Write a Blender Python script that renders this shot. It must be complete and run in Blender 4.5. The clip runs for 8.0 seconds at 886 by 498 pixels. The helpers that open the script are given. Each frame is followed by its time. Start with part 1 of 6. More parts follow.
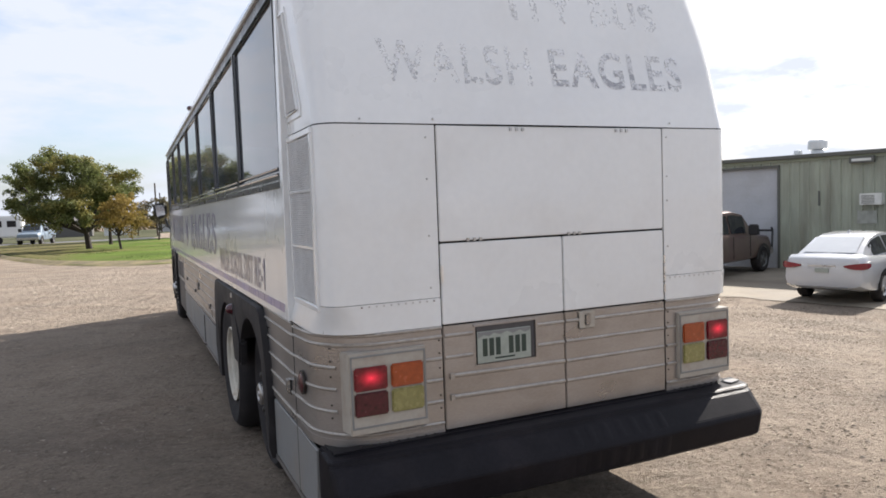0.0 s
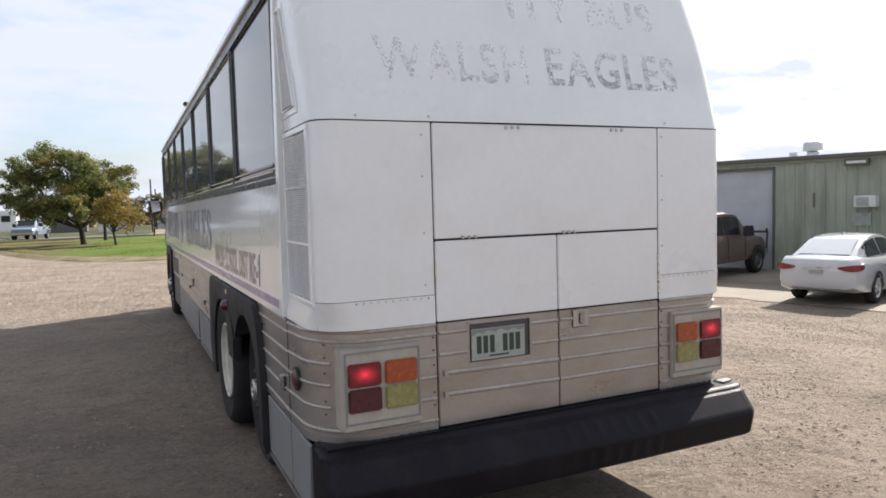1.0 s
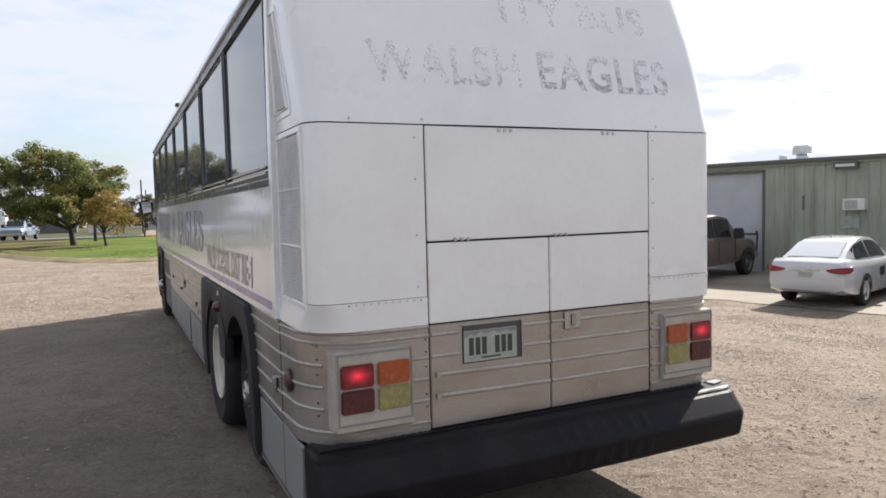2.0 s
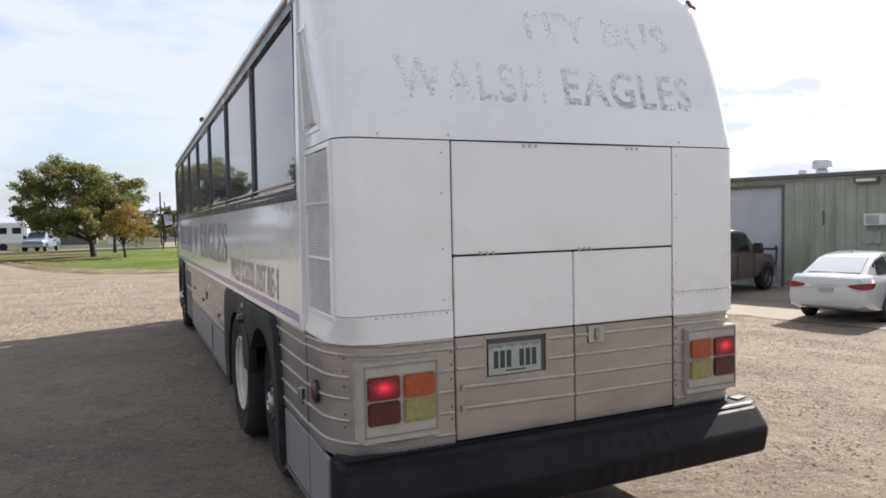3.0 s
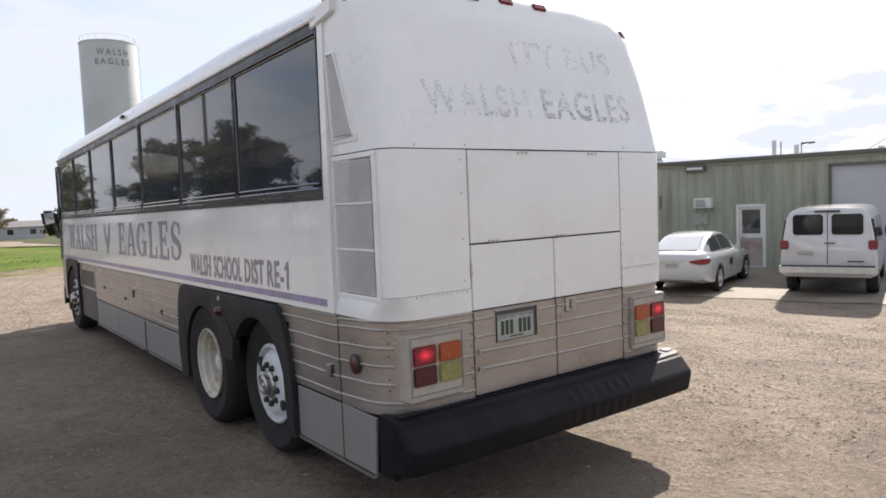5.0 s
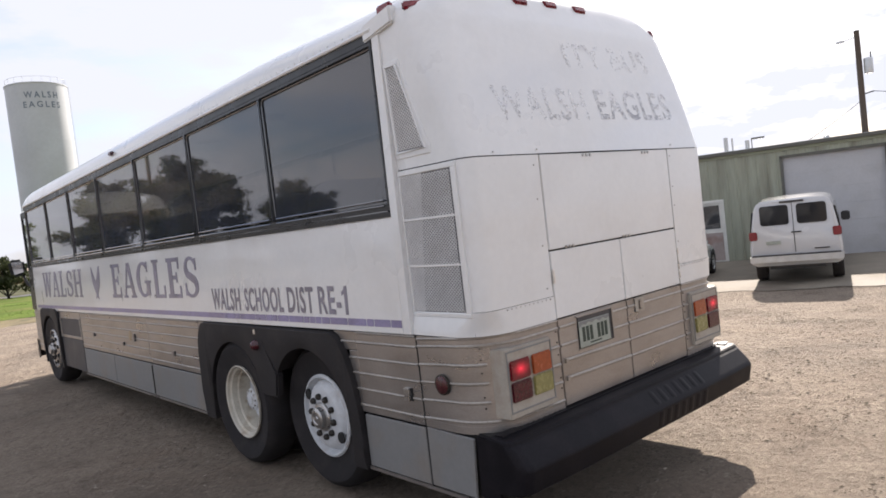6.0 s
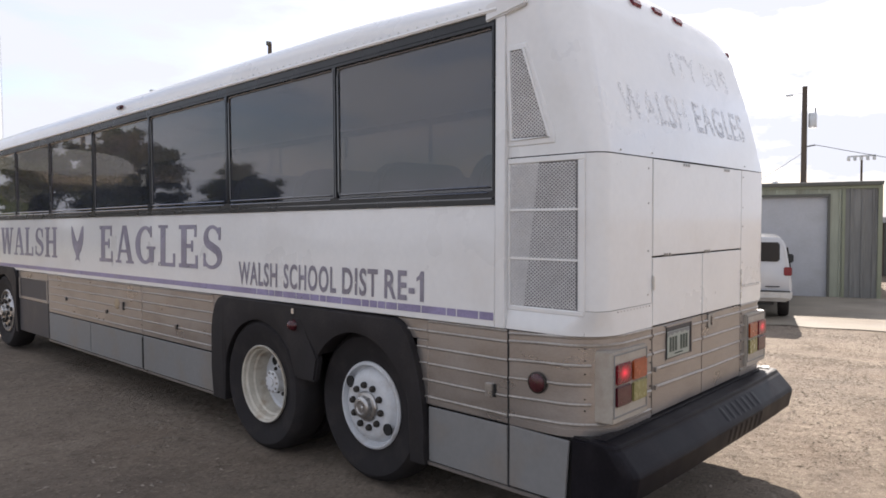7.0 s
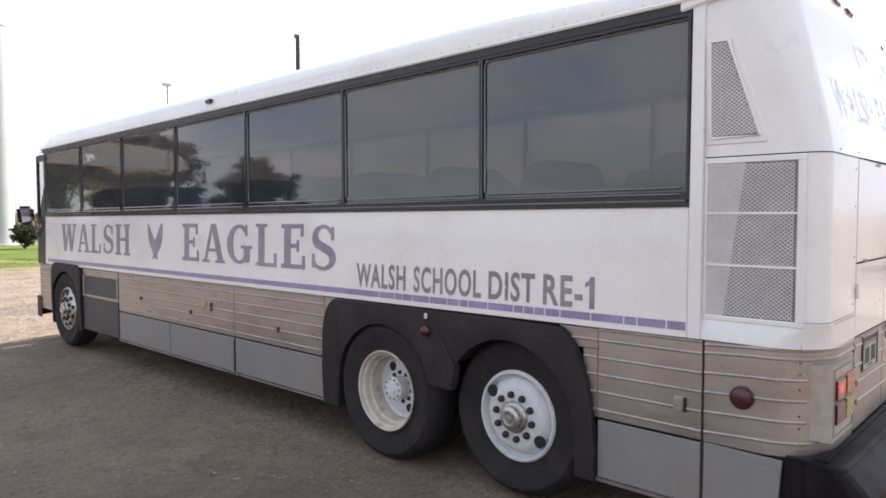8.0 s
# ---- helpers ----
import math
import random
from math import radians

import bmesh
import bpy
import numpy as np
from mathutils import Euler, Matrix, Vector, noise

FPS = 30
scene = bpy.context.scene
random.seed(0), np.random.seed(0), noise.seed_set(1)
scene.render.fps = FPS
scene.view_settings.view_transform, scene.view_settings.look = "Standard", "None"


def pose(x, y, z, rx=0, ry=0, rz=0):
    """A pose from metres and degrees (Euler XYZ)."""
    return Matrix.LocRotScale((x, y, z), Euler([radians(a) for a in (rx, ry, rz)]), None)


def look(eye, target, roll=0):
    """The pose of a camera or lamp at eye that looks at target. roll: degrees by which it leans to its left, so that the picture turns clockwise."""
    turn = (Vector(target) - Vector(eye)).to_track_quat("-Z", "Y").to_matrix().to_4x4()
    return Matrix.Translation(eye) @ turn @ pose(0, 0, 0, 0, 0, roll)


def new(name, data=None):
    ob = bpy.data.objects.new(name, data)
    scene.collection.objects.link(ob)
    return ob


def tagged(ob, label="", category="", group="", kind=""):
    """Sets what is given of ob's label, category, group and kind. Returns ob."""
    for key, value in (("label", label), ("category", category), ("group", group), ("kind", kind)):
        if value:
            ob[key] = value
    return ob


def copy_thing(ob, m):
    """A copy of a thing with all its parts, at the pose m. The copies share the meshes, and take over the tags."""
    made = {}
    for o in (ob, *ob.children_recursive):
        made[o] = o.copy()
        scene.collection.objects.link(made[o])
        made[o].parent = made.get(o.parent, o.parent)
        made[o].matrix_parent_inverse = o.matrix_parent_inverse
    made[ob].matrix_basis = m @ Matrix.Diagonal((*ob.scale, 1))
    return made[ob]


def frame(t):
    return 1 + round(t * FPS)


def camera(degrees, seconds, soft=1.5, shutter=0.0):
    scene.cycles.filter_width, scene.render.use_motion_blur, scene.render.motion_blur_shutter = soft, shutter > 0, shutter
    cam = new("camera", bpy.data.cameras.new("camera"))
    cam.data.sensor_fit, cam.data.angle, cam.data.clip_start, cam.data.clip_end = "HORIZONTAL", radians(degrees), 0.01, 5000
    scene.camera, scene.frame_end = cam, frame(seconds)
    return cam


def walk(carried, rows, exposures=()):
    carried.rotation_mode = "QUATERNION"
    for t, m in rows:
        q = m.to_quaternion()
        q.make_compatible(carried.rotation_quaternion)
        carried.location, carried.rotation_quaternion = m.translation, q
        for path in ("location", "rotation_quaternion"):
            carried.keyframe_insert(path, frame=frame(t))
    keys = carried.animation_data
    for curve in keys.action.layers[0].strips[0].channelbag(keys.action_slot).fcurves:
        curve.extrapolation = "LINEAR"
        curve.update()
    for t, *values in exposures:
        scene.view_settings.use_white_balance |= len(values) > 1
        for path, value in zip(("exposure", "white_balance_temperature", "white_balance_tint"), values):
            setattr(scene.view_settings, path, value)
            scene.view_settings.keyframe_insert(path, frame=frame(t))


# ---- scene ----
cam = camera(65.0, 8.0, 1.7)
PATH = [
    (0, (-1.957, -2.938, 1.72), (-1.131, -1.121, 1.593), -2.1),
    (0.5, (-1.96, -2.944, 1.714), (-1.129, -1.129, 1.593), -1.6),
    (1, (-1.956, -2.945, 1.714), (-1.119, -1.133, 1.583), -1.6),
    (2.3, (-1.978, -2.962, 1.719), (-1.117, -1.161, 1.593), -1.4),
    (2.5, (-1.99, -2.965, 1.72), (-1.147, -1.156, 1.597), -0.9),
    (3, (-2.028, -2.971, 1.723), (-1.207, -1.149, 1.635), -1.2),
    (3.5, (-2.226, -2.976, 1.73), (-1.306, -1.2, 1.686), -0.5),
    (4, (-2.533, -3.036, 1.738), (-1.478, -1.338, 1.749), -1.1),
    (4.5, (-2.777, -3.108, 1.739), (-1.636, -1.47, 1.617), -0.3),
    (4.7, (-2.916, -3.14, 1.758), (-1.762, -1.512, 1.625), -1.0),
    (5.8, (-3.603, -2.685, 1.808), (-2.297, -1.173, 1.713), -6.3),
    (6, (-3.64, -2.538, 1.794), (-2.325, -1.034, 1.707), -6.7),
    (6.5, (-3.952, -2.217, 1.787), (-2.51, -0.832, 1.72), -2.9),
    (7, (-4.237, -1.758, 1.754), (-2.771, -0.4, 1.671), -0.3),
    (7.5, (-4.497, -1.324, 1.777), (-3.043, 0.047, 1.706), 0.1),
    (8, (-4.727, -0.878, 1.802), (-3.264, 0.481, 1.703), -0.1),
]
walk(cam, [(t, look(eye, target, roll)) for t, eye, target, roll in PATH],
     [(0.0, 1.11, 5920, 13), (4.5, 1.11, 5950, 13), (6.0, 1.17, 6110, 16), (7.0, 1.17, 6110, 16), (8.0, 1.58, 6110, 17)])

# ---- world and light ----
world = bpy.data.worlds.new("sky")
world.use_nodes = True
scene.world = world
SUN = Vector((1.3, 0.55, 1.0)).normalized()


def make_sky():
    wt = world.node_tree
    n, l = wt.nodes, wt.links
    sky = n.new("ShaderNodeTexSky")
    sky.sky_type, sky.sun_disc = "NISHITA", False
    sky.sun_elevation = math.asin(SUN.z)
    sky.sun_rotation = math.atan2(SUN.x, SUN.y)
    sky.dust_density = 2.0
    coord = n.new("ShaderNodeTexCoord")
    flat = n.new("ShaderNodeMapping")
    flat.inputs["Scale"].default_value = (1.0, 1.0, 3.2)
    l.new(coord.outputs["Generated"], flat.inputs["Vector"])
    big = n.new("ShaderNodeTexNoise")
    big.inputs["Scale"].default_value, big.inputs["Detail"].default_value = 2.6, 9.0
    big.inputs["Roughness"].default_value = 0.58
    l.new(flat.outputs[0], big.inputs["Vector"])
    cover = n.new("ShaderNodeMapRange")
    cover.inputs["From Min"].default_value, cover.inputs["From Max"].default_value = 0.32, 0.52
    l.new(big.outputs["Fac"], cover.inputs["Value"])
    scale = n.new("ShaderNodeVectorMath")
    scale.operation = "SCALE"
    scale.inputs["Scale"].default_value = 0.20
    l.new(sky.outputs[0], scale.inputs[0])
    mix = n.new("ShaderNodeMix")
    mix.data_type = "RGBA"
    mix.inputs["B"].default_value = (0.97, 0.985, 1.0, 1)
    l.new(cover.outputs[0], mix.inputs["Factor"])
    l.new(scale.outputs[0], mix.inputs["A"])
    l.new(mix.outputs["Result"], n["Background"].inputs[0])
    n["Background"].inputs[1].default_value = 0.425


make_sky()
sun = new("sun", bpy.data.lights.new("sun", "SUN"))
sun.data.energy, sun.data.angle, sun.data.color = 5.0, radians(0.6), (1.0, 0.90, 0.74)
sun.matrix_world = look(SUN * 40, (0, 0, 0))


# ---- materials ----
def mat(name, col, rough=0.6, metal=0.0, vary=0.12, scale=3.0, bump=0.0, fine=60.0, stain=None, stain_amount=0.0,
        stain_scale=1.5, coat=0.0, island=0.0, stretch=(1, 1, 1), spec=0.5):
    """A surface with broad tone changes, fine grain and, where asked, stains of their own colour."""
    m = bpy.data.materials.new(name)
    m.use_nodes = True
    n, l = m.node_tree.nodes, m.node_tree.links
    b = n["Principled BSDF"]
    b.inputs["Roughness"].default_value, b.inputs["Metallic"].default_value = rough, metal
    b.inputs["Specular IOR Level"].default_value = spec
    if coat:
        b.inputs["Coat Weight"].default_value, b.inputs["Coat Roughness"].default_value = coat, 0.08
    tc = n.new("ShaderNodeTexCoord")
    mp = n.new("ShaderNodeMapping")
    mp.inputs["Scale"].default_value = stretch
    l.new(tc.outputs["Object"], mp.inputs["Vector"])

    def noise_at(s, detail):
        t = n.new("ShaderNodeTexNoise")
        t.inputs["Scale"].default_value, t.inputs["Detail"].default_value = s, detail
        l.new(mp.outputs[0], t.inputs["Vector"])
        return t.outputs["Fac"]

    def ramp(v, a, b2, lo, hi):
        r = n.new("ShaderNodeMapRange")
        for k, x in (("From Min", a), ("From Max", b2), ("To Min", lo), ("To Max", hi)):
            r.inputs[k].default_value = x
        l.new(v, r.inputs["Value"])
        return r.outputs[0]

    def times(a, c):
        k = n.new("ShaderNodeMath")
        k.operation = "MULTIPLY"
        l.new(a, k.inputs[0])
        l.new(c, k.inputs[1])
        return k.outputs[0]

    broad, grain = noise_at(scale, 5.0), noise_at(fine, 3.0)
    tone = times(ramp(broad, 0.3, 0.7, 1 - vary, 1 + vary), ramp(grain, 0.3, 0.7, 1 - vary * 0.6, 1 + vary * 0.6))
    if island:
        g = n.new("ShaderNodeNewGeometry")
        tone = times(tone, ramp(g.outputs["Random Per Island"], 0, 1, 1 - island, 1 + island))
    hue = n.new("ShaderNodeRGB")
    hue.outputs[0].default_value = (*col, 1)
    colour = hue.outputs[0]
    if stain:
        mx = n.new("ShaderNodeMix")
        mx.data_type = "RGBA"
        l.new(ramp(noise_at(stain_scale, 8.0), 0.5, 0.72, 0, stain_amount), mx.inputs["Factor"])
        l.new(colour, mx.inputs["A"])
        mx.inputs["B"].default_value = (*stain, 1)
        colour = mx.outputs["Result"]
    mul = n.new("ShaderNodeVectorMath")
    mul.operation = "SCALE"
    l.new(colour, mul.inputs[0])
    l.new(tone, mul.inputs["Scale"])
    l.new(mul.outputs[0], b.inputs["Base Color"])
    l.new(ramp(broad, 0.3, 0.7, max(rough - 0.08, 0.02), min(rough + 0.08, 1)), b.inputs["Roughness"])
    if bump:
        bp = n.new("ShaderNodeBump")
        bp.inputs["Strength"].default_value, bp.inputs["Distance"].default_value = 0.6, bump
        l.new(grain, bp.inputs["Height"])
        l.new(bp.outputs[0], b.inputs["Normal"])
    return m


def worn(name, col, keep, scale=40.0, rough=0.5, patch=1.0):
    """Faded vinyl lettering: flakes of it have come off, so that the paint beneath shows."""
    m = mat(name, col, 0.36, vary=0.2, scale=6, fine=80, coat=0.4)
    n, l = m.node_tree.nodes, m.node_tree.links
    tc = n.new("ShaderNodeTexCoord")
    a, c = n.new("ShaderNodeTexNoise"), n.new("ShaderNodeTexNoise")
    a.inputs["Scale"].default_value, a.inputs["Detail"].default_value = scale, 4
    c.inputs["Scale"].default_value, c.inputs["Detail"].default_value = 5.0, 3
    s = n.new("ShaderNodeMath")
    s.operation = "MULTIPLY_ADD"
    r = n.new("ShaderNodeMapRange")
    r.inputs["From Min"].default_value, r.inputs["From Max"].default_value = (1 + patch) * (0.5 - (keep - 0.5) * 0.5) - 0.06, (1 + patch) * (0.5 - (keep - 0.5) * 0.5) + 0.06
    l.new(tc.outputs["Object"], a.inputs["Vector"])
    l.new(tc.outputs["Object"], c.inputs["Vector"])
    s.inputs[1].default_value = patch
    l.new(c.outputs["Fac"], s.inputs[0])
    l.new(a.outputs["Fac"], s.inputs[2])
    l.new(s.outputs[0], r.inputs["Value"])
    l.new(r.outputs[0], n["Principled BSDF"].inputs["Alpha"])
    return m


def residue(name, low, high, tone=0.63, scraps=0.72, keep=0.58):
    """A faint stain where a letter was, with dark scraps of vinyl left mostly along its foot."""
    m = worn(name, (tone, tone + 0.005, tone + 0.02), keep, 50, patch=0.6)
    n, l = m.node_tree.nodes, m.node_tree.links
    b = n["Principled BSDF"]
    base = b.inputs["Base Color"].links[0].from_socket
    tc, sep, t = n.new("ShaderNodeTexCoord"), n.new("ShaderNodeSeparateXYZ"), n.new("ShaderNodeTexNoise")
    t.inputs["Scale"].default_value, t.inputs["Detail"].default_value = 34, 5
    l.new(tc.outputs["Object"], sep.inputs[0])
    l.new(tc.outputs["Object"], t.inputs["Vector"])
    foot, edge, add, mx = n.new("ShaderNodeMapRange"), n.new("ShaderNodeMapRange"), n.new("ShaderNodeMath"), n.new("ShaderNodeMix")
    for k, v in (("From Min", low), ("From Max", high), ("To Min", 0.07), ("To Max", -0.07)):
        foot.inputs[k].default_value = v
    for k, v in (("From Min", 0.50), ("From Max", 0.60), ("To Max", scraps)):
        edge.inputs[k].default_value = v
    l.new(sep.outputs["Z"], foot.inputs["Value"])
    l.new(foot.outputs[0], add.inputs[0])
    l.new(t.outputs["Fac"], add.inputs[1])
    l.new(add.outputs[0], edge.inputs["Value"])
    mx.data_type = "RGBA"
    mx.inputs["B"].default_value = (0.21, 0.21, 0.235, 1)
    l.new(edge.outputs[0], mx.inputs["Factor"])
    l.new(base, mx.inputs["A"])
    l.new(mx.outputs["Result"], b.inputs["Base Color"])
    return m


def glass(name, col, rough=0.0, ior=1.5):
    m = bpy.data.materials.new(name)
    m.use_nodes = True
    b = m.node_tree.nodes["Principled BSDF"]
    b.inputs["Base Color"].default_value = (*col, 1)
    b.inputs["Transmission Weight"].default_value, b.inputs["Roughness"].default_value, b.inputs["IOR"].default_value = 1.0, rough, ior
    return m


def dusty_hazed_glass(name, col, dust_haze, amount):
    """Tinted glass, its thin dusty film also painted with sky haze."""
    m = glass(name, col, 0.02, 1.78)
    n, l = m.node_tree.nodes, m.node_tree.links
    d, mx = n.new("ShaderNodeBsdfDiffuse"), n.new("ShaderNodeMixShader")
    d.inputs["Color"].default_value = (*dust_haze, 1)
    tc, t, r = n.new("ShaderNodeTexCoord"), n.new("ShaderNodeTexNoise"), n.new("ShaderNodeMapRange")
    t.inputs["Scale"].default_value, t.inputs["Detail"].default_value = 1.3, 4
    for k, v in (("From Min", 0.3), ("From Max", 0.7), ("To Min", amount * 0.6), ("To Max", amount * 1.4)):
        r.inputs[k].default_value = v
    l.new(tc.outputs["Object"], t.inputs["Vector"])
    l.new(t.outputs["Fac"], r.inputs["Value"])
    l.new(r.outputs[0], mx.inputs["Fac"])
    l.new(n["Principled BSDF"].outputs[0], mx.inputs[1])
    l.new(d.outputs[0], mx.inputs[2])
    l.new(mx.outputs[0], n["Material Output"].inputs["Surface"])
    return m


def lit_lens(name, centre):
    """Red ribbed plastic with a small lit bulb behind it, brightest in front of the filament."""
    m = mat(name, (0.13, 0.005, 0.012), 0.2, vary=0.25, scale=30, coat=0.25)
    n, l = m.node_tree.nodes, m.node_tree.links
    b = n["Principled BSDF"]
    tc, t, r = n.new("ShaderNodeTexCoord"), n.new("ShaderNodeTexNoise"), n.new("ShaderNodeMapRange")
    sub, mul, ln = (n.new("ShaderNodeVectorMath") for _ in range(3))
    p, f = (n.new("ShaderNodeMath") for _ in range(2))
    sub.operation, mul.operation, ln.operation, p.operation, f.operation = "SUBTRACT", "MULTIPLY", "LENGTH", "POWER", "MULTIPLY"
    sub.inputs[1].default_value, mul.inputs[1].default_value = centre, (13.0, 1.0, 20.0)
    t.inputs["Scale"].default_value = 60
    l.new(tc.outputs["Object"], sub.inputs[0])
    l.new(sub.outputs[0], mul.inputs[0])
    l.new(mul.outputs[0], ln.inputs[0])
    r.inputs["To Min"].default_value, r.inputs["To Max"].default_value = 1.0, 0.12
    l.new(ln.outputs["Value"], r.inputs["Value"])
    l.new(r.outputs[0], p.inputs[0])
    p.inputs[1].default_value = 2.6
    l.new(p.outputs[0], f.inputs[0])
    l.new(t.outputs["Fac"], f.inputs[1])
    b.inputs["Emission Color"].default_value = (1.0, 0.03, 0.06, 1)
    l.new(f.outputs[0], b.inputs["Emission Strength"])
    return m


WHITE = mat("white_coach_paint", (0.71, 0.715, 0.712), 0.32, vary=0.03, scale=1.2, fine=25, stain=(0.5, 0.47, 0.43), stain_amount=0.22, stain_scale=2.2, coat=0.8)
CREAM = mat("fluted_champagne_aluminium", (0.362, 0.337, 0.320), 0.33, metal=0.75, vary=0.09, scale=2.5, fine=50, stain=(0.24, 0.215, 0.185), stain_amount=0.5, stain_scale=3.0, stretch=(1, 1, 2.5))
BEAD = mat("worn_bright_bead", (0.37, 0.342, 0.31), 0.46, metal=0.60, vary=0.15, scale=5, fine=40, stain=(0.25, 0.22, 0.18), stain_amount=0.5, stain_scale=4)
BRIGHT = mat("polished_aluminium_strip", (0.72, 0.70, 0.67), 0.28, metal=0.85, vary=0.08, scale=6)
GREY = mat("grey_skirt_paint", (0.205, 0.205, 0.202), 0.5, vary=0.06, scale=2, fine=30, stain=(0.22, 0.185, 0.15), stain_amount=0.6, stain_scale=2.5, spec=0.35)
RUBBER = mat("black_rubber", (0.019, 0.017, 0.018), 0.62, vary=0.25, scale=5, fine=90, bump=0.001, stain=(0.045, 0.038, 0.036), stain_amount=0.4, stain_scale=4, spec=0.3)
TYRE = mat("tyre_rubber", (0.019, 0.017, 0.018), 0.8, vary=0.25, scale=8, fine=120, bump=0.002, stain=(0.05, 0.042, 0.038), stain_amount=0.4, stain_scale=6, spec=0.3)
BUMPER = mat("black_bumper_vinyl", (0.0100, 0.0092, 0.0116), 0.46, vary=0.25, scale=4, fine=60, bump=0.0004, stain=(0.020, 0.017, 0.019), stain_amount=0.5, stain_scale=5, spec=0.11)
STRIP = mat("glossy_dark_glazing_strip", (0.045, 0.047, 0.055), 0.14, vary=0.15, scale=6, coat=1.0, spec=0.9)
COMPART = mat("dull_dark_grey_panel", (0.055, 0.052, 0.055), 0.55, vary=0.15, scale=4, stain=(0.09, 0.08, 0.07), stain_amount=0.5, stain_scale=4)
FRAME = mat("black_window_frame", (0.010, 0.011, 0.013), 0.3, vary=0.15, scale=5)
DARK = mat("dark_underbody", (0.018, 0.017, 0.016), 0.9, vary=0.2, scale=4)
WHEELW = mat("white_wheel_paint", (0.60, 0.62, 0.64), 0.4, vary=0.06, scale=8, stain=(0.30, 0.24, 0.18), stain_amount=0.4, stain_scale=9)
BARREL = mat("rust_tinged_rim_barrel", (0.50, 0.47, 0.40), 0.5, vary=0.12, scale=6, stain=(0.24, 0.16, 0.09), stain_amount=0.7, stain_scale=8)
REFLECT = mat("dull_maroon_reflector", (0.055, 0.008, 0.012), 0.3, vary=0.2, scale=30, coat=0.3)
STEEL = mat("weathered_steel", (0.46, 0.45, 0.44), 0.32, metal=0.9, vary=0.15, scale=10)
NUT = mat("dark_wheel_nut", (0.05, 0.045, 0.04), 0.45, metal=0.6, vary=0.2, scale=20)
PURPLE = worn("faded_purple_vinyl", (0.235, 0.22, 0.29), 0.78, 50)
PURPLE2 = worn("flaking_purple_stripe", (0.23, 0.205, 0.35), 0.80, 40)
LETTER = worn("dull_grey_purple_lettering", (0.20, 0.19, 0.24), 0.76, 60)
GHOST = residue("half_gone_lettering", 2.29, 2.45, 0.635)
GHOST2 = residue("nearly_gone_lettering", 2.50, 2.62, 0.68, 0.25, 0.42)
GHOST3 = residue("mostly_gone_lettering", 2.27, 2.36, 0.683, 0.50, 0.48)
CLEARANCE = mat("clearance_lens", (0.16, 0.012, 0.020), 0.25, vary=0.2, scale=30, coat=0.4)
RED = mat("red_lens", (0.055, 0.005, 0.011), 0.2, vary=0.25, scale=30, coat=0.25)
AMBER = mat("amber_lens", (0.29, 0.058, 0.014), 0.22, vary=0.15, scale=30, coat=0.25)
CLEAR = mat("yellowed_clear_lens", (0.225, 0.205, 0.075), 0.25, vary=0.15, scale=30, coat=0.25)
HOUSING = mat("cream_lamp_housing", (0.37, 0.338, 0.29), 0.45, vary=0.08, scale=6, stain=(0.27, 0.21, 0.16), stain_amount=0.55, stain_scale=9)
PLATE = mat("pale_number_plate", (0.30, 0.325, 0.285), 0.4, vary=0.08, scale=20)
PLATE_BAR = mat("dark_plate_mark", (0.025, 0.04, 0.03), 0.5)
# the film's blue puts hazy sky reflection into the panes' colour
TINT = dusty_hazed_glass("tinted_window_glass", (0.185, 0.165, 0.14), (0.25, 0.285, 0.37), 0.10)
CLEARGLASS = glass("clear_glass", (0.8, 0.84, 0.82))
CABIN = mat("grey_cabin_lining", (0.075, 0.075, 0.085), 0.8, vary=0.1, scale=4)
SEAT = mat("dark_seat_fabric", (0.028, 0.028, 0.04), 0.9, vary=0.2, scale=12)
MESH = mat("painted_expanded_metal", (0.66, 0.66, 0.66), 0.45, vary=0.1, scale=9)
DUCT = mat("pale_duct_panel", (0.60, 0.60, 0.60), 0.7, vary=0.1, scale=4)
# grey that paints in the shade behind the grille screens
GRILLE_SHADE = mat("painted_grille_shade", (0.25, 0.25, 0.255), 0.8, vary=0.2, scale=6)
TAN = mat("tan_cover_plate", (0.36, 0.28, 0.18), 0.5, vary=0.15, scale=12)
SEAL = mat("black_joint_seal", (0.015, 0.015, 0.015), 0.8)


# ---- helpers for meshes ----
def part(name, bm, material, parent=None, label="", smooth=False):
    """One mesh object, under a thing or under a part."""
    me = bpy.data.meshes.new(name)
    bmesh.ops.recalc_face_normals(bm, faces=bm.faces)
    bm.to_mesh(me)
    bm.free()
    me.materials.append(material)
    if smooth:
        me.polygons.foreach_set("use_smooth", [True] * len(me.polygons))
        me.set_sharp_from_angle(angle=radians(38))
    ob = new(name, me)
    if parent is not None:
        ob.parent = parent
    return tagged(ob, label)


def thing(name, label, category, group="", m=None):
    """The base of a thing that has parts."""
    ob = new(name)
    ob.empty_display_size = 0.2
    if m is not None:
        ob.matrix_basis = m
    return tagged(ob, label, category, group)


def hexa(bm, corners):
    """Eight corners: four of one face, then the four that lie opposite."""
    v = [bm.verts.new(c) for c in corners]
    for f in ((0, 1, 2, 3), (7, 6, 5, 4), (0, 4, 5, 1), (1, 5, 6, 2), (2, 6, 7, 3), (3, 7, 4, 0)):
        bm.faces.new([v[i] for i in f])
    return bm


def box(bm, lo, hi):
    (a, b, c), (d, e, f) = lo, hi
    return hexa(bm, ((a, b, c), (d, b, c), (d, e, c), (a, e, c), (a, b, f), (d, b, f), (d, e, f), (a, e, f)))


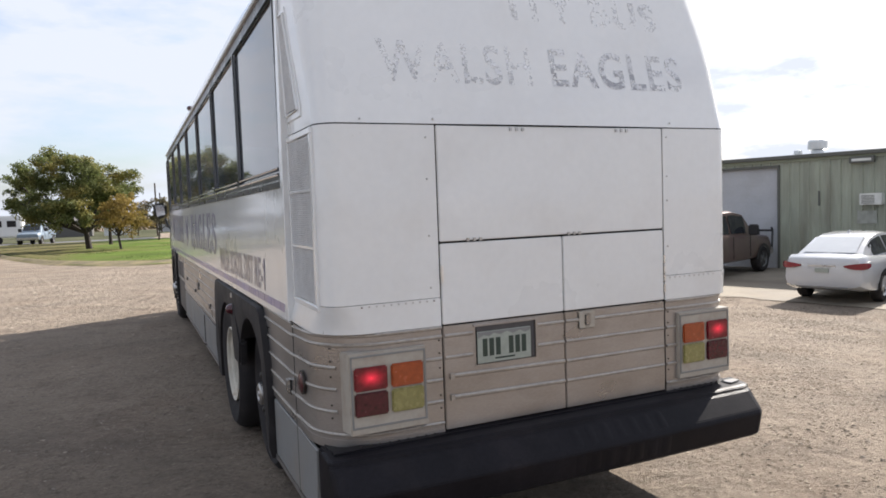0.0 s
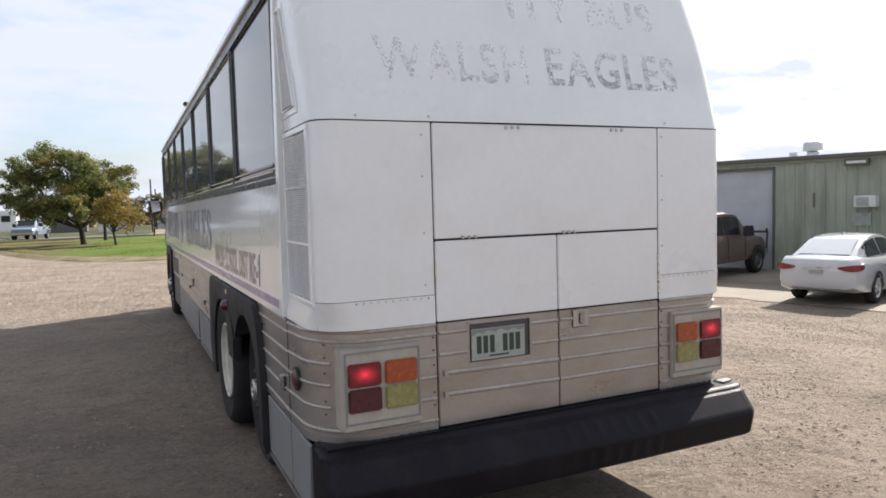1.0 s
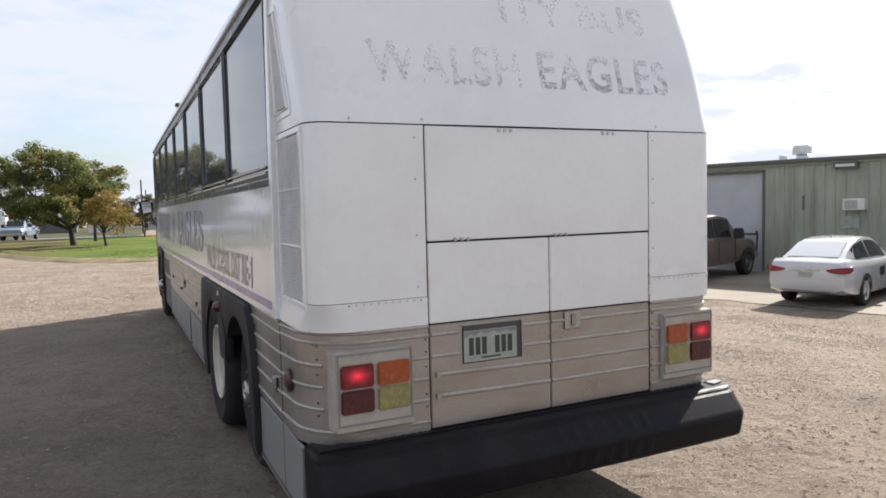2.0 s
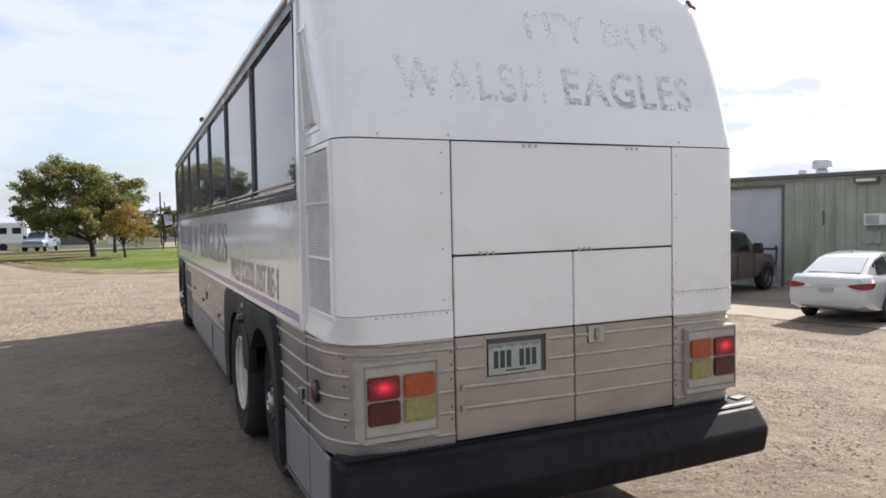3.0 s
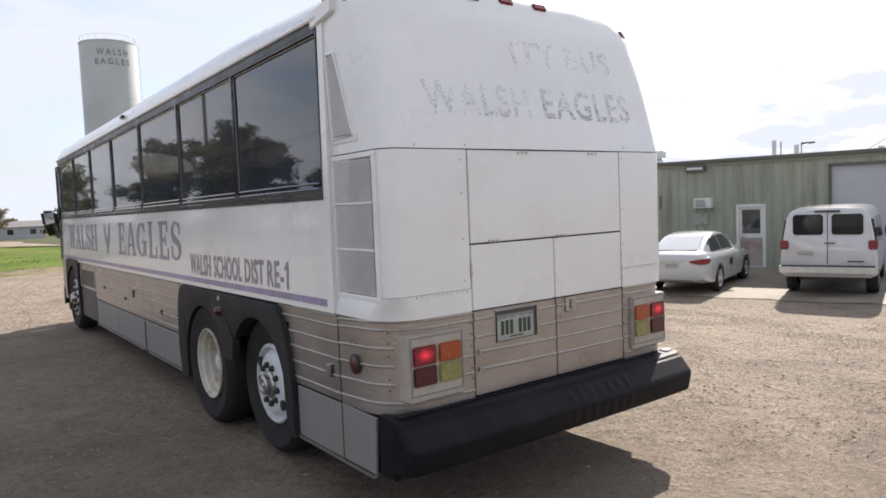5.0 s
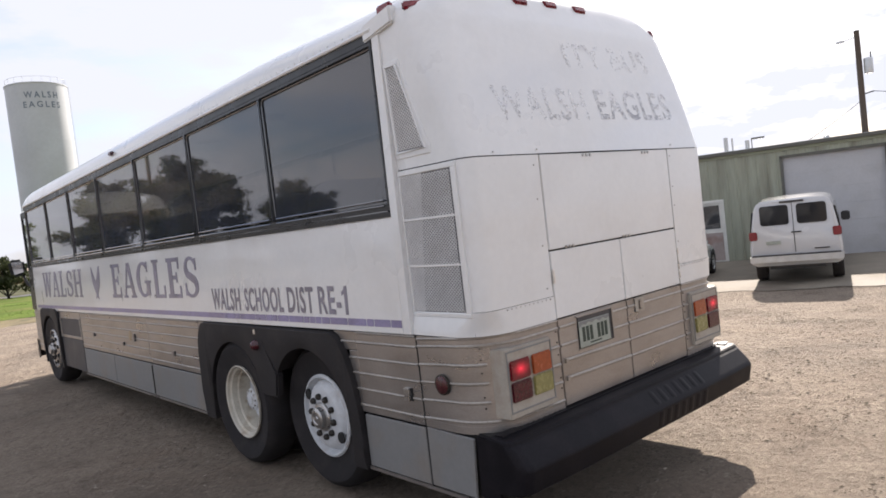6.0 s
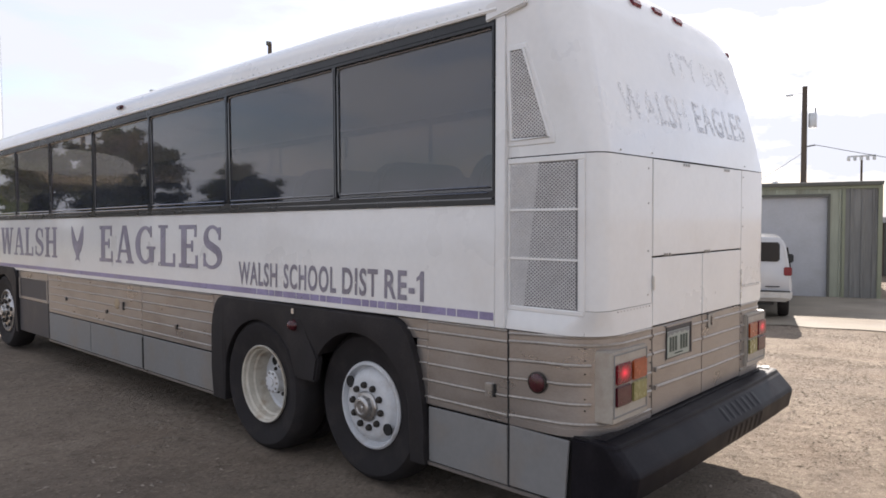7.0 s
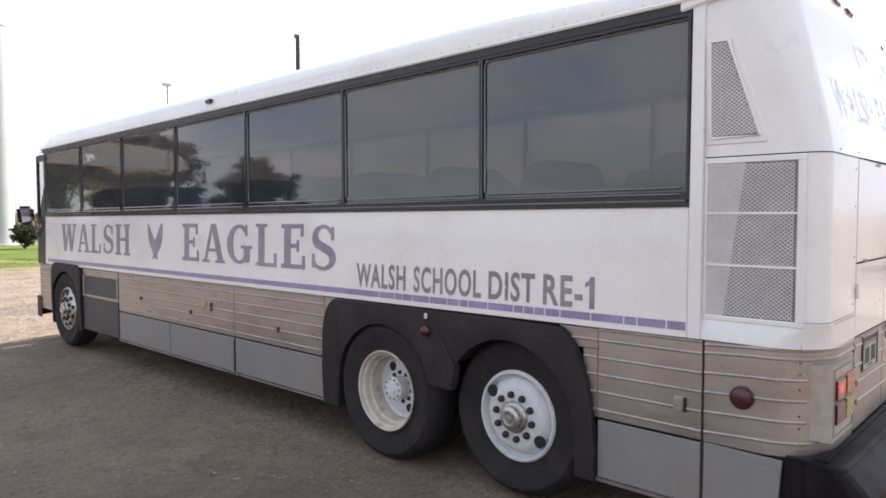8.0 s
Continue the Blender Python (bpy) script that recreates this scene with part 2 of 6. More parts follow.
def soft(bm, w, seg=2):
    bmesh.ops.bevel(bm, geom=list(bm.edges), offset=w, segments=seg, affect="EDGES", clamp_overlap=True)
    return bm


def loft(bm, rings, closed=True, caps=True):
    rows = [[bm.verts.new(p) for p in r] for r in rings]
    n = len(rows[0])
    for a, b in zip(rows, rows[1:]):
        for i in range(n if closed else n - 1):
            j = (i + 1) % n
            bm.faces.new((a[i], a[j], b[j], b[i]))
    if closed and caps:
        bm.faces.new(rows[0][::-1])
        bm.faces.new(rows[-1])
    return bm


def tube(bm, pts, radii, n=8):
    """A round bar along points; radii is one number or one for each point."""
    pts = [Vector(p) for p in pts]
    radii = [radii] * len(pts) if isinstance(radii, (int, float)) else radii
    rings = []
    for i, p in enumerate(pts):
        d = (pts[min(i + 1, len(pts) - 1)] - pts[max(i - 1, 0)]).normalized()
        s = d.cross(Vector((0.123, 0.31, 0.94)) if abs(d.z) < 0.9 else Vector((1, 0, 0))).normalized()
        t = d.cross(s)
        rings.append([p + radii[i] * (math.cos(a) * s + math.sin(a) * t) for a in (2 * math.pi * k / n for k in range(n))])
    return loft(bm, rings)


def lathe(bm, profile, n=40, mirror=1):
    """Turns (radius, along) pairs about the x axis."""
    rings = [[(mirror * x, r * math.cos(a), r * math.sin(a)) for a in (2 * math.pi * k / n for k in range(n))] for r, x in profile]
    return loft(bm, rings, True, False)


def disc_x(bm, x, y, z, r, depth, n=16):
    return loft(bm, [[(x + d, y + r * math.cos(a), z + r * math.sin(a)) for a in (2 * math.pi * k / n for k in range(n))] for d in (0, depth)])


def prism(bm, outline, fn, d0, d1):
    """A flat outline of (u, v) points, given depth: fn(u, v, d) places it."""
    return loft(bm, [[fn(u, v, d0) for u, v in outline], [fn(u, v, d1) for u, v in outline]])


# ---- the lie of the land ----
def smooth01(t):
    t = min(max(t, 0.0), 1.0)
    return t * t * (3 - 2 * t)


def land(x, y):
    """Height of the ground: level under the coach, falling away to the workshop and to the park."""
    return -0.054 - 0.70 * smooth01((x - 2.5) / 9.5) - 0.009 * min(max(y - 12, 0), 120) * (1 - 0.6 * smooth01((x - 2.5) / 9.5))


# ---- the coach ----
# x: across, the near side at -1.22; y: forward from the rear face; z: up from the ground
BELT, TOP = 1.84, 2.885
coach = thing("coach_bus", "white highway coach with fluted champagne lower panels and faded purple lettering", "bus")


def side_x(z, off=0.0):
    """Distance of the side skin from the middle line, off metres proud of it."""
    return 1.22 + off + (0.016 * (BELT - z) / 0.682 if 1.157 < z < BELT else 0.0)


def slab(bm, s, y0, y1, z0, z1, o0, o1):
    """A flat piece of the side s (-1 near side, 1 kerb side) between two depths."""
    return hexa(bm, [(s * side_x(z, o), y, z) for o in (o0, o1) for y, z in ((y0, z0), (y1, z0), (y1, z1), (y0, z1))])


REAR_HALF = 1.19  # the engine bay's corners stand in a little from the sides


def corner_path(s, w, r, y_front, x_in, back=0.0, off=0.0, n=8):
    """Plan of the side from y_front, round the rear corner, to x_in on the rear face."""
    c = (w - r, back + r)
    pts = [(s * (w + off), y_front)]
    for k in range(n + 1):
        a = math.pi / 2 * k / n
        pts.append((s * (c[0] + (r + off) * math.cos(a)), c[1] - (r + off) * math.sin(a)))
    pts.append((s * x_in, back - off))
    return pts


def corner_panel(bm, s, levels, y_front, x_in, o0=-0.012, o1=0.0, r=0.10, w=REAR_HALF):
    rings = []
    for z in levels:
        out = corner_path(s, w, r, y_front, x_in, 0, o1)
        inn = corner_path(s, w, r, y_front, x_in, 0, o0)
        rings.append([(x, y, z) for x, y in out + inn[::-1]])
    return loft(bm, rings)


# roof, one skin from the rear cap to the brow over the windscreen
def crown(h, e):
    """Half of the roof's cross-section, h high: steep at the eaves, flat on top; a larger e makes it rounder."""
    return [(x, h * (1 - (x / 1.215) ** 2.14) ** e) for x in (1.215, 1.2105, 1.197, 1.17, 1.12, 1.03, 0.87, 0.62, 0.32, 0.0)]


ROOF, CAP_H = crown(0.352, 0.2907), 0.312
ROOF_REAR = crown(CAP_H, 0.40)


def roof_ring(y, drop=0.0, k=1.0):
    f = smooth01((y - 0.6) / 1.6)
    half = [(x * k, TOP + d0 + (d1 - d0) * f - drop) for (x, d1), (_, d0) in zip(ROOF, ROOF_REAR)]
    pts = [(-x, z) for x, z in half] + [(x, z) for x, z in half[-2::-1]]
    return [(x, y, z) for x, z in pts]


bm = bmesh.new()
loft(bm, [roof_ring(y, d, k) for y, d, k in ((0.6, 0, 1), (1.0, 0, 1), (1.4, 0, 1), (1.8, 0, 1), (2.2, 0, 1), (3, 0, 1), (6, 0, 1), (9, 0, 1), (10.1, 0.005, 1), (10.4, 0.03, 0.995), (10.6, 0.075, 0.985), (10.72, 0.14, 0.96))], False)
part("roof", bm, WHITE, coach, smooth=True)
bm = bmesh.new()
for s in (-1, 1):
    tube(bm, [(s * 1.228, y, TOP + 0.012) for y in (0.62, 3, 6, 9, 10.4)], 0.013, 6)
part("rain_gutter", bm, WHITE, coach, smooth=True)
bm = bmesh.new()
for k in range(118):
    y = 0.75 + k * 0.082
    for s in (-1, 1):
        disc_x(bm, s * 1.219, y, TOP + 0.04, 0.006, s * 0.006, 6)
tagged(part("roof_rivets", bm, WHITE, coach), kind="stuff")
for s in (-1, 1):
    bm = bmesh.new()
    hexa(bm, [(s * x, y, z) for x in (1.18, 1.234) for y, z in ((0.43, TOP + 0.0), (0.70, TOP - 0.045), (0.70, TOP + 0.05), (0.43, TOP + 0.095))])
    part("gutter_end_cap", soft(bm, 0.008), WHITE, coach)

# rear cap over the engine doors, leaning forward and domed
CAP = [(2.092, 0.0, 0.10), (2.2, 0.022, 0.112), (2.32, 0.048, 0.125), (2.46, 0.083, 0.14), (2.6, 0.118, 0.16), (2.73, 0.153, 0.185), (2.82, 0.178, 0.205), (TOP, 0.195, 0.205)]
for k in range(1, 15):
    dz = CAP_H * (1 - (1 - k / 14) ** 2)
    CAP.append((TOP + dz, 0.195 + 0.477 * dz + 0.128 * (dz / CAP_H) ** 8, 0.20))


def cap_back(z):
    """How far forward the rear cap's face lies at a height."""
    for (z0, b0, _), (z1, b1, _) in zip(CAP, CAP[1:]):
        if z <= z1:
            return b0 + (b1 - b0) * (z - z0) / (z1 - z0)
    return CAP[-1][1]


def cap_half(z):
    if z <= TOP:
        return REAR_HALF + 0.018 * smooth01((z - 2.15) / 0.5)
    return 1.206 * max(1 - ((z - TOP) / CAP_H) ** 2.5, 0.0) ** 0.467


def cap_ring(z, back, r):
    w = max(cap_half(z), 0.06)
    r = min(r, 0.9 * (0.6 - back), 0.9 * w)
    left = corner_path(-1, w, r, 0.6, 0.55 * w, back, 0.0, 10)
    bow = [(-0.3 * w, back - 0.008), (0.0, back - 0.012), (0.3 * w, back - 0.008)]
    return [(x, y, z) for x, y in left + bow + [(-x, y) for x, y in left[::-1]]]


bm = bmesh.new()
loft(bm, [cap_ring(*c) for c in CAP], False)
part("rear_cap", bm, WHITE, coach, smooth=True)

# white rear corners, with the seam under the cap
for s, x_in in ((-1, 0.645), (1, 0.70)):
    bm = bmesh.new()
    corner_panel(bm, s, (1.2905, BELT, 2.086), 0.60, x_in)
    part("rear_corner_panel", bm, WHITE, coach, smooth=True)
    bm = bmesh.new()
    loft(bm, [[(x, y, z) for x, y in corner_path(s, w, r, 0.60, x_in, 0, 0.003) + corner_path(s, w, r, 0.60, x_in, 0, -0.012)[::-1]] for z, w, r in ((1.158, 1.215, 0.23 if s < 0 else 0.15), (1.19, 1.213, 0.22 if s < 0 else 0.145), (1.24, 1.20, 0.155 if s < 0 else 0.12), (1.288, REAR_HALF, 0.10))])
    part("rear_corner_sill", bm, WHITE, coach, smooth=True)
    bm = bmesh.new()
    for k in range(14):
        u = x_in + 0.03 + k * 0.035
        if u < 1.06:
            box(bm, (min(s * u, s * (u + 0.007)), -0.006, 1.274), (max(s * u, s * (u + 0.007)), 0.002, 1.281))
    tagged(part("sill_rivets", bm, STEEL, coach), kind="stuff")
bm = bmesh.new()
rings = [[(x, y, z) for x, y in corner_path(-1, REAR_HALF, r, 0.6, 0.0, 0, -0.02) + [(-x, y) for x, y in corner_path(-1, REAR_HALF, r, 0.6, 0.0, 0, -0.02)[::-1]]] for z, r in ((0.62, 0.30), (1.16, 0.30), (1.29, 0.12), (BELT, 0.10), (2.1, 0.10))]
loft(bm, rings, False)
part("rear_backing", bm, SEAL, coach)


def rear_panel(name, x0, x1, z0, z1, material=WHITE, y0=0.012, y1=-0.002, label=""):
    bm = bmesh.new()
    box(bm, (x0, y1, z0), (x1, y0, z1))
    return part(name, soft(bm, 0.004), material, coach, label)


upper = rear_panel("engine_hatch", -0.637, 0.692, 1.549, 2.085, label="white upper engine hatch with small hinges")
rear_panel("engine_door", -0.637, 0.0375, 1.16, 1.539)
rear_panel("engine_door", 0.0425, 0.692, 1.16, 1.539)
rear_panel("hatch_edge_strip", 0.6925, 0.6995, 1.552, 2.085, WHITE, 0.010, 0.0, "white strip closing the hatch's edge")
for p, xs, z in ((upper, (-0.25, 0.38), 2.075), (upper, (-0.50, 0.07), 1.556)):
    for x in xs:
        for k in range(3):
            bm = bmesh.new()
            box(bm, (x + k * 0.034, -0.009, z - 0.012), (x + k * 0.034 + 0.013, -0.002, z + 0.004))
            part("hinge_screw", bm, STEEL, p)
for x, z in ((-0.69, 2.03), (-0.69, 1.84), (-0.69, 1.58), (-0.69, 1.34), (0.725, 2.04), (0.725, 1.83), (0.725, 1.70), (0.725, 1.45), (-1.0, 2.11), (-0.65, 2.115), (0.2, 2.11), (0.75, 2.115)):
    bm = bmesh.new()
    box(bm, (x - 0.0045, -0.005, z - 0.0045), (x + 0.0045, 0.002, z + 0.0045))
    part("panel_screw", soft(bm, 0.002, 1), STEEL, coach)
bm = bmesh.new()
box(bm, (-0.642, -0.016, 1.36), (-0.628, -0.001, 1.44))
part("door_hinge", soft(bm, 0.003), BRIGHT, coach)
bm = bmesh.new()
for z in (1.36, 1.30, 1.26, 1.20):
    box(bm, (0.691, -0.008, z), (0.699, 0.0, z + 0.045))
part("door_edge_strip", bm, BRIGHT, coach)

# fluted champagne panels below, with beads all round
RIBS = (1.003, 0.902, 0.80, 0.696)
fl = rear_panel("fluted_door", -0.637, 0.0375, 0.66, 1.152, CREAM, label="champagne fluted engine door panel")
fr = rear_panel("fluted_door", 0.0425, 0.692, 0.66, 1.152, CREAM, label="champagne fluted engine door panel")
for p, x0, x1 in ((fl, -0.63, 0.034), (fr, 0.046, 0.685)):
    for z in (1.106, RIBS[0]) if p is fl else (1.106,) + RIBS[:3]:
        spans = ((x0, -0.485), (-0.125, x1)) if p is fl and z > 0.93 else ((x0, x1),)
        for xa, xb in spans:
            bm = bmesh.new()
            tube(bm, [(xa, -0.001, z), (xb, -0.001, z)], 0.009, 8)
            part("bead", bm, BEAD, p, smooth=True)
for z in (0.914, 0.812):
    bm = bmesh.new()
    tube(bm, [(-0.60, -0.002, z), (0.034, -0.002, z - 0.010)], 0.0105, 8)
    box(bm, (-0.612, -0.016, z - 0.013), (-0.592, -0.002, z + 0.013))
    part("rub_strip", bm, BEAD, fl)
for s, x_in in ((-1, 0.645), (1, 0.70)):
    CORNER = 0.30 if s < 0 else 0.21
    bm = bmesh.new()
    corner_panel(bm, s, (0.66, 1.152), 0.548, x_in, r=CORNER, w=1.22)
    cp = part("fluted_corner", bm, CREAM, coach, "champagne fluted corner panel with dusty beads", True)
    for z in (1.148, 1.106) + RIBS:
        bm = bmesh.new()
        whole = corner_path(s, 1.22, CORNER, 0.546, x_in, 0, -0.001, 12)
        run = whole if z > 1.09 or z < 0.70 else [q for q in whole if abs(q[0]) > (1.125 if s < 0 else 1.16)]
        tube(bm, [(x, y, z - (0.014 if y > 0.4 else 0.0)) for x, y in run], 0.009, 8)
        part("bead", bm, BEAD, cp, smooth=True)
    for z in RIBS[:3]:
        bm = bmesh.new()
        tube(bm, [(s * (x_in + 0.004), -0.001, z), (s * (0.738 if s < 0 else 0.778), -0.001, z)], 0.009, 8)
        part("bead", bm, BEAD, cp, smooth=True)
    bm = bmesh.new()
    for z in (1.09, 1.03, 0.96, 0.90, 0.83, 0.77, 0.70):
        box(bm, (min(s * (x_in + 0.012), s * (x_in + 0.019)), -0.005, z - 0.0035), (max(s * (x_in + 0.012), s * (x_in + 0.019)), 0.001, z + 0.0035))
        x, y = 1.22 - CORNER + (CORNER + 0.001) * math.cos(0.68), CORNER - (CORNER + 0.001) * math.sin(0.68)
        box(bm, (min(s * (x - 0.0035), s * (x + 0.0035)), y - 0.0035, z - 0.0035), (max(s * (x - 0.0035), s * (x + 0.0035)), y + 0.0035, z + 0.0035))
    tagged(part("rivets", bm, NUT, cp), kind="stuff")
    bm = bmesh.new()
    rings = [[(x, y, z) for x, y in corner_path(s, 1.22, CORNER, 0.545, x_in, 0, 0.002) + corner_path(s, 1.22, CORNER, 0.545, x_in, 0, -0.01)[::-1]] for z in (0.632, 0.672)]
    loft(bm, rings)
    part("lower_trim", bm, CREAM, coach, smooth=True)
    bm = bmesh.new()
    for k in range(9):
        u = x_in + 0.05 + k * 0.045
        box(bm, (min(s * u, s * (u + 0.009)), -0.010, 0.648), (max(s * u, s * (u + 0.009)), 0.0, 0.657))
    tagged(part("trim_rivets", bm, NUT, coach), kind="stuff")

# latch plate on the fluted door
bm = bmesh.new()
box(bm, (0.122, -0.010, 1.058), (0.226, -0.002, 1.148))
latch_plate = part("latch_plate", soft(bm, 0.004), HOUSING, coach)
bm = bmesh.new()
box(bm, (0.160, -0.018, 1.074), (0.192, -0.010, 1.136))
part("latch_lever", soft(bm, 0.004), CREAM, latch_plate)

# tail lamps in cream housings
for s in (-1, 1):
    bm = bmesh.new()
    shift = 0.0 if s < 0 else 0.04
    xa, xb = sorted((s * (0.735 + shift), s * (1.106 + shift)))
    prism(bm, [(s * (u + shift), v) for u, v in ((0.735, 0.03), (0.735, -0.022), (1.106, -0.022), (1.120, 0.10), (1.04, 0.10))], lambda u, v, d: (u, v, d), 0.712, 1.078)
    housing = part("tail_lamp_housing", soft(bm, 0.004), HOUSING, coach, "cream metal tail lamp housing with rust-stained edges")
    bm = bmesh.new()
    outer = (xa + 0.006, xb - 0.006, 0.740, 1.067)
    for (x0, x1, z0, z1) in ((outer[0], outer[1], outer[3] - 0.008, outer[3]), (outer[0], outer[1], outer[2], outer[2] + 0.008), (outer[0], outer[0] + 0.008, outer[2] + 0.008, outer[3] - 0.008), (outer[1] - 0.008, outer[1], outer[2] + 0.008, outer[3] - 0.008)):
        box(bm, (x0, -0.026, z0), (x1, -0.0215, z1))
    part("bezel", bm, GREY, housing)
    lit = lit_lens("lit_red_lens", (s * (1.087 + shift - 0.078), -0.036, 0.966))
    cols = ((lit, "lit red tail lens"), (AMBER, "amber lens")) , ((RED, "dark red lens"), (CLEAR, "yellowed reversing lens"))
    for row, z0 in ((0, 0.909), (1, 0.795)):
        for col in (0, 1):
            a = 1.087 + shift - col * 0.173
            bm = bmesh.new()
            x0, x1 = sorted((s * a, s * (a - 0.157)))
            box(bm, (x0, -0.036, z0), (x1, -0.021, z0 + 0.107))
            part("lens", soft(bm, 0.007), cols[row][col][0], housing, cols[row][col][1])

# number plate in its recessed frame
bm = bmesh.new()
box(bm, (-0.468, -0.006, 0.950), (-0.140, -0.001, 1.135))
pf = part("plate_recess", soft(bm, 0.004), COMPART, coach, "dark recess behind the number plate")
bm = bmesh.new()
for lo, hi in (((-0.480, -0.014, 1.135), (-0.128, -0.001, 1.143)), ((-0.474, -0.010, 0.946), (-0.128, -0.001, 0.950)), ((-0.140, -0.014, 0.950), (-0.128, -0.001, 1.135))):
    box(bm, lo, hi)
part("surround", bm, CREAM, pf)
bm = bmesh.new()
box(bm, (-0.466, -0.011, 0.953), (-0.166, -0.007, 1.108))
pl = part("number_plate", soft(bm, 0.003), PLATE, coach, "pale number plate with plain dark bars")
for k in range(7):
    if k != 3:
        x = -0.436 + k * 0.036
        bm = bmesh.new()
        box(bm, (x, -0.0125, 0.987), (x + 0.025, -0.011, 1.072))
        part("plate_bar", bm, PLATE_BAR, pl)
bm = bmesh.new()
box(bm, (-0.37, -0.0125, 0.968), (-0.26, -0.011, 0.976))
part("plate_bar", bm, PLATE_BAR, pl)
bm = bmesh.new()
prism(bm, [(-0.460, 1.076), (-0.43, 1.090), (-0.40, 1.082), (-0.375, 1.096), (-0.34, 1.086), (-0.30, 1.098), (-0.27, 1.084), (-0.23, 1.096), (-0.20, 1.082), (-0.170, 1.092), (-0.170, 1.105), (-0.460, 1.105)], lambda u, v, d: (u, d, v), -0.0125, -0.011)
part("plate_ridge", bm, GREY, pl)

# rear bumper, swept a little at its ends
PROFILE = [(0.03, 0.650), (-0.105, 0.640), (-0.118, 0.634), (-0.122, 0.618), (-0.135, 0.612), (-0.212, 0.528), (-0.224, 0.505), (-0.220, 0.480), (-0.200, 0.385), (-0.165, 0.362), (0.03, 0.345)]


def bumper_ring(x, back=0.0, squeeze=1.0):
    return [(x, y * squeeze + back, 0.5 + (z - 0.5) * (0.75 + 0.25 * squeeze)) for y, z in PROFILE]


bm = bmesh.new()
loft(bm, [bumper_ring(x, b, q) for x, b, q in ((-1.228, 0.04, 0.80), (-1.215, 0.022, 0.94), (-1.18, 0.015, 1.0), (-0.9, 0.006, 1), (-0.5, 0, 1), (0, 0, 1), (0.5, 0, 1), (0.9, 0.006, 1), (1.18, 0.015, 1.0), (1.215, 0.022, 0.94), (1.228, 0.04, 0.80))])
bumper = part("rear_bumper", soft(bm, 0.006), BUMPER, coach, "scuffed black moulded rear bumper")
for k in range(7):
    x = -0.06 + k * 0.088
    for name, y0, z0, y1, z1, ny, nz in (("upper_rib", -0.140, 0.606, -0.208, 0.533, -0.0026, 0.0024), ("lower_rib", -0.2235, 0.492, -0.2045, 0.400, -0.0034, -0.0005)):
        bm = bmesh.new()
        rows = []
        for f, lift in ((0.0, 0.0), (0.18, 1.0), (0.82, 1.0), (1.0, 0.0)):
            y, z = y0 + (y1 - y0) * f, z0 + (z1 - z0) * f
            rows.append([(x + u, y + ny * lift * q - ny * 0.6 * (q == 0), z + nz * lift * q - nz * 0.6 * (q == 0)) for u, q in ((0.0, 0.0), (0.018, 0.75), (0.034, 1.0), (0.050, 0.75), (0.068, 0.0))])
        loft(bm, rows)
        part(name, bm, BUMPER, bumper, smooth=True)
bm = bmesh.new()
prism(bm, [(y * 0.84 + 0.03, 0.5 + (z - 0.5) * 0.96) for y, z in PROFILE], lambda u, v, d: (d, u, v), 1.226, 1.236)
part("end_flange", bm, RUBBER, bumper)
bm = bmesh.new()
prism(bm, [(1.10, 0.0), (1.20, 0.0), (1.205, -0.04), (1.12, -0.06)], lambda u, v, d: (u, v, d), 0.647, 0.653)
part("deck_plate", bm, GREY, bumper, "worn metal plate on the bumper's deck")
bm = bmesh.new()
box(bm, (-1.19, -0.03, 0.645), (1.01, 0.03, 0.653))
part("bumper_step", bm, BUMPER, coach)
for s in (-1, 1):
    bm = bmesh.new()
    a, b = sorted((s * 1.215, s * 1.17))
    box(bm, (a, 0.0, 0.30), (b, 0.16, 0.635))
    part("bumper_return", soft(bm, 0.01), BUMPER, coach)


# ---- the sides ----
def side_panel(name, s, y0, y1, z0, z1, material, o=0.0, t=0.014, label="", parent=None):
    bm = bmesh.new()
    slab(bm, s, y0, y1, z0, z1, o - t, o)
    return part(name, soft(bm, 0.004, 1), material, parent or coach, label)


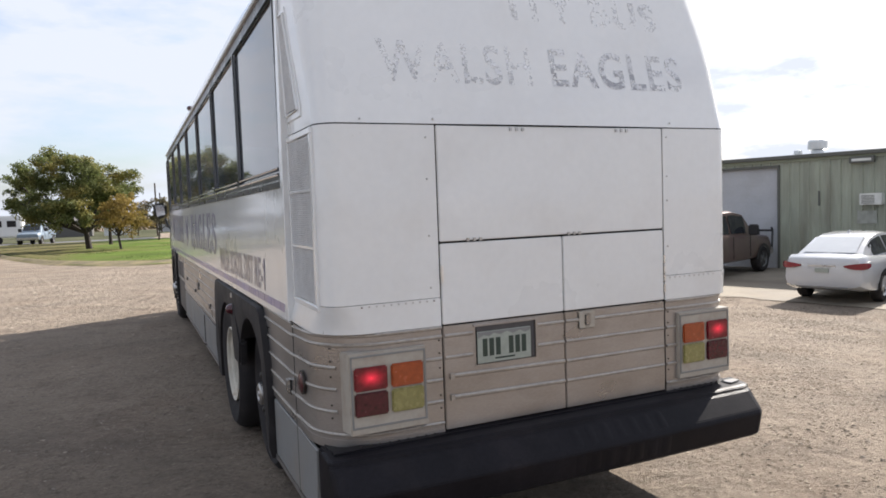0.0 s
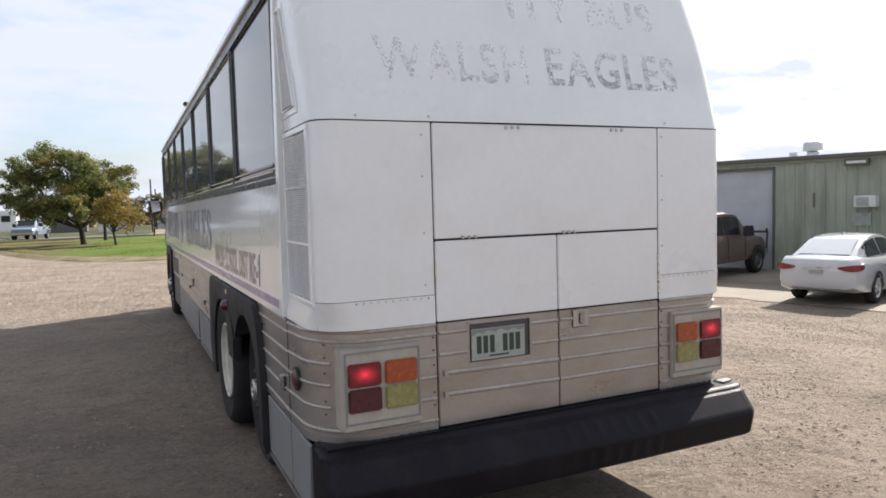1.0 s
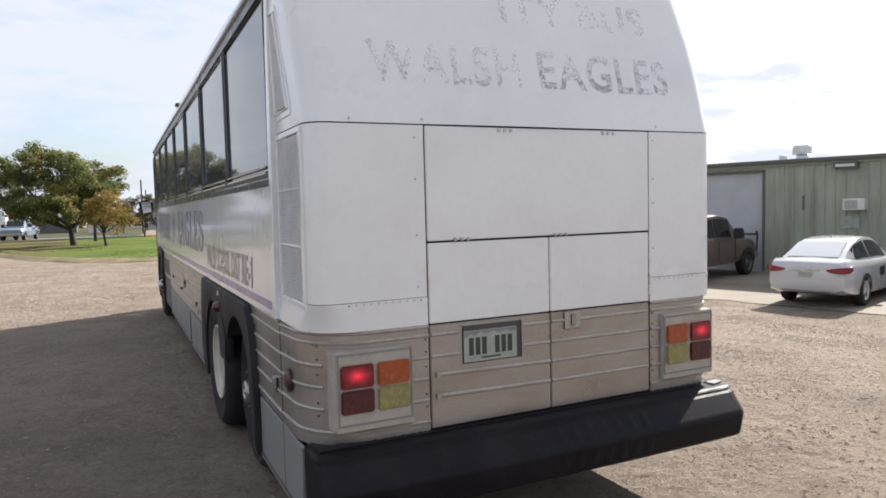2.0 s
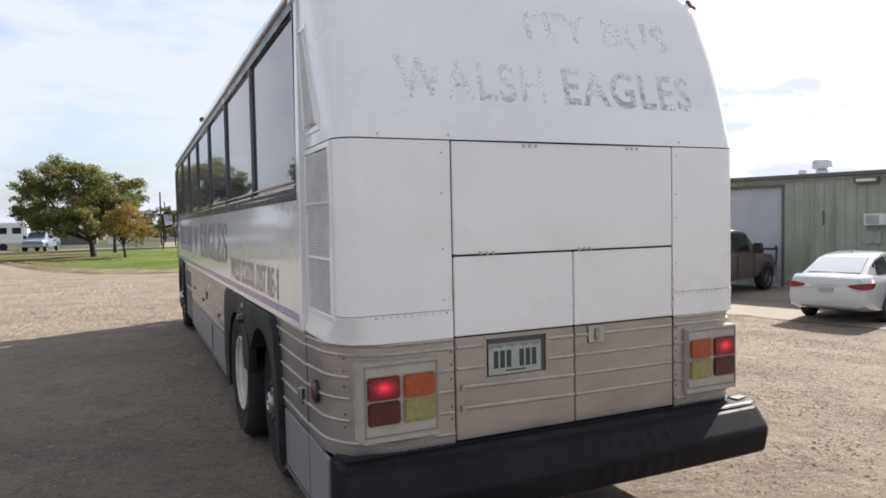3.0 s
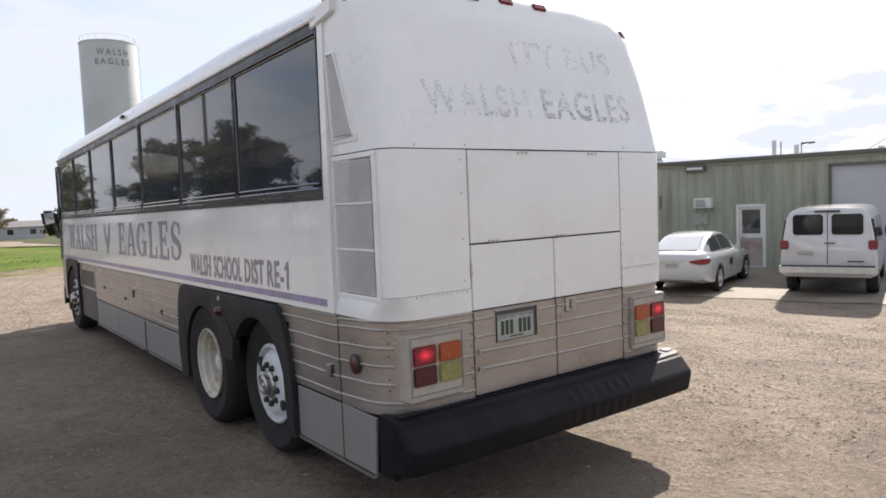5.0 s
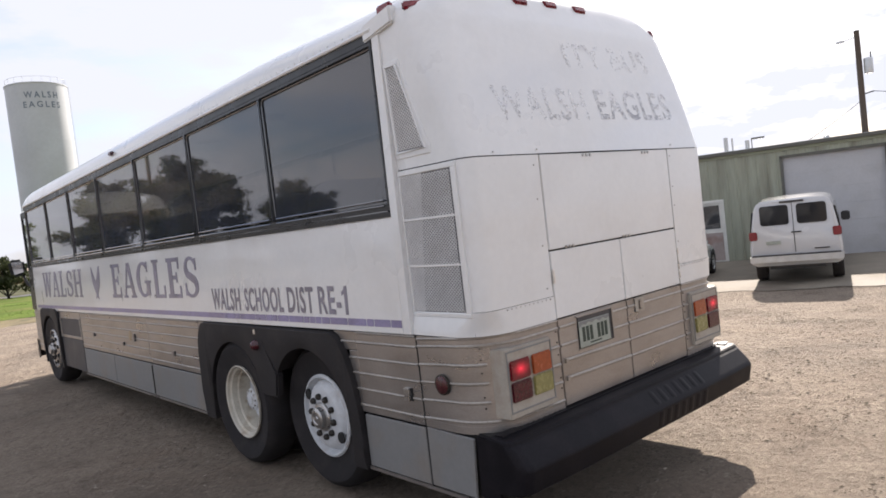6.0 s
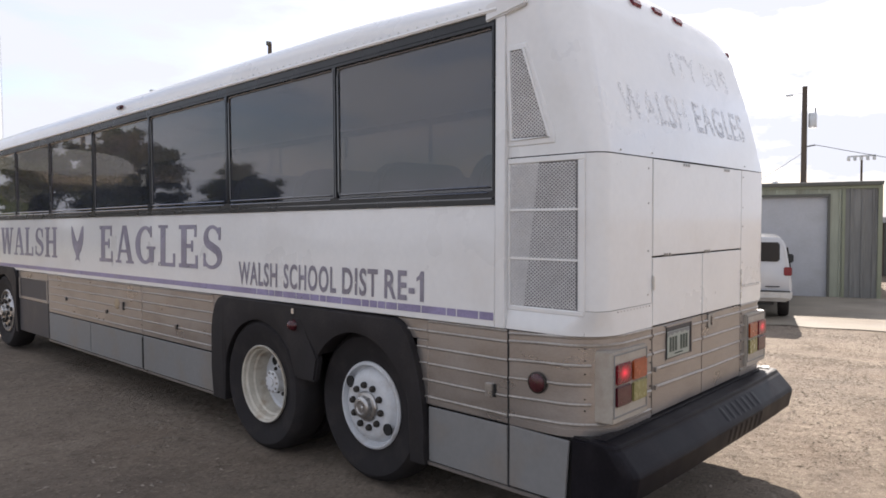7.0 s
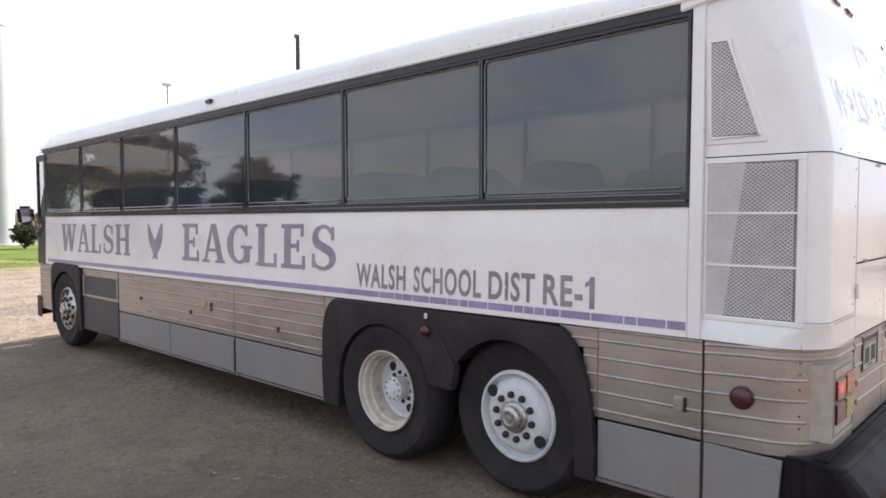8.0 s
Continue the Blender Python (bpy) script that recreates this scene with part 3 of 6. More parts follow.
BAYS = ((3.72, 5.118), (5.128, 7.79))
WIN = (0.64, 2.04, 3.455, 4.875, 6.265, 7.625, 8.935, 10.3)
for s in (-1, 1):
    side_panel("white_side_panel", s, 0.64, 10.32, 1.158, BELT, WHITE, label="white painted side panel")
    side_panel("cant_rail", s, 0.64, 10.4, 2.835, TOP + 0.005, FRAME, 0.002, 0.03)
    side_panel("inner_wall", s, 0.60, 10.6, 1.156, BELT, CABIN, -0.03, 0.02)
    side_panel("bay_backing", s, 3.73, 8.94, 0.30, 1.15, DARK, -0.03, 0.02)
    side_panel("rear_pillar", s, 0.572, 0.638, 1.158, TOP + 0.01, WHITE, 0.0, 0.06)
    for y0, y1 in BAYS + ((0.556, 1.165),):
        p = side_panel("luggage_door" if y0 > 2 else "fluted_side_panel", s, y0, y1, 0.632, 1.152, CREAM, label="champagne fluted panel")
        for z in (1.146, 1.085, 0.983, 0.884, 0.782, 0.679):
            bm = bmesh.new()
            tube(bm, [(s * 1.219, y0 + 0.004, z), (s * 1.219, y1 - 0.004, z)], 0.009, 8)
            part("bead", bm, BEAD, p, smooth=True)
    for y0, y1 in ((3.74, 5.112), (5.135, 6.455), (6.47, 7.79), (0.562, 1.165)):
        side_panel("skirt_panel", s, y0, y1, 0.285, 0.618, GREY, 0.0, 0.016, "grey painted skirt panel with dusty lower edge")
    bm = bmesh.new()
    prism(bm, [(0.165, 0.616), (0.545, 0.628), (0.548, 0.29), (0.19, 0.29)], lambda u, v, d: (s * d, u, v), 1.204, 1.222)
    part("skirt_panel", soft(bm, 0.003, 1), GREY, coach, "grey painted skirt panel with dusty lower edge")
    for y0, y1 in ((3.72, 7.8), (0.21, 1.17)):
        bm = bmesh.new()
        slab(bm, s, y0, y1, 0.262, 0.282, -0.016, 0.006)
        part("skirt_trim", bm, CREAM, coach)
    # front compartment, front corner
    cd = side_panel("compartment_door", s, 7.86, 8.90, 0.775, 1.05, COMPART, -0.004, 0.014, "dark grey compartment door with a pale frame")
    for y0, y1, z0, z1 in ((7.825, 7.855, 0.735, 1.06), (8.905, 8.94, 0.735, 1.06), (7.855, 8.905, 1.052, 1.064)):
        bm = bmesh.new()
        slab(bm, s, y0, y1, z0, z1, -0.012, 0.006)
        part("frame_strip", soft(bm, 0.003, 1), BEAD, cd)
    side_panel("compartment_frame", s, 7.815, 8.95, 1.062, 1.152, CREAM)
    side_panel("compartment_sill", s, 7.815, 8.95, 0.735, 0.775, CREAM)
    side_panel("lower_compartment_door", s, 7.83, 8.95, 0.285, 0.73, COMPART, -0.002, 0.014, "dark brown lower compartment door")
    fc = side_panel("front_corner_panel", s, 10.05, 10.62, 0.42, 1.152, CREAM, label="champagne fluted front corner")
    for z in (1.10,) + RIBS + (0.622, 0.516):
        bm = bmesh.new()
        tube(bm, [(s * 1.219, 10.06, z), (s * 1.219, 10.61, z)], 0.009, 8)
        part("bead", bm, BEAD, fc, smooth=True)
    side_panel("driver_side_panel", s, 10.33, 10.66, 1.158, BELT, FRAME, -0.002)
    # windows: a black frame and a tinted pane each
    for i, (a, b) in enumerate(zip(WIN, WIN[1:])):
        bm = bmesh.new()
        for y0, y1, z0, z1, o in ((a, b, BELT, 1.868, 0.010), (a, b, 1.878, 1.915, 0.005), (a, b, 2.816, 2.834, 0.006), (a + 0.003, a + 0.018, 1.915, 2.816, 0.006), (b - 0.018, b - 0.003, 1.915, 2.816, 0.006)):
            slab(bm, s, y0, y1, z0, z1, -0.03, o)
        w = part("window", bm, FRAME, coach, "black-framed tinted coach window")
        bm = bmesh.new()
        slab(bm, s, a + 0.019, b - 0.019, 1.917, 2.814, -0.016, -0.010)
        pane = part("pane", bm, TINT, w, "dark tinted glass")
        pane.visible_shadow = False
        c = 0.045
        loop = [(a + 0.030, 2.802), (b - 0.030 - c, 2.802), (b - 0.036, 2.792), (b - 0.030, 2.802 - c), (b - 0.030, 1.957)]
        bm = bmesh.new()
        tube(bm, [(s * 1.217, u, v) for u, v in loop], 0.0065, 6)
        part("glazing_strip", bm, STRIP, w, smooth=True)
        for z in (1.938, 1.905):
            bm = bmesh.new()
            tube(bm, [(s * 1.2255, a + 0.05, z), (s * 1.2255, b - 0.05, z)], 0.006, 6)
            part("slide_track", bm, STRIP, w, smooth=True)
    for y in WIN[1:-1]:
        for dy in (-0.012, 0.006):
            bm = bmesh.new()
            slab(bm, s, y + dy, y + dy + 0.006, 1.92, 2.812, 0.004, 0.010)
            part("pillar_strip", bm, STRIP, coach)
    bm = bmesh.new()
    slab(bm, s, 0.66, 10.28, 1.869, 1.877, -0.01, 0.008)
    part("sill_track", bm, STRIP, coach)
    bm = bmesh.new()
    slab(bm, s, 10.34, 10.60, BELT, 2.72, -0.016, -0.010)
    part("quarter_window", bm, CLEARGLASS, coach, "clear driver's window")
    for y0, y1 in ((10.3, 10.34), (10.6, 10.66)):
        bm = bmesh.new()
        slab(bm, s, y0, y1, BELT, 2.80, -0.03, 0.004)
        part("front_pillar", bm, FRAME, coach)
    side_panel("brow_panel", s, 10.3, 10.66, 2.72, 2.82, FRAME, 0.001)

# front end
bm = bmesh.new()
loft(bm, [[(x, y, z) for x, y in ((-1.21, 10.62), (-1.16, 10.78), (-0.9, 10.9), (0, 10.97), (0.9, 10.9), (1.16, 10.78), (1.21, 10.62))] for z in (0.42, 1.30)], False)
part("front_panel", bm, CREAM, coach, smooth=True)
bm = bmesh.new()
loft(bm, [[(x * k, y - dy, z) for x, y in ((-1.21, 10.62), (-1.16, 10.76), (-0.9, 10.86), (0, 10.92), (0.9, 10.86), (1.16, 10.76), (1.21, 10.62))] for z, k, dy in ((1.30, 1, 0), (2.0, 0.99, 0.05), (2.72, 0.93, 0.16))], False)
part("windscreen", bm, CLEARGLASS, coach, "large clear windscreen", True)
bm = bmesh.new()
loft(bm, [[(x, y, z) for x, y in ((-1.23, 10.55), (-1.2, 10.85), (-0.9, 11.0), (0, 11.06), (0.9, 11.0), (1.2, 10.85), (1.23, 10.55))] for z in (0.28, 0.42, 0.58)], False)
part("front_bumper", bm, BUMPER, coach, smooth=True)

# underframe and floor close the body below
bm = bmesh.new()
box(bm, (-1.0, 3.75, 0.36), (1.0, 8.9, 0.66))
box(bm, (-0.55, 0.1, 0.45), (0.55, 3.75, 0.66))
box(bm, (-0.6, 8.9, 0.45), (0.6, 10.6, 0.66))
# unseen rear box, made wide and low to keep sun off the ground
box(bm, (-1.185, 0.02, 0.29), (1.185, 1.165, 0.64))
part("chassis", bm, DARK, coach)
bm = bmesh.new()
box(bm, (-1.18, 0.1, 1.16), (1.18, 10.7, 1.2))
part("cabin_floor", bm, CABIN, coach)
bm = bmesh.new()
box(bm, (-1.16, 0.585, 1.2), (1.16, 0.605, 2.9))
part("rear_bulkhead", bm, CABIN, coach)
for s in (-1, 1):
    for y0, y1 in ((1.17, 3.72), (8.96, 10.04)):
        bm = bmesh.new()
        box(bm, (min(s * 0.55, s * 0.57), y0, 0.3), (max(s * 0.55, s * 0.57), y1, 1.15))
        box(bm, (min(s * 0.57, s * 1.19), y0, 0.26), (max(s * 0.57, s * 1.19), y0 + 0.015, 1.15))
        box(bm, (min(s * 0.57, s * 1.19), y1 - 0.015, 0.26), (max(s * 0.57, s * 1.19), y1, 1.15))
        box(bm, (min(s * 0.57, s * 1.19), y0 + 0.015, 1.13), (max(s * 0.57, s * 1.19), y1 - 0.015, 1.15))
        part("wheel_well", bm, DARK, coach)


# moulded rubber wheel arches
def arch(s, y0, y1, wheels, z_top, r_in, rear, front, mid=0.0, lip=0.035):
    """A black surround with a rounded top; its inner edge follows the tyres. rear, front: reach and drop of its corners."""
    n = 96
    outer, inner = [], []
    for k in range(n + 1):
        y = y0 + (y1 - y0) * (1 - math.cos(math.pi * k / n)) / 2
        z = z_top
        for e, (reach, drop) in ((y - y0, rear), (y1 - y, front)):
            if e < reach:
                z = min(z, z_top - drop * (1 - math.sqrt(max(1 - (1 - e / reach) ** 2, 0))))
        zi = 0.26
        for c, cz in wheels:
            d = abs(y - c)
            if d < r_in:
                zi = max(zi, cz + math.sqrt(r_in**2 - d * d))
        if wheels[0][0] < y < wheels[-1][0]:
            zi = max(zi, mid)
        z = max(z, 0.30)
        if min(y - y0, y1 - y) < 0.04:
            zi = 0.26
        outer.append((y, z))
        inner.append((y, min(zi, z - 0.035)))
    bm = bmesh.new()
    rings = []
    for (ya, za), (yb, zb) in zip(outer, inner):
        rings.append([(s * 1.215, ya, za), (s * (1.222 + lip), ya, za - 0.012), (s * (1.222 + lip + 0.004), (ya + yb) / 2, (za + zb) / 2), (s * (1.222 + lip * 0.7), yb, zb), (s * 1.10, yb, zb + 0.004)])
    loft(bm, rings)
    return part("wheel_arch", bm, RUBBER, coach, "black moulded rubber wheel arch", True)


for s in (-1, 1):
    a = arch(s, 1.170, 3.70, ((1.82, 0.488), (2.99, 0.466)), 1.140, 0.515, (0.27, 0.75), (0.18, 0.35), 0.80)
    for y0, y1, y2, y3 in ((1.168, 1.43, 1.168, 1.265), (3.46, 3.717, 3.64, 3.717)):
        infill = side_panel("fluted_infill", s, y0, y1, 1.03, 1.152, CREAM, -0.004, 0.008)
        lower = side_panel("fluted_infill", s, y2, y3, 0.632, 1.028, CREAM, -0.004, 0.008)
        for z, ya, yb, p in ((1.085, y0, y1, infill), (0.983, y2, y3, lower), (0.884, y2, y3, lower), (0.782, y2, y3, lower), (0.679, y2, y3, lower)):
            bm = bmesh.new()
            tube(bm, [(s * 1.217, ya + 0.004, z), (s * 1.217, yb - 0.004, z)], 0.008, 8)
            part("bead", bm, BEAD, p, smooth=True)
    bm = bmesh.new()
    prism(bm, [(2.26, 0.60), (2.50, 0.60), (2.56, 0.80), (2.60, 1.03), (2.56, 1.07), (2.42, 1.07), (2.38, 1.03), (2.22, 0.78)], lambda u, v, d: (s * d, u, v), 1.20, 1.262)
    part("centre_flap", soft(bm, 0.015), RUBBER, a)
    bm = bmesh.new()
    lathe(bm, [(0.001, 0.045), (0.02, 0.043), (0.034, 0.032), (0.040, 0.012), (0.044, 0.0)], 20, s)
    ml = part("side_marker_lamp", bm, RED, a, "round red marker lamp", True)
    ml.location = (s * 1.262, 2.50, 1.0)
    bm = bmesh.new()
    box(bm, (min(s * 1.24, s * 1.266), 2.495, 1.085), (max(s * 1.24, s * 1.266), 2.525, 1.125))
    part("clip", soft(bm, 0.005), BRIGHT, a)
    arch(s, 8.955, 10.05, ((9.56, 0.50),), 1.140, 0.52, (0.16, 0.16), (0.16, 0.16))


# wheels
def wheel(name, parent, s, y, deep, label, bright=False):
    """A 22.5-inch wheel: tyre, painted or polished disc, hub and ten nuts; deep: how far in the disc sits."""
    w = part(name, lathe(bmesh.new(), [(0.29, 0.0), (0.30, -0.012), (0.335, -0.015), (0.40, 0.014), (0.470, 0.022), (0.506, -0.006), (0.525, -0.045), (0.533, -0.13), (0.525, -0.21), (0.503, -0.25), (0.43, -0.27), (0.30, -0.25), (0.285, -0.2)], 56, s), TYRE, parent, label, True)
    w.location = (s * (1.125 if name == "tag_wheel" else 1.21), y, {"tag_wheel": 0.488, "drive_wheel": 0.470}.get(name, 0.495))
    disc = STEEL if bright else WHEELW
    if deep > 0.1:
        bm = lathe(bmesh.new(), [(0.302, -0.012), (0.306, 0.004), (0.300, 0.010), (0.290, 0.004), (0.284, -0.020), (0.268, -0.030), (0.262, -0.075), (0.248, -0.085), (0.240, -0.03 - deep)], 56, s)
        part("rim", bm, BARREL, w, smooth=True)
        bm = lathe(bmesh.new(), [(0.242, -0.02 - deep), (0.225, -0.034 - deep), (0.19, -0.02 - deep), (0.13, -0.010 - deep), (0.05, -0.010 - deep)], 48, s)
        part("disc", bm, disc, w, smooth=True)
        bm = lathe(bmesh.new(), [(0.085, -0.012 - deep), (0.083, 0.070 - deep), (0.092, 0.072 - deep), (0.092, 0.084 - deep), (0.070, 0.092 - deep), (0.040, 0.094 - deep), (0.036, 0.104 - deep), (0.001, 0.106 - deep)], 28, s)
        hub = part("hub", bm, disc, w, smooth=True)
        for k in range(10):
            a = 2 * math.pi * k / 10
            part("flange_bolt", disc_x(bmesh.new(), s * (0.082 - deep), 0.074 * math.cos(a), 0.074 * math.sin(a), 0.010, s * 0.016, 6), STEEL, hub)
        ring, nut_r, hole_r, hole, holes = 0.112, 0.017, 0.175, 0.036, (radians(-62), radians(126))
    else:
        bm = lathe(bmesh.new(), [(0.302, -0.016), (0.300, -0.006), (0.288, 0.004), (0.279, 0.004), (0.274, -0.020), (0.268, -0.046), (0.260, -0.052), (0.254, -0.040), (0.232, -0.004), (0.205, 0.012), (0.185, 0.016), (0.075, 0.016)], 64, s)
        part("rim", bm, disc, w, smooth=True)
        bm = lathe(bmesh.new(), [(0.104, 0.014), (0.104, 0.030), (0.096, 0.040), (0.078, 0.044), (0.074, 0.072), (0.060, 0.082), (0.044, 0.082), (0.040, 0.076), (0.020, 0.076), (0.016, 0.084), (0.001, 0.086)], 32, s)
        part("hub", bm, STEEL, w, "grey steel hub with a grease cap", True)
        ring, nut_r, hole_r, hole, holes, deep = 0.144, 0.023, 0.232, 0.040, (radians(-33), radians(143)), -0.040
        if bright:
            hole_r, hole, holes = 0.215, 0.030, [radians(36 * k + 10) for k in range(10)]
    for k in range(10):
        a = 2 * math.pi * (k + 0.25) / 10
        bm = bmesh.new()
        lathe(bm, [(nut_r, 0.0), (nut_r, 0.016), (nut_r * 0.8, 0.026), (nut_r * 0.5, 0.030), (0.001, 0.031)], 10, s)
        nut = part("nut", bm, NUT, w)
        nut.location = (s * (-0.022 - deep), ring * math.cos(a), ring * math.sin(a))
    for a in holes:
        bm = disc_x(bmesh.new(), s * ((-0.024 if deep > 0.1 else -0.036) - deep), -hole_r * math.cos(a), hole_r * math.sin(a), hole, s * 0.012, 20)
        part("hand_hole", bm, SEAL, w)
    return w


for s in (-1, 1):
    wheel("tag_wheel", coach, s, 1.82, 0.03, "black tyre on a white disc wheel with dark nuts")
    wheel("drive_wheel", coach, s, 2.99, 0.165, "black tyre on a deep-dished white wheel")
    inner = lathe(bmesh.new(), [(0.30, -0.30), (0.40, -0.29), (0.50, -0.31), (0.527, -0.40), (0.50, -0.52), (0.30, -0.54)], 40, s)
    iw = part("inner_tyre", inner, TYRE, coach, smooth=True)
    iw.location = (s * 1.21, 2.99, 0.475)
    wheel("front_wheel", coach, s, 9.56, 0.03, "black tyre on a polished front wheel", True)
bm = bmesh.new()
for y in (1.82, 2.99, 9.56):
    tube(bm, [(-1.0, y, 0.485), (1.0, y, 0.485)], 0.07, 10)
part("axle", bm, DARK, coach)


# air grilles behind the last window
def strands(bm, inside, y0, y1, z0, z1, pitch_y, pitch_z, fn):
    """Expanded metal: two sets of slanting strands, kept where inside(y, z) holds."""
    k = pitch_z / pitch_y
    for sign in (-1, 1):
        n = int((z1 - z0 + (y1 - y0) * k) / pitch_z) + 2
        for i in range(-n, 2 * n):
            run = []
            for j in range(int((y1 - y0) / (pitch_y / 2)) + 1):
                y = y0 + j * pitch_y / 2
                z = z0 + i * pitch_z + sign * (y - y0) * k
                if inside(y, z):
                    run.append((y, z))
                if run and (not inside(y, z) or j == int((y1 - y0) / (pitch_y / 2))):
                    if len(run) > 1:
                        (ya, za), (yb, zb) = run[0], run[-1]
                        hexa(bm, [fn(a, b + h, d) for d in (0.0, 0.004) for a, b, h in ((ya, za, -0.0025), (yb, zb, -0.0025), (yb, zb, 0.0025), (ya, za, 0.0025))])
                    run = []
    return bm


for s in (-1, 1):
    put = lambda u, v, d: (s * (REAR_HALF + d), u, v)
    high = lambda u, v, d: (s * (cap_half(v) + d), u, v)
    rear_slab = lambda b, y0, y1, z0, z1, o0, o1: hexa(b, [put(y, z, o) for o in (o0, o1) for y, z in ((y0, z0), (y1, z0), (y1, z1), (y0, z1))])
    bm = bmesh.new()
    for y0, y1, z0, z1 in ((0.090, 0.572, 2.055, 2.083), (0.090, 0.572, 1.262, 1.285), (0.090, 0.128, 1.285, 2.055), (0.556, 0.572, 1.285, 2.055)):
        rear_slab(bm, y0, y1, z0, z1, -0.004, 0.012)
    g = part("radiator_grille", soft(bm, 0.003, 1), WHITE, coach, "white-framed expanded metal radiator grille")
    for z in (1.54, 1.80):
        bm = bmesh.new()
        rear_slab(bm, 0.128, 0.556, z, z + 0.012, 0.004, 0.012)
        part("crossbar", bm, WHITE, g)
    bm = bmesh.new()
    # flat sheet, coloured like the shaded depth behind the mesh
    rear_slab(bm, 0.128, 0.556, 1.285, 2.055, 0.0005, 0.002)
    part("recess", bm, GRILLE_SHADE, g)
    bm = bmesh.new()
    prism(bm, [(0.556, 1.285), (0.47, 1.285), (0.37, 2.055), (0.556, 2.055)], put, 0.002, 0.0035)
    part("duct_panel", bm, DUCT, g)
    bm = bmesh.new()
    strands(bm, lambda y, z: 0.129 < y < 0.555 and 1.286 < z < 2.054, 0.129, 0.555, 1.286, 2.054, 0.024, 0.019, lambda y, z, d: put(y, z, d + 0.0045))
    part("mesh_screen", bm, MESH, g)
    tri = [(0.545, 2.185), (0.305, 2.185), (0.455, 2.66), (0.545, 2.66)]
    big = [(0.572, 2.15), (0.27, 2.15), (0.268, 2.19), (0.435, 2.69), (0.572, 2.69)]
    bm = bmesh.new()
    prism(bm, big, high, -0.004, 0.006)
    t = part("air_intake", soft(bm, 0.004, 1), WHITE, coach, "tapered white air intake with a metal screen")
    bm = bmesh.new()
    ring = tri + tri[:1]
    tube(bm, [high(u, v, 0.008) for u, v in ring], 0.009, 8)
    part("rolled_edge", bm, WHITE, t, smooth=True)
    bm = bmesh.new()
    # flat sheet again, its grey standing for shade inside the intake
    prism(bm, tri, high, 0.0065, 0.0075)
    part("recess", bm, GRILLE_SHADE, t)
    bm = bmesh.new()
    strands(bm, lambda y, z: z > 2.187 and z < 2.658 and y < 0.544 and y > 0.306 + (z - 2.187) * 0.15 / 0.47, 0.306, 0.544, 2.187, 2.658, 0.024, 0.019, lambda y, z, d: high(y, z, d + 0.0085))
    part("mesh_screen", bm, MESH, t)

# small fittings on the fluted sides
for s in (-1,):
    bm = bmesh.new()
    lathe(bm, [(0.001, 0.024), (0.035, 0.022), (0.048, 0.016), (0.052, 0.0)], 24, s)
    r = part("side_reflector", bm, REFLECT, coach, "round dull red reflector", True)
    r.location = (s * 1.222, 0.355, 0.893)
    bm = bmesh.new()
    lathe(bm, [(0.050, 0.0), (0.058, 0.004), (0.058, 0.012), (0.050, 0.014)], 24, s)
    part("reflector_rim", bm, NUT, r, smooth=True)
    for y, z, w, h in ((0.705, 0.803, 0.055, 0.075), (5.60, 0.90, 0.05, 0.09), (6.02, 0.80, 0.045, 0.045), (4.42, 0.79, 0.04, 0.05), (7.20, 0.86, 0.035, 0.05)):
        bm = bmesh.new()
        slab(bm, s, y - w, y, z - h / 2, z + h / 2, -0.004, 0.022)
        h1 = part("paddle_latch", soft(bm, 0.004), STEEL if y < 1 else CREAM, coach)
        bm = bmesh.new()
        slab(bm, s, y - w - 0.012, y - w, z - h / 2, z + h / 2, -0.004, 0.008)
        part("latch_pocket", bm, SEAL, h1)
    bm = bmesh.new()
    lathe(bm, [(0.001, 0.008), (0.05, 0.008), (0.062, 0.004), (0.064, 0.0)], 20, s)
    cov = part("cover_plate", bm, TAN, coach, "round tan cover plate", True)
    cov.location = (s * 1.221, 5.72, 0.915)
    for y in (5.123, 3.712):
        bm = bmesh.new()
        slab(bm, s, y - 0.006, y + 0.012, 0.30, 0.60, -0.01, 0.006)
        part("rubber_edge", bm, SEAL, coach)
for s in (-1, 1):
    bm = bmesh.new()
    slab(bm, s, 0.546, 0.558, 0.28, 1.15, -0.012, 0.0015)
    part("joint_gap", bm, SEAL, coach)

# clearance lamps along the roof and rear cap
for x, y, z, rx, m in ((-0.345, 0.263, 3.050, 1, CLEARANCE), (-0.055, 0.268, 3.060, 1, CLEARANCE), (0.245, 0.268, 3.060, 1, CLEARANCE), (1.098, 0.268, 2.970, 1, CLEARANCE), (-1.150, 0.322, 2.955, 1, CLEARANCE), (-1.19, 0.52, 2.985, 0, CLEARANCE)):
    bm = bmesh.new()
    if rx:
        box(bm, (-0.060, -0.012, -0.027), (0.060, 0.045 if x > 1 else 0.02, 0.027))
    else:
        box(bm, (-0.018, -0.060, -0.028), (0.018, 0.060, 0.028))
    o = part("clearance_lamp", soft(bm, 0.010), m, coach, "red roof clearance lamp")
    o.location = (x, y, z)
    o.rotation_euler = (radians(-28) if rx and abs(x) < 1 else radians(-25) * rx, 0, radians(28 if x > 1 else -38 if x < -1 else 0) * rx)
bm = bmesh.new()
box(bm, (-0.03, -0.05, -0.018), (0.02, 0.05, 0.022))
o = part("clearance_lamp", soft(bm, 0.01), RED, coach, "red roof clearance lamp")
o.location = (-1.212, 5.53, 2.985)

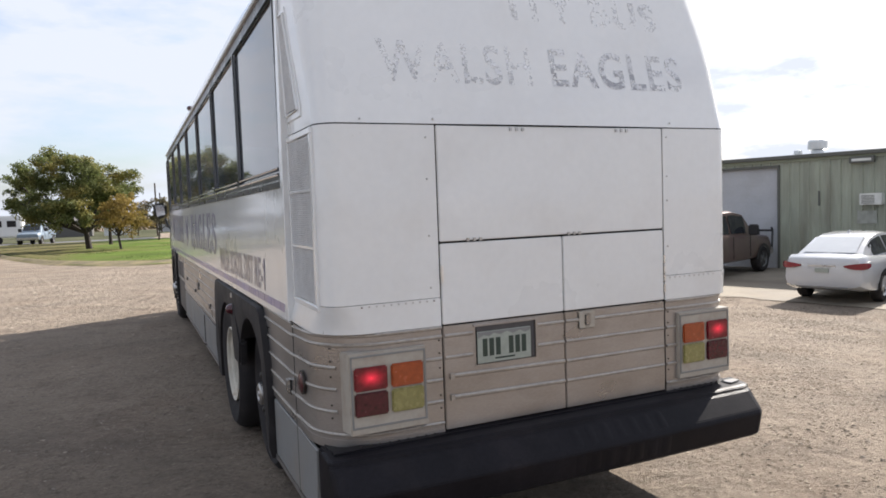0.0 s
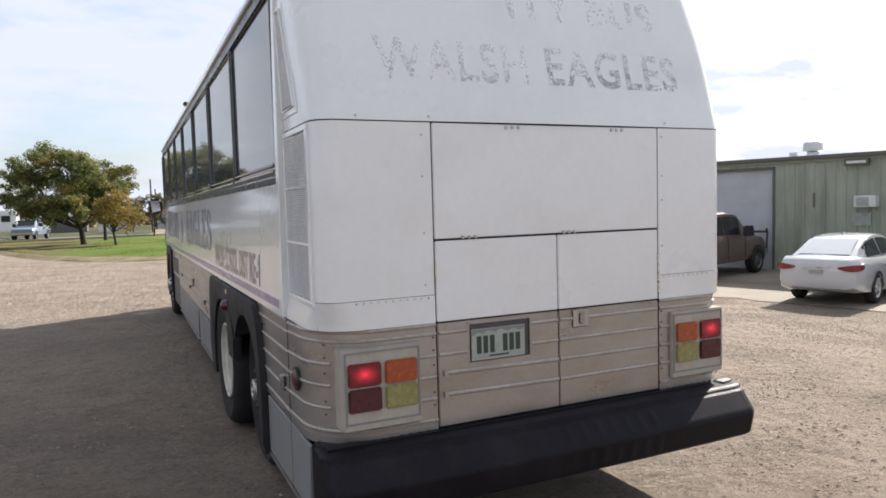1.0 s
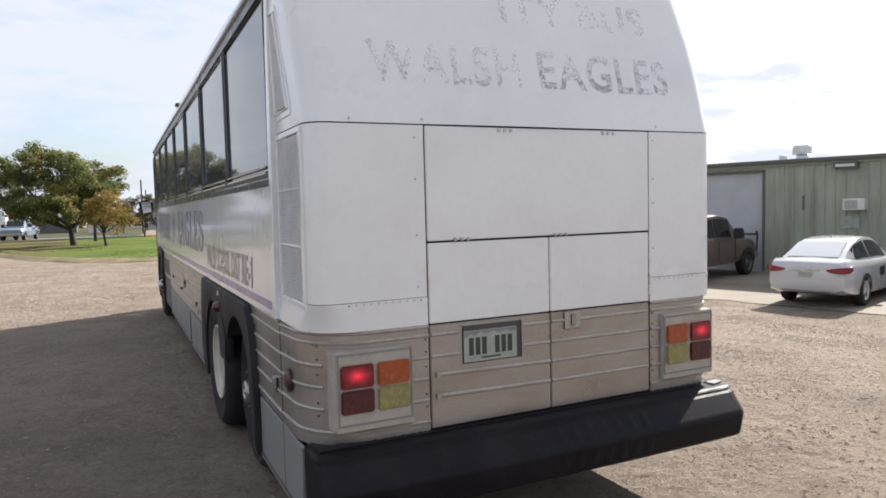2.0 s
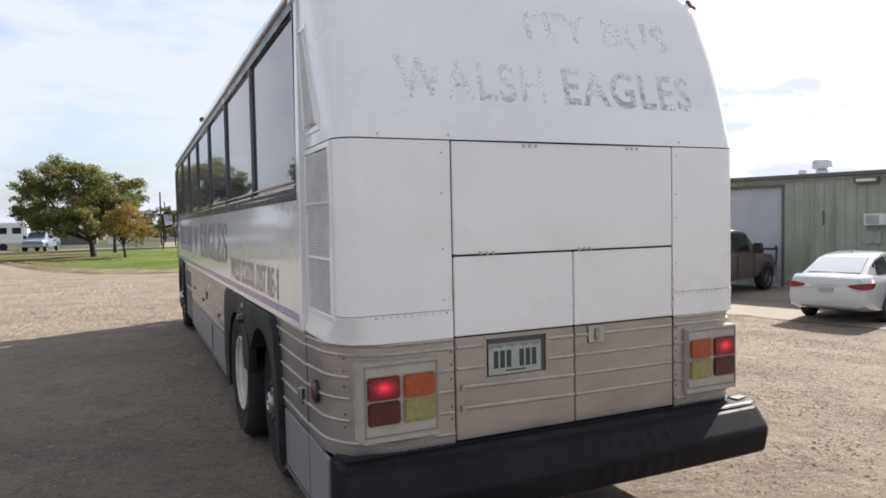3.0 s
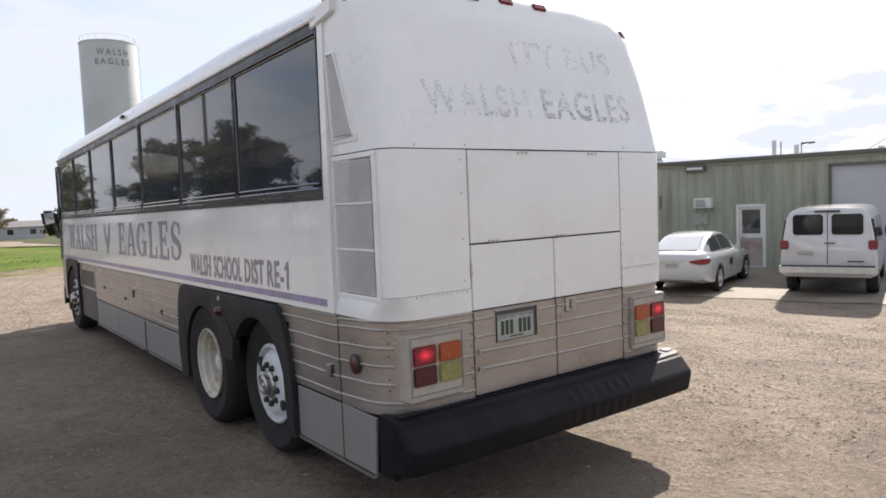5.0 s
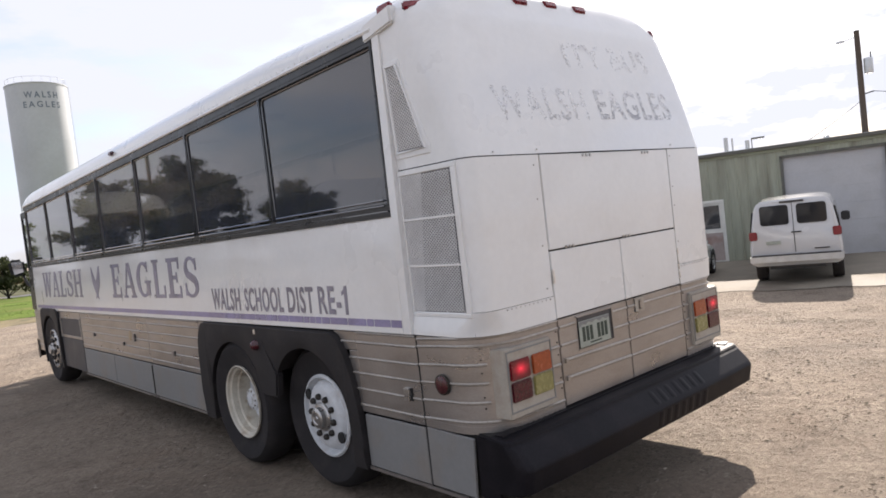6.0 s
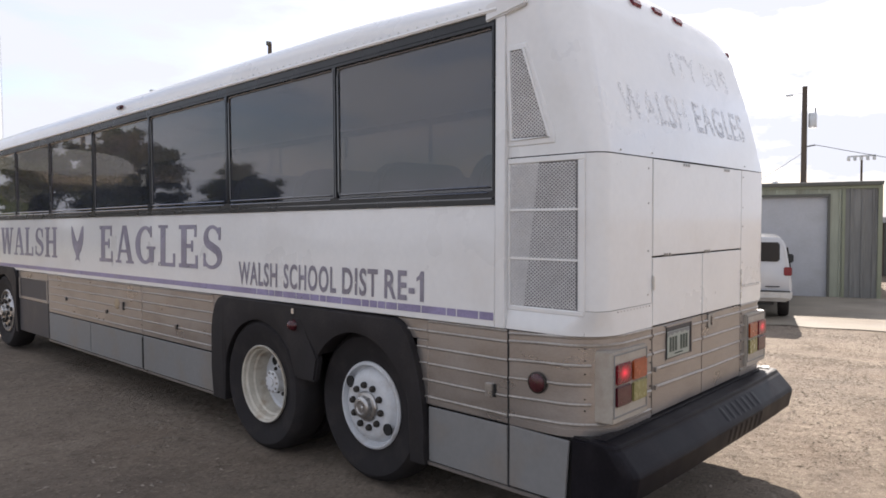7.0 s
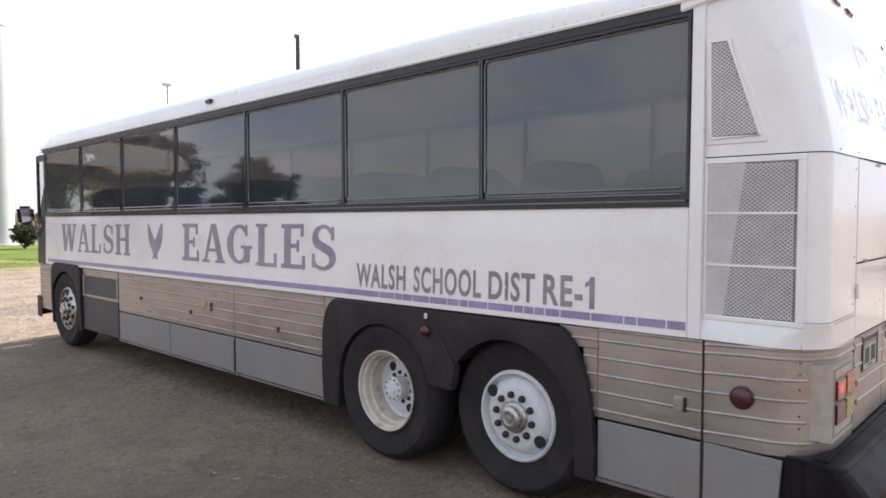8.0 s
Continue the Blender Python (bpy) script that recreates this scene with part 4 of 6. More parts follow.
# door mirror on its arm
bm = bmesh.new()
tube(bm, [(-1.2, 10.60, 1.52), (-1.25, 10.68, 1.58), (-1.29, 10.71, 1.72)], 0.022, 8)
part("mirror_arm", bm, FRAME, coach, smooth=True)
bm = bmesh.new()
hexa(bm, [(-1.500, 10.66, 2.020), (-1.250, 10.66, 2.020), (-1.240, 10.66, 1.74), (-1.46, 10.66, 1.700), (-1.490, 10.76, 2.005), (-1.262, 10.76, 2.005), (-1.252, 10.76, 1.755), (-1.45, 10.76, 1.715)])
mh = part("mirror_head", soft(bm, 0.05, 4), FRAME, coach, "black door mirror", True)
bm = bmesh.new()
hexa(bm, [(x, y, z) for y in (10.6565, 10.662) for x, z in ((-1.455, 1.975), (-1.300, 1.975), (-1.290, 1.785), (-1.425, 1.755))])
part("mirror_glass", bm, mat("mirror_silver", (0.55, 0.56, 0.60), 0.08, 1.0, vary=0.0), mh)


# ---- lettering and stripe on the side ----
def ribbon(pts, widths):
    """A stroke of changing width along points, as quads."""
    out, left, right = [], [], []
    for i, p in enumerate(pts):
        a, b = Vector(pts[max(i - 1, 0)]), Vector(pts[min(i + 1, len(pts) - 1)])
        d = (b - a).normalized()
        nrm = Vector((-d.y, d.x)) * widths[i] / 2
        left.append(Vector(p) + nrm)
        right.append(Vector(p) - nrm)
    for i in range(len(pts) - 1):
        out.append([tuple(q) for q in (left[i], right[i], right[i + 1], left[i + 1])])
    return out


def rect(x0, x1, z0, z1):
    return [(x0, z0), (x1, z0), (x1, z1), (x0, z1)]


def diag(xb, xt, w, z0=0.0, z1=1.0):
    return [(xb - w / 2, z0), (xb + w / 2, z0), (xt + w / 2, z1), (xt - w / 2, z1)]


def arc_pts(cx, cz, rx, rz, a0, a1, n):
    return [(cx + rx * math.cos(radians(a0 + (a1 - a0) * k / n)), cz + rz * math.sin(radians(a0 + (a1 - a0) * k / n))) for k in range(n + 1)]


def serif(c):
    """A Roman capital, 1 high: its quads and its width."""
    T, t, e = 0.19, 0.10, 0.07
    if c == "E":
        return [rect(0.08, 0.08 + T, e, 1 - e), rect(0, 0.62, 1 - e - 0.03, 1), rect(0.54, 0.62, 0.72, 0.9), rect(0.27, 0.50, 0.46, 0.56), rect(0.43, 0.50, 0.38, 0.64), rect(0, 0.66, 0, e + 0.03), rect(0.58, 0.66, 0.1, 0.30)], 0.72
    if c == "L":
        return [rect(0.08, 0.08 + T, e, 1 - e), rect(0, 0.36, 1 - e, 1), rect(0, 0.64, 0, e + 0.02), rect(0.56, 0.64, 0.09, 0.32)], 0.70
    if c == "H":
        return [rect(0.08, 0.08 + T, e, 1 - e), rect(0.58, 0.58 + T, e, 1 - e), rect(0.27, 0.58, 0.46, 0.56)] + [rect(x, x + 0.35, z, z + e) for x in (0, 0.5) for z in (0, 1 - e)], 0.88
    if c == "A":
        return [diag(0.13, 0.38, t, e), diag(0.68, 0.42, T, e), rect(0.26, 0.58, 0.28, 0.36), rect(0, 0.28, 0, e), rect(0.5, 0.84, 0, e)], 0.84
    if c == "W":
        return [diag(0.30, 0.14, T), diag(0.33, 0.52, t), diag(0.73, 0.56, T), diag(0.77, 0.96, t), rect(0, 0.30, 1 - e, 1), rect(0.40, 0.70, 1 - e, 1), rect(0.83, 1.10, 1 - e, 1)], 1.10
    if c == "G":
        pts = arc_pts(0.42, 0.5, 0.32, 0.44, 48, 318, 22)
        return ribbon(pts, [0.09 + 0.12 * abs(math.cos(radians(48 + 270 * k / 22))) ** 2 for k in range(23)]) + [rect(0.58, 0.58 + T, 0.07, 0.42), rect(0.48, 0.84, 0.40, 0.47), rect(0.62, 0.69, 0.70, 0.98)], 0.88
    up = arc_pts(0.34, 0.73, 0.21, 0.22, 20, 225, 12)
    dn = arc_pts(0.32, 0.27, 0.25, 0.22, 45, -165, 12)
    pts = up + dn
    w = [0.08 + 0.11 * smooth01(1 - abs(k - 12.5) / 8) for k in range(len(pts))]
    return ribbon(pts, w) + [rect(0.53, 0.60, 0.66, 0.94), rect(0.05, 0.12, 0.06, 0.36)], 0.68


def serif_word(name, word, y_start, y_end, z0, z1, material, label):
    glyphs = [serif(c) for c in word]
    total = sum(w for _, w in glyphs) + 0.08 * (len(word) - 1)
    k, h, x = (y_start - y_end) / total, z1 - z0, 0.0
    for quads, w in glyphs:
        bm = bmesh.new()
        for i, q in enumerate(quads):
            hexa(bm, [(-side_x(z0 + v * h, 0.0015 + d + i * 0.00004), y_start - (x + u) * k, z0 + v * h) for d in (0.0, 0.0015) for u, v in q])
        part(name, bm, material, coach, label)
        x += w + 0.08


serif_word("letter", "WALSH", 9.66, 7.40, 1.366, 1.735, PURPLE, "faded purple serif letter")
serif_word("letter", "EAGLES", 6.12, 3.53, 1.362, 1.745, PURPLE, "faded purple serif letter")

# spread-winged bird between the words
bm = bmesh.new()
prism(bm, [(0.0, 1.0), (0.11, 0.96), (0.27, 0.76), (0.40, 0.60), (0.50, 0.55), (0.60, 0.62), (0.72, 0.78), (0.87, 0.98), (1.0, 1.0), (1.0, 0.74), (0.94, 0.50), (0.82, 0.32), (0.68, 0.21), (0.64, 0.11), (0.72, 0.0), (0.52, 0.05), (0.31, 0.0), (0.40, 0.12), (0.33, 0.23), (0.19, 0.36), (0.08, 0.54), (0.02, 0.76)],
      lambda u, v, d: (-side_x(1.345 + v * 0.40, 0.0015 + d), 6.95 - u * 0.37, 1.345 + v * 0.40), 0.0, 0.0015)
part("bird_emblem", bm, PURPLE, coach, "faded purple bird emblem")


def sans_word(name, text, place, width, height, material, label, bold=0.03, gap=1.0, parent=None):
    """A word in the built-in font, stretched to a width and height; place(u, v, d) sets it on its surface."""
    cu = bpy.data.curves.new(name, "FONT")
    cu.body, cu.offset, cu.space_character, cu.resolution_u = text, bold, gap, 4
    tmp = bpy.data.objects.new(name, cu)
    scene.collection.objects.link(tmp)
    bpy.context.view_layer.update()
    me = bpy.data.meshes.new_from_object(tmp.evaluated_get(bpy.context.evaluated_depsgraph_get()))
    bpy.data.objects.remove(tmp)
    bpy.data.curves.remove(cu)
    co = np.array([v.co[:] for v in me.vertices])
    lo, hi = co.min(0), co.max(0)
    faces = [list(p.vertices) for p in me.polygons]
    bpy.data.meshes.remove(me)
    # one part for each letter
    root = list(range(len(co)))

    def find(i):
        while root[i] != i:
            i = root[i]
        return i

    for f in faces:
        for i in f[1:]:
            root[find(i)] = find(f[0])
    for island in sorted({find(f[0]) for f in faces}):
        bm, vs = bmesh.new(), {}
        for f in faces:
            if find(f[0]) == island and len(set(f)) > 2:
                for i in f:
                    if i not in vs:
                        vs[i] = bm.verts.new(place((co[i][0] - lo[0]) / (hi[0] - lo[0]) * width, (co[i][1] - lo[1]) / (hi[1] - lo[1]) * height, 0.0))
                try:
                    bm.faces.new([vs[i] for i in f])
                except ValueError:
                    pass
        part(name, bm, material, parent or coach, label)


for word, y0, y1 in (("WALSH", 3.285, 2.74), ("SCHOOL", 2.655, 2.03), ("DIST", 1.965, 1.60), ("RE-", 1.538, 1.262)):
    sans_word("letter", word, lambda u, v, d, y0=y0: (-side_x(1.262 + v, 0.0032), y0 - u, 1.262 + v), y0 - y1, 0.185, LETTER, "dull grey-purple sans lettering on the side panel", 0.022, 1.12)


bm = bmesh.new()
prism(bm, [(0.030, 0.0), (0.062, 0.0), (0.062, 0.185), (0.036, 0.185), (0.022, 0.160), (0.0, 0.146), (0.0, 0.122), (0.030, 0.136)], lambda u, v, d: (-side_x(1.262 + v, 0.0015 + d), 1.247 - u, 1.262 + v), 0.0, 0.0016)
part("letter", bm, LETTER, coach, "dull grey-purple sans lettering on the side panel")


def on_cap(z_base, x_base):
    def place(u, v, d):
        x, z = x_base + u, z_base + v
        k = abs(x) / cap_half(z)
        bow = 0.012 - 0.004 * k / 0.3 if k < 0.3 else max(0.008 * (0.55 - k) / 0.25, 0.0)
        return (x, cap_back(z) - bow - 0.0016, z)
    return place


sans_word("rear_letter", "WALSH", on_cap(2.285, -0.885), 0.80, 0.20, GHOST3, "flaking grey lettering on the rear cap", 0.018, 1.12)
sans_word("rear_letter", "EAGLES", on_cap(2.29, 0.03), 0.86, 0.20, GHOST, "flaking grey lettering on the rear cap", 0.018, 1.12)
sans_word("rear_letter", "ITY BUS", on_cap(2.625, -0.15), 0.94, 0.165, GHOST2, "almost vanished lettering on the rear cap", 0.03, 1.12)

rnd = random.Random(4)
y = 0.645
while y < 10.2:
    n = rnd.choice((0.07, 0.10, 0.16, 0.2)) if y < 3.0 else 1.2
    e = min(y + n, 10.22)
    bm = bmesh.new()
    slab(bm, -1, y, e, 1.196, 1.240, 0.0012, 0.0024)
    part("stripe", bm, PURPLE2, coach, "flaking purple stripe")
    y = e + (0.009 if y < 3.0 else 0.002)


# ---- seats inside the coach ----
def coach_seat(m):
    bm = bmesh.new()
    loft(bm, [[(x, y + lean, z) for x, y in ((-w, -0.05), (w, -0.05), (w, 0.06), (-w, 0.06))] for z, w, lean in ((0.40, 0.45, 0.02), (0.68, 0.46, -0.05), (0.84, 0.44, -0.08), (0.92, 0.38, -0.095), (0.955, 0.28, -0.10))])
    seat = part("passenger_seat", soft(bm, 0.02), SEAT, coach, "dark cloth seat with a high rounded back", True)
    seat.matrix_basis = m
    bm = bmesh.new()
    box(bm, (-0.46, -0.02, 0.32), (0.46, 0.44, 0.46))
    part("cushion", soft(bm, 0.05, 3), SEAT, seat, smooth=True)
    bm = bmesh.new()
    box(bm, (-0.38, 0.08, 0.0), (0.38, 0.30, 0.32))
    part("seat_frame", bm, STEEL, seat)
    return seat


first_seat = coach_seat(pose(-0.66, 0.95, 1.2))
for k in range(10):
    for x in (-0.66, 0.66):
        if (k, x) != (0, -0.66):
            copy_thing(first_seat, pose(x, 0.95 + k * 0.88, 1.2))

# the body sits a touch nose-down: its upper works sink towards the front
def sink(y, z):
    k = np.interp(z, (0.65, 1.1, 1.84, 2.75, 2.97, 3.2), (0.0, 0.0068, 0.006, 0.0135, 0.0135, 0.0125))
    return float(k) * max(y - 0.6, 0)


done = set()
for ob in coach.children_recursive:
    if ob.type != "MESH" or "wheel" in ob.name or "tyre" in ob.name or (ob.parent is not None and "wheel" in ob.parent.name and "arch" not in ob.parent.name) or ob.data.name in done:
        continue
    if "seat" in ob.name or "cushion" in ob.name:
        continue
    done.add(ob.data.name)
    off = ob.location.copy()
    for v in ob.data.vertices:
        v.co.z -= sink(v.co.y + off.y, v.co.z + off.z)

# ---- the ground ----
def ground_material():
    m = mat("pale_packed_gravel", (0.268, 0.220, 0.172), 0.95, vary=0.16, scale=0.6, fine=30, bump=0.035, stain=(0.19, 0.142, 0.105), stain_amount=0.55, stain_scale=0.9, spec=0.2)
    n, l = m.node_tree.nodes, m.node_tree.links
    b = n["Principled BSDF"]
    colour = b.inputs["Base Color"].links[0].from_socket
    tc = n.new("ShaderNodeTexCoord")
    # drifts of darker grit, then short dark scraps, then pale chips
    for scale, turn, stretch, lo, hi, most, col in ((0.8, 25, 0.7, 0.50, 0.64, 0.55, (0.150, 0.118, 0.096)), (3.6, -20, 0.75, 0.52, 0.66, 0.45, (0.145, 0.114, 0.090)), (11, 6, 0.8, 0.55, 0.66, 0.55, (0.115, 0.090, 0.070)), (26, -8, 0.9, 0.57, 0.66, 0.62, (0.085, 0.066, 0.052)), (26, 10, 0.7, 0.57, 0.67, 0.60, (0.46, 0.40, 0.31))):
        st = n.new("ShaderNodeMapping")
        st.inputs["Scale"].default_value = (stretch, 1.0, 1.0)
        st.inputs["Rotation"].default_value = (0, 0, radians(turn))
        l.new(tc.outputs["Object"], st.inputs["Vector"])
        a = n.new("ShaderNodeTexNoise")
        a.inputs["Scale"].default_value, a.inputs["Detail"].default_value, a.inputs["Roughness"].default_value = scale, 9, 0.72
        l.new(st.outputs[0], a.inputs["Vector"])
        r = n.new("ShaderNodeMapRange")
        r.inputs["From Min"].default_value, r.inputs["From Max"].default_value, r.inputs["To Max"].default_value = lo, hi, most
        l.new(a.outputs["Fac"], r.inputs["Value"])
        x = n.new("ShaderNodeMix")
        x.data_type = "RGBA"
        x.inputs["B"].default_value = (*col, 1)
        l.new(r.outputs[0], x.inputs["Factor"])
        l.new(colour, x.inputs["A"])
        colour = x.outputs["Result"]
    l.new(colour, b.inputs["Base Color"])
    # clods and ruts, which only slanting sun brings out
    st = n.new("ShaderNodeMapping")
    st.inputs["Scale"].default_value = (0.8, 1.0, 1.0)
    l.new(tc.outputs["Object"], st.inputs["Vector"])
    a, bp = n.new("ShaderNodeTexNoise"), n.new("ShaderNodeBump")
    a.inputs["Scale"].default_value, a.inputs["Detail"].default_value, a.inputs["Roughness"].default_value = 5.5, 10, 0.70
    bp.inputs["Strength"].default_value, bp.inputs["Distance"].default_value = 1.0, 0.14
    l.new(st.outputs[0], a.inputs["Vector"])
    l.new(a.outputs["Fac"], bp.inputs["Height"])
    l.new(bp.outputs[0], b.inputs["Normal"])
    return m


GRAVEL = ground_material()
STONE = mat("gravel_stones", (0.25, 0.212, 0.175), 0.9, vary=0.2, scale=4, island=0.45)
LITTER = mat("dark_leaf_litter", (0.125, 0.10, 0.072), 0.95, vary=0.2, scale=4, island=0.6)
CONCRETE = mat("dusty_concrete", (0.22, 0.192, 0.150), 0.9, vary=0.2, scale=0.8, fine=30, stain=(0.165, 0.134, 0.102), stain_amount=1.0, stain_scale=0.55)
GRASS = mat("mown_grass", (0.085, 0.122, 0.024), 0.95, vary=0.25, scale=0.25, fine=9, bump=0.03, stain=(0.19, 0.165, 0.07), stain_amount=0.7, stain_scale=0.16, spec=0.05)



def dry_shaded_side(m, dry):
    """Worn, yellowed grass on the side where the yard opens, with tree shade painted in."""
    n, l = m.node_tree.nodes, m.node_tree.links
    b = n["Principled BSDF"]
    tc, xyz, t, add, r, x = (n.new(k) for k in ("ShaderNodeTexCoord", "ShaderNodeSeparateXYZ", "ShaderNodeTexNoise", "ShaderNodeMath", "ShaderNodeMapRange", "ShaderNodeMix"))
    l.new(tc.outputs["Object"], xyz.inputs[0])
    l.new(tc.outputs["Object"], t.inputs["Vector"])
    t.inputs["Scale"].default_value, t.inputs["Detail"].default_value = 0.35, 5
    add.operation = "MULTIPLY_ADD"
    add.inputs[1].default_value = 7.0
    l.new(t.outputs["Fac"], add.inputs[0])
    l.new(xyz.outputs[0], add.inputs[2])
    for k, v in (("From Min", 1.0), ("From Max", -2.2), ("To Max", 0.85)):
        r.inputs[k].default_value = v
    l.new(add.outputs[0], r.inputs["Value"])
    x.data_type = "RGBA"
    l.new(b.inputs["Base Color"].links[0].from_socket, x.inputs["A"])
    x.inputs["B"].default_value = (*dry, 1)
    l.new(r.outputs[0], x.inputs["Factor"])
    l.new(x.outputs["Result"], b.inputs["Base Color"])


# dry olive-tan, darkened to take in the park tree's shade
dry_shaded_side(GRASS, (0.125, 0.105, 0.052))
# dull far grass, its colour darkened for the shade beyond the street
FIELD = mat("shade_toned_far_grass", (0.075, 0.078, 0.045), 0.95, vary=0.25, scale=0.2, fine=6, stain=(0.11, 0.10, 0.07), stain_amount=0.7, stain_scale=0.1, spec=0.05)
BLADE = mat("grass_blades", (0.08, 0.115, 0.026), 0.9, vary=0.2, scale=0.3, island=0.4)
VERGE = mat("dry_verge", (0.150, 0.120, 0.060), 0.95, vary=0.35, scale=1.2, fine=15, bump=0.03, stain=(0.085, 0.075, 0.035), stain_amount=0.9, stain_scale=1.6)
ASPHALT = mat("asphalt", (0.10, 0.10, 0.10), 0.9, vary=0.12, scale=0.6, fine=30)


def sheet(name, xs, ys, z, material, label=""):
    bm = bmesh.new()
    loft(bm, [[(x, y, z(x, y)) for x in xs] for y in ys], False)
    return tagged(part(name, bm, material, None, label, True), kind="structure")


def steps(a, b, n):
    return [a + (b - a) * k / n for k in range(n + 1)]


noise_land = lambda x, y: 0.012 * noise.noise((x * 0.7, y * 0.7, 0)) + 0.02 * noise.noise((x * 0.2, y * 0.2, 3))
xs = [-3000, -900, -300, -120, -70] + steps(-40, 40, 100) + [60, 90, 160, 400, 1000, 3000]
ys = [-3000, -600, -150, -60, -30] + steps(-16, 34, 75) + [40, 50, 60, 75, 90, 110, 132, 200, 500, 1200, 3000]


def near_flat(x, y):
    """Calms the bumps under the coach's wheels."""
    return smooth01((max(abs(x) - 1.6, 0) + max(-y - 1, y - 12, 0)) / 2.5)


sheet("ground", xs, ys, lambda x, y: land(x, y) + (noise_land(x, y) * near_flat(x, y) if abs(x) < 45 and -17 < y < 35 else 0.0) - (0.004 if near_flat(x, y) > 0 else 0), GRAVEL, "pale packed dirt and gravel yard with leaf litter")


def edge_y(x):
    """Near edge of the grass: it bends away on the far side of the yard."""
    return 26.0 + 0.26 * max(-x - 0.5, 0) ** 2 * (1 if x > -9 else 0) + (18.8 + (-9 - x) * 2.4 if x <= -9 else 0)


gx = steps(-34, 46, 80)
bm = bmesh.new()
loft(bm, [[(x, edge_y(x) + (70 - edge_y(x)) * k / 24, land(x, edge_y(x) + (70 - edge_y(x)) * k / 24) + 0.05 * smooth01(k / 1.5) + 0.02 + 0.05 * noise.noise((x * 0.4, k * 0.7, 1))) for x in gx] for k in range(25)], False)
tagged(part("lawn", bm, GRASS, None, "mown green park lawn, yellowing at its near edge", True), kind="structure")
bm = bmesh.new()
loft(bm, [[(x, edge_y(x) - 0.5 + 2.0 * k / 8 + (0.45 if k < 8 else 1.0) * noise.noise((x * 0.7, k, 5)), land(x, edge_y(x) + 0.25 * k) + 0.004 + 0.116 * smooth01(k / 8)) for x in gx] for k in range(9)], False)
tagged(part("dry_verge", bm, VERGE, None, "strip of dry trampled grass along the lawn", True), kind="structure")
sheet("road", steps(-140, 160, 30), (71.0, 78.5), lambda x, y: land(x, y) + 0.02, ASPHALT, "grey asphalt street beyond the lawn")
sheet("far_lawn", steps(-140, 160, 30), (79.0, 100, 125, 149), lambda x, y: land(x, y) + 0.03, FIELD, "dull green far lawn beyond the street")


def scatter(name, n, where, size, material, seed, label, category, flat=0.5):
    """Small stones or leaf scraps lying on the ground, one mesh."""
    rr = random.Random(seed)
    verts, faces = [], []
    for _ in range(n):
        x, y = where(rr)
        if -1.3 < x < 1.3 and 0.2 < y < 11 and rr.random() < 0.7:
            continue
        z, s, a = land(x, y), size * (0.4 + rr.random() ** 2 * 1.8), rr.random() * 6.28
        c, d = math.cos(a), math.sin(a)
        k = len(verts)
        for u, v, w in ((1.5, 0, 0), (0, 0.6, 0), (-1.3, 0, 0), (0, -0.5, 0), (0.1, 0.1, flat), (0, 0, -0.3)):
            u, v = u * (0.7 + 0.6 * rr.random()), v * (0.7 + 0.6 * rr.random())
            verts.append((x + s * (u * c - v * d), y + s * (u * d + v * c), z + s * w + 0.003))
        faces += [(k + i, k + (i + 1) % 4, k + 4) for i in range(4)]
    me = bpy.data.meshes.new(name)
    me.from_pydata(verts, [], faces)
    me.materials.append(material)
    return tagged(new(name, me), label, category, kind="stuff")


def patchy(x0, x1, y0, y1, freq, cut):
    def pick(rr):
        while True:
            x, y = rr.uniform(x0, x1), rr.uniform(y0, y1)
            if noise.noise((x * freq * 0.5, y * freq, 7)) + 0.3 * rr.random() > cut:
                return x, y
    return pick


PALE = mat("pale_straw_bits", (0.34, 0.30, 0.23), 0.9, vary=0.2, scale=4, island=0.3)
scatter("gravel_stones", 26000, patchy(-7, 13, -4.5, 16, 0.8, -0.05), 0.008, STONE, 1, "small loose stones on the yard", "gravel", 0.6)
scatter("yard_litter", 60000, patchy(0.4, 15, -4, 10, 1.5, 0.12), 0.0064, LITTER, 2, "dark dry leaf scraps on the yard", "leaves", 0.4)
scatter("straw_bits", 22000, patchy(0.8, 15, -4, 10, 0.9, -0.05), 0.0065, PALE, 6, "pale straw bits and chips on the yard", "straw", 0.3)
scatter("far_stones", 6000, patchy(-16, 8, 10, 30, 0.5, 0.0), 0.022, STONE, 3, "larger loose stones on the far yard", "gravel", 0.3)
rr = random.Random(8)
verts, faces = [], []
for _ in range(16000):
    x = rr.uniform(-12, 14)
    y = edge_y(x) + 1.7 + rr.random() ** 2 * 24
    z, h, a = land(x, y) + 0.05, 0.02 + 0.025 * rr.random(), rr.random() * 3.14
    k = len(verts)
    verts += [(x - 0.03 * math.cos(a), y - 0.03 * math.sin(a), z), (x + 0.03 * math.cos(a), y + 0.03 * math.sin(a), z), (x + rr.uniform(-0.05, 0.05), y, z + h)]
    faces.append((k, k + 1, k + 2))
me = bpy.data.meshes.new("grass_blades")
me.from_pydata(verts, [], faces)
me.materials.append(BLADE)
tagged(new("grass_blades", me), "short green blades on the lawn", "grass", kind="stuff")

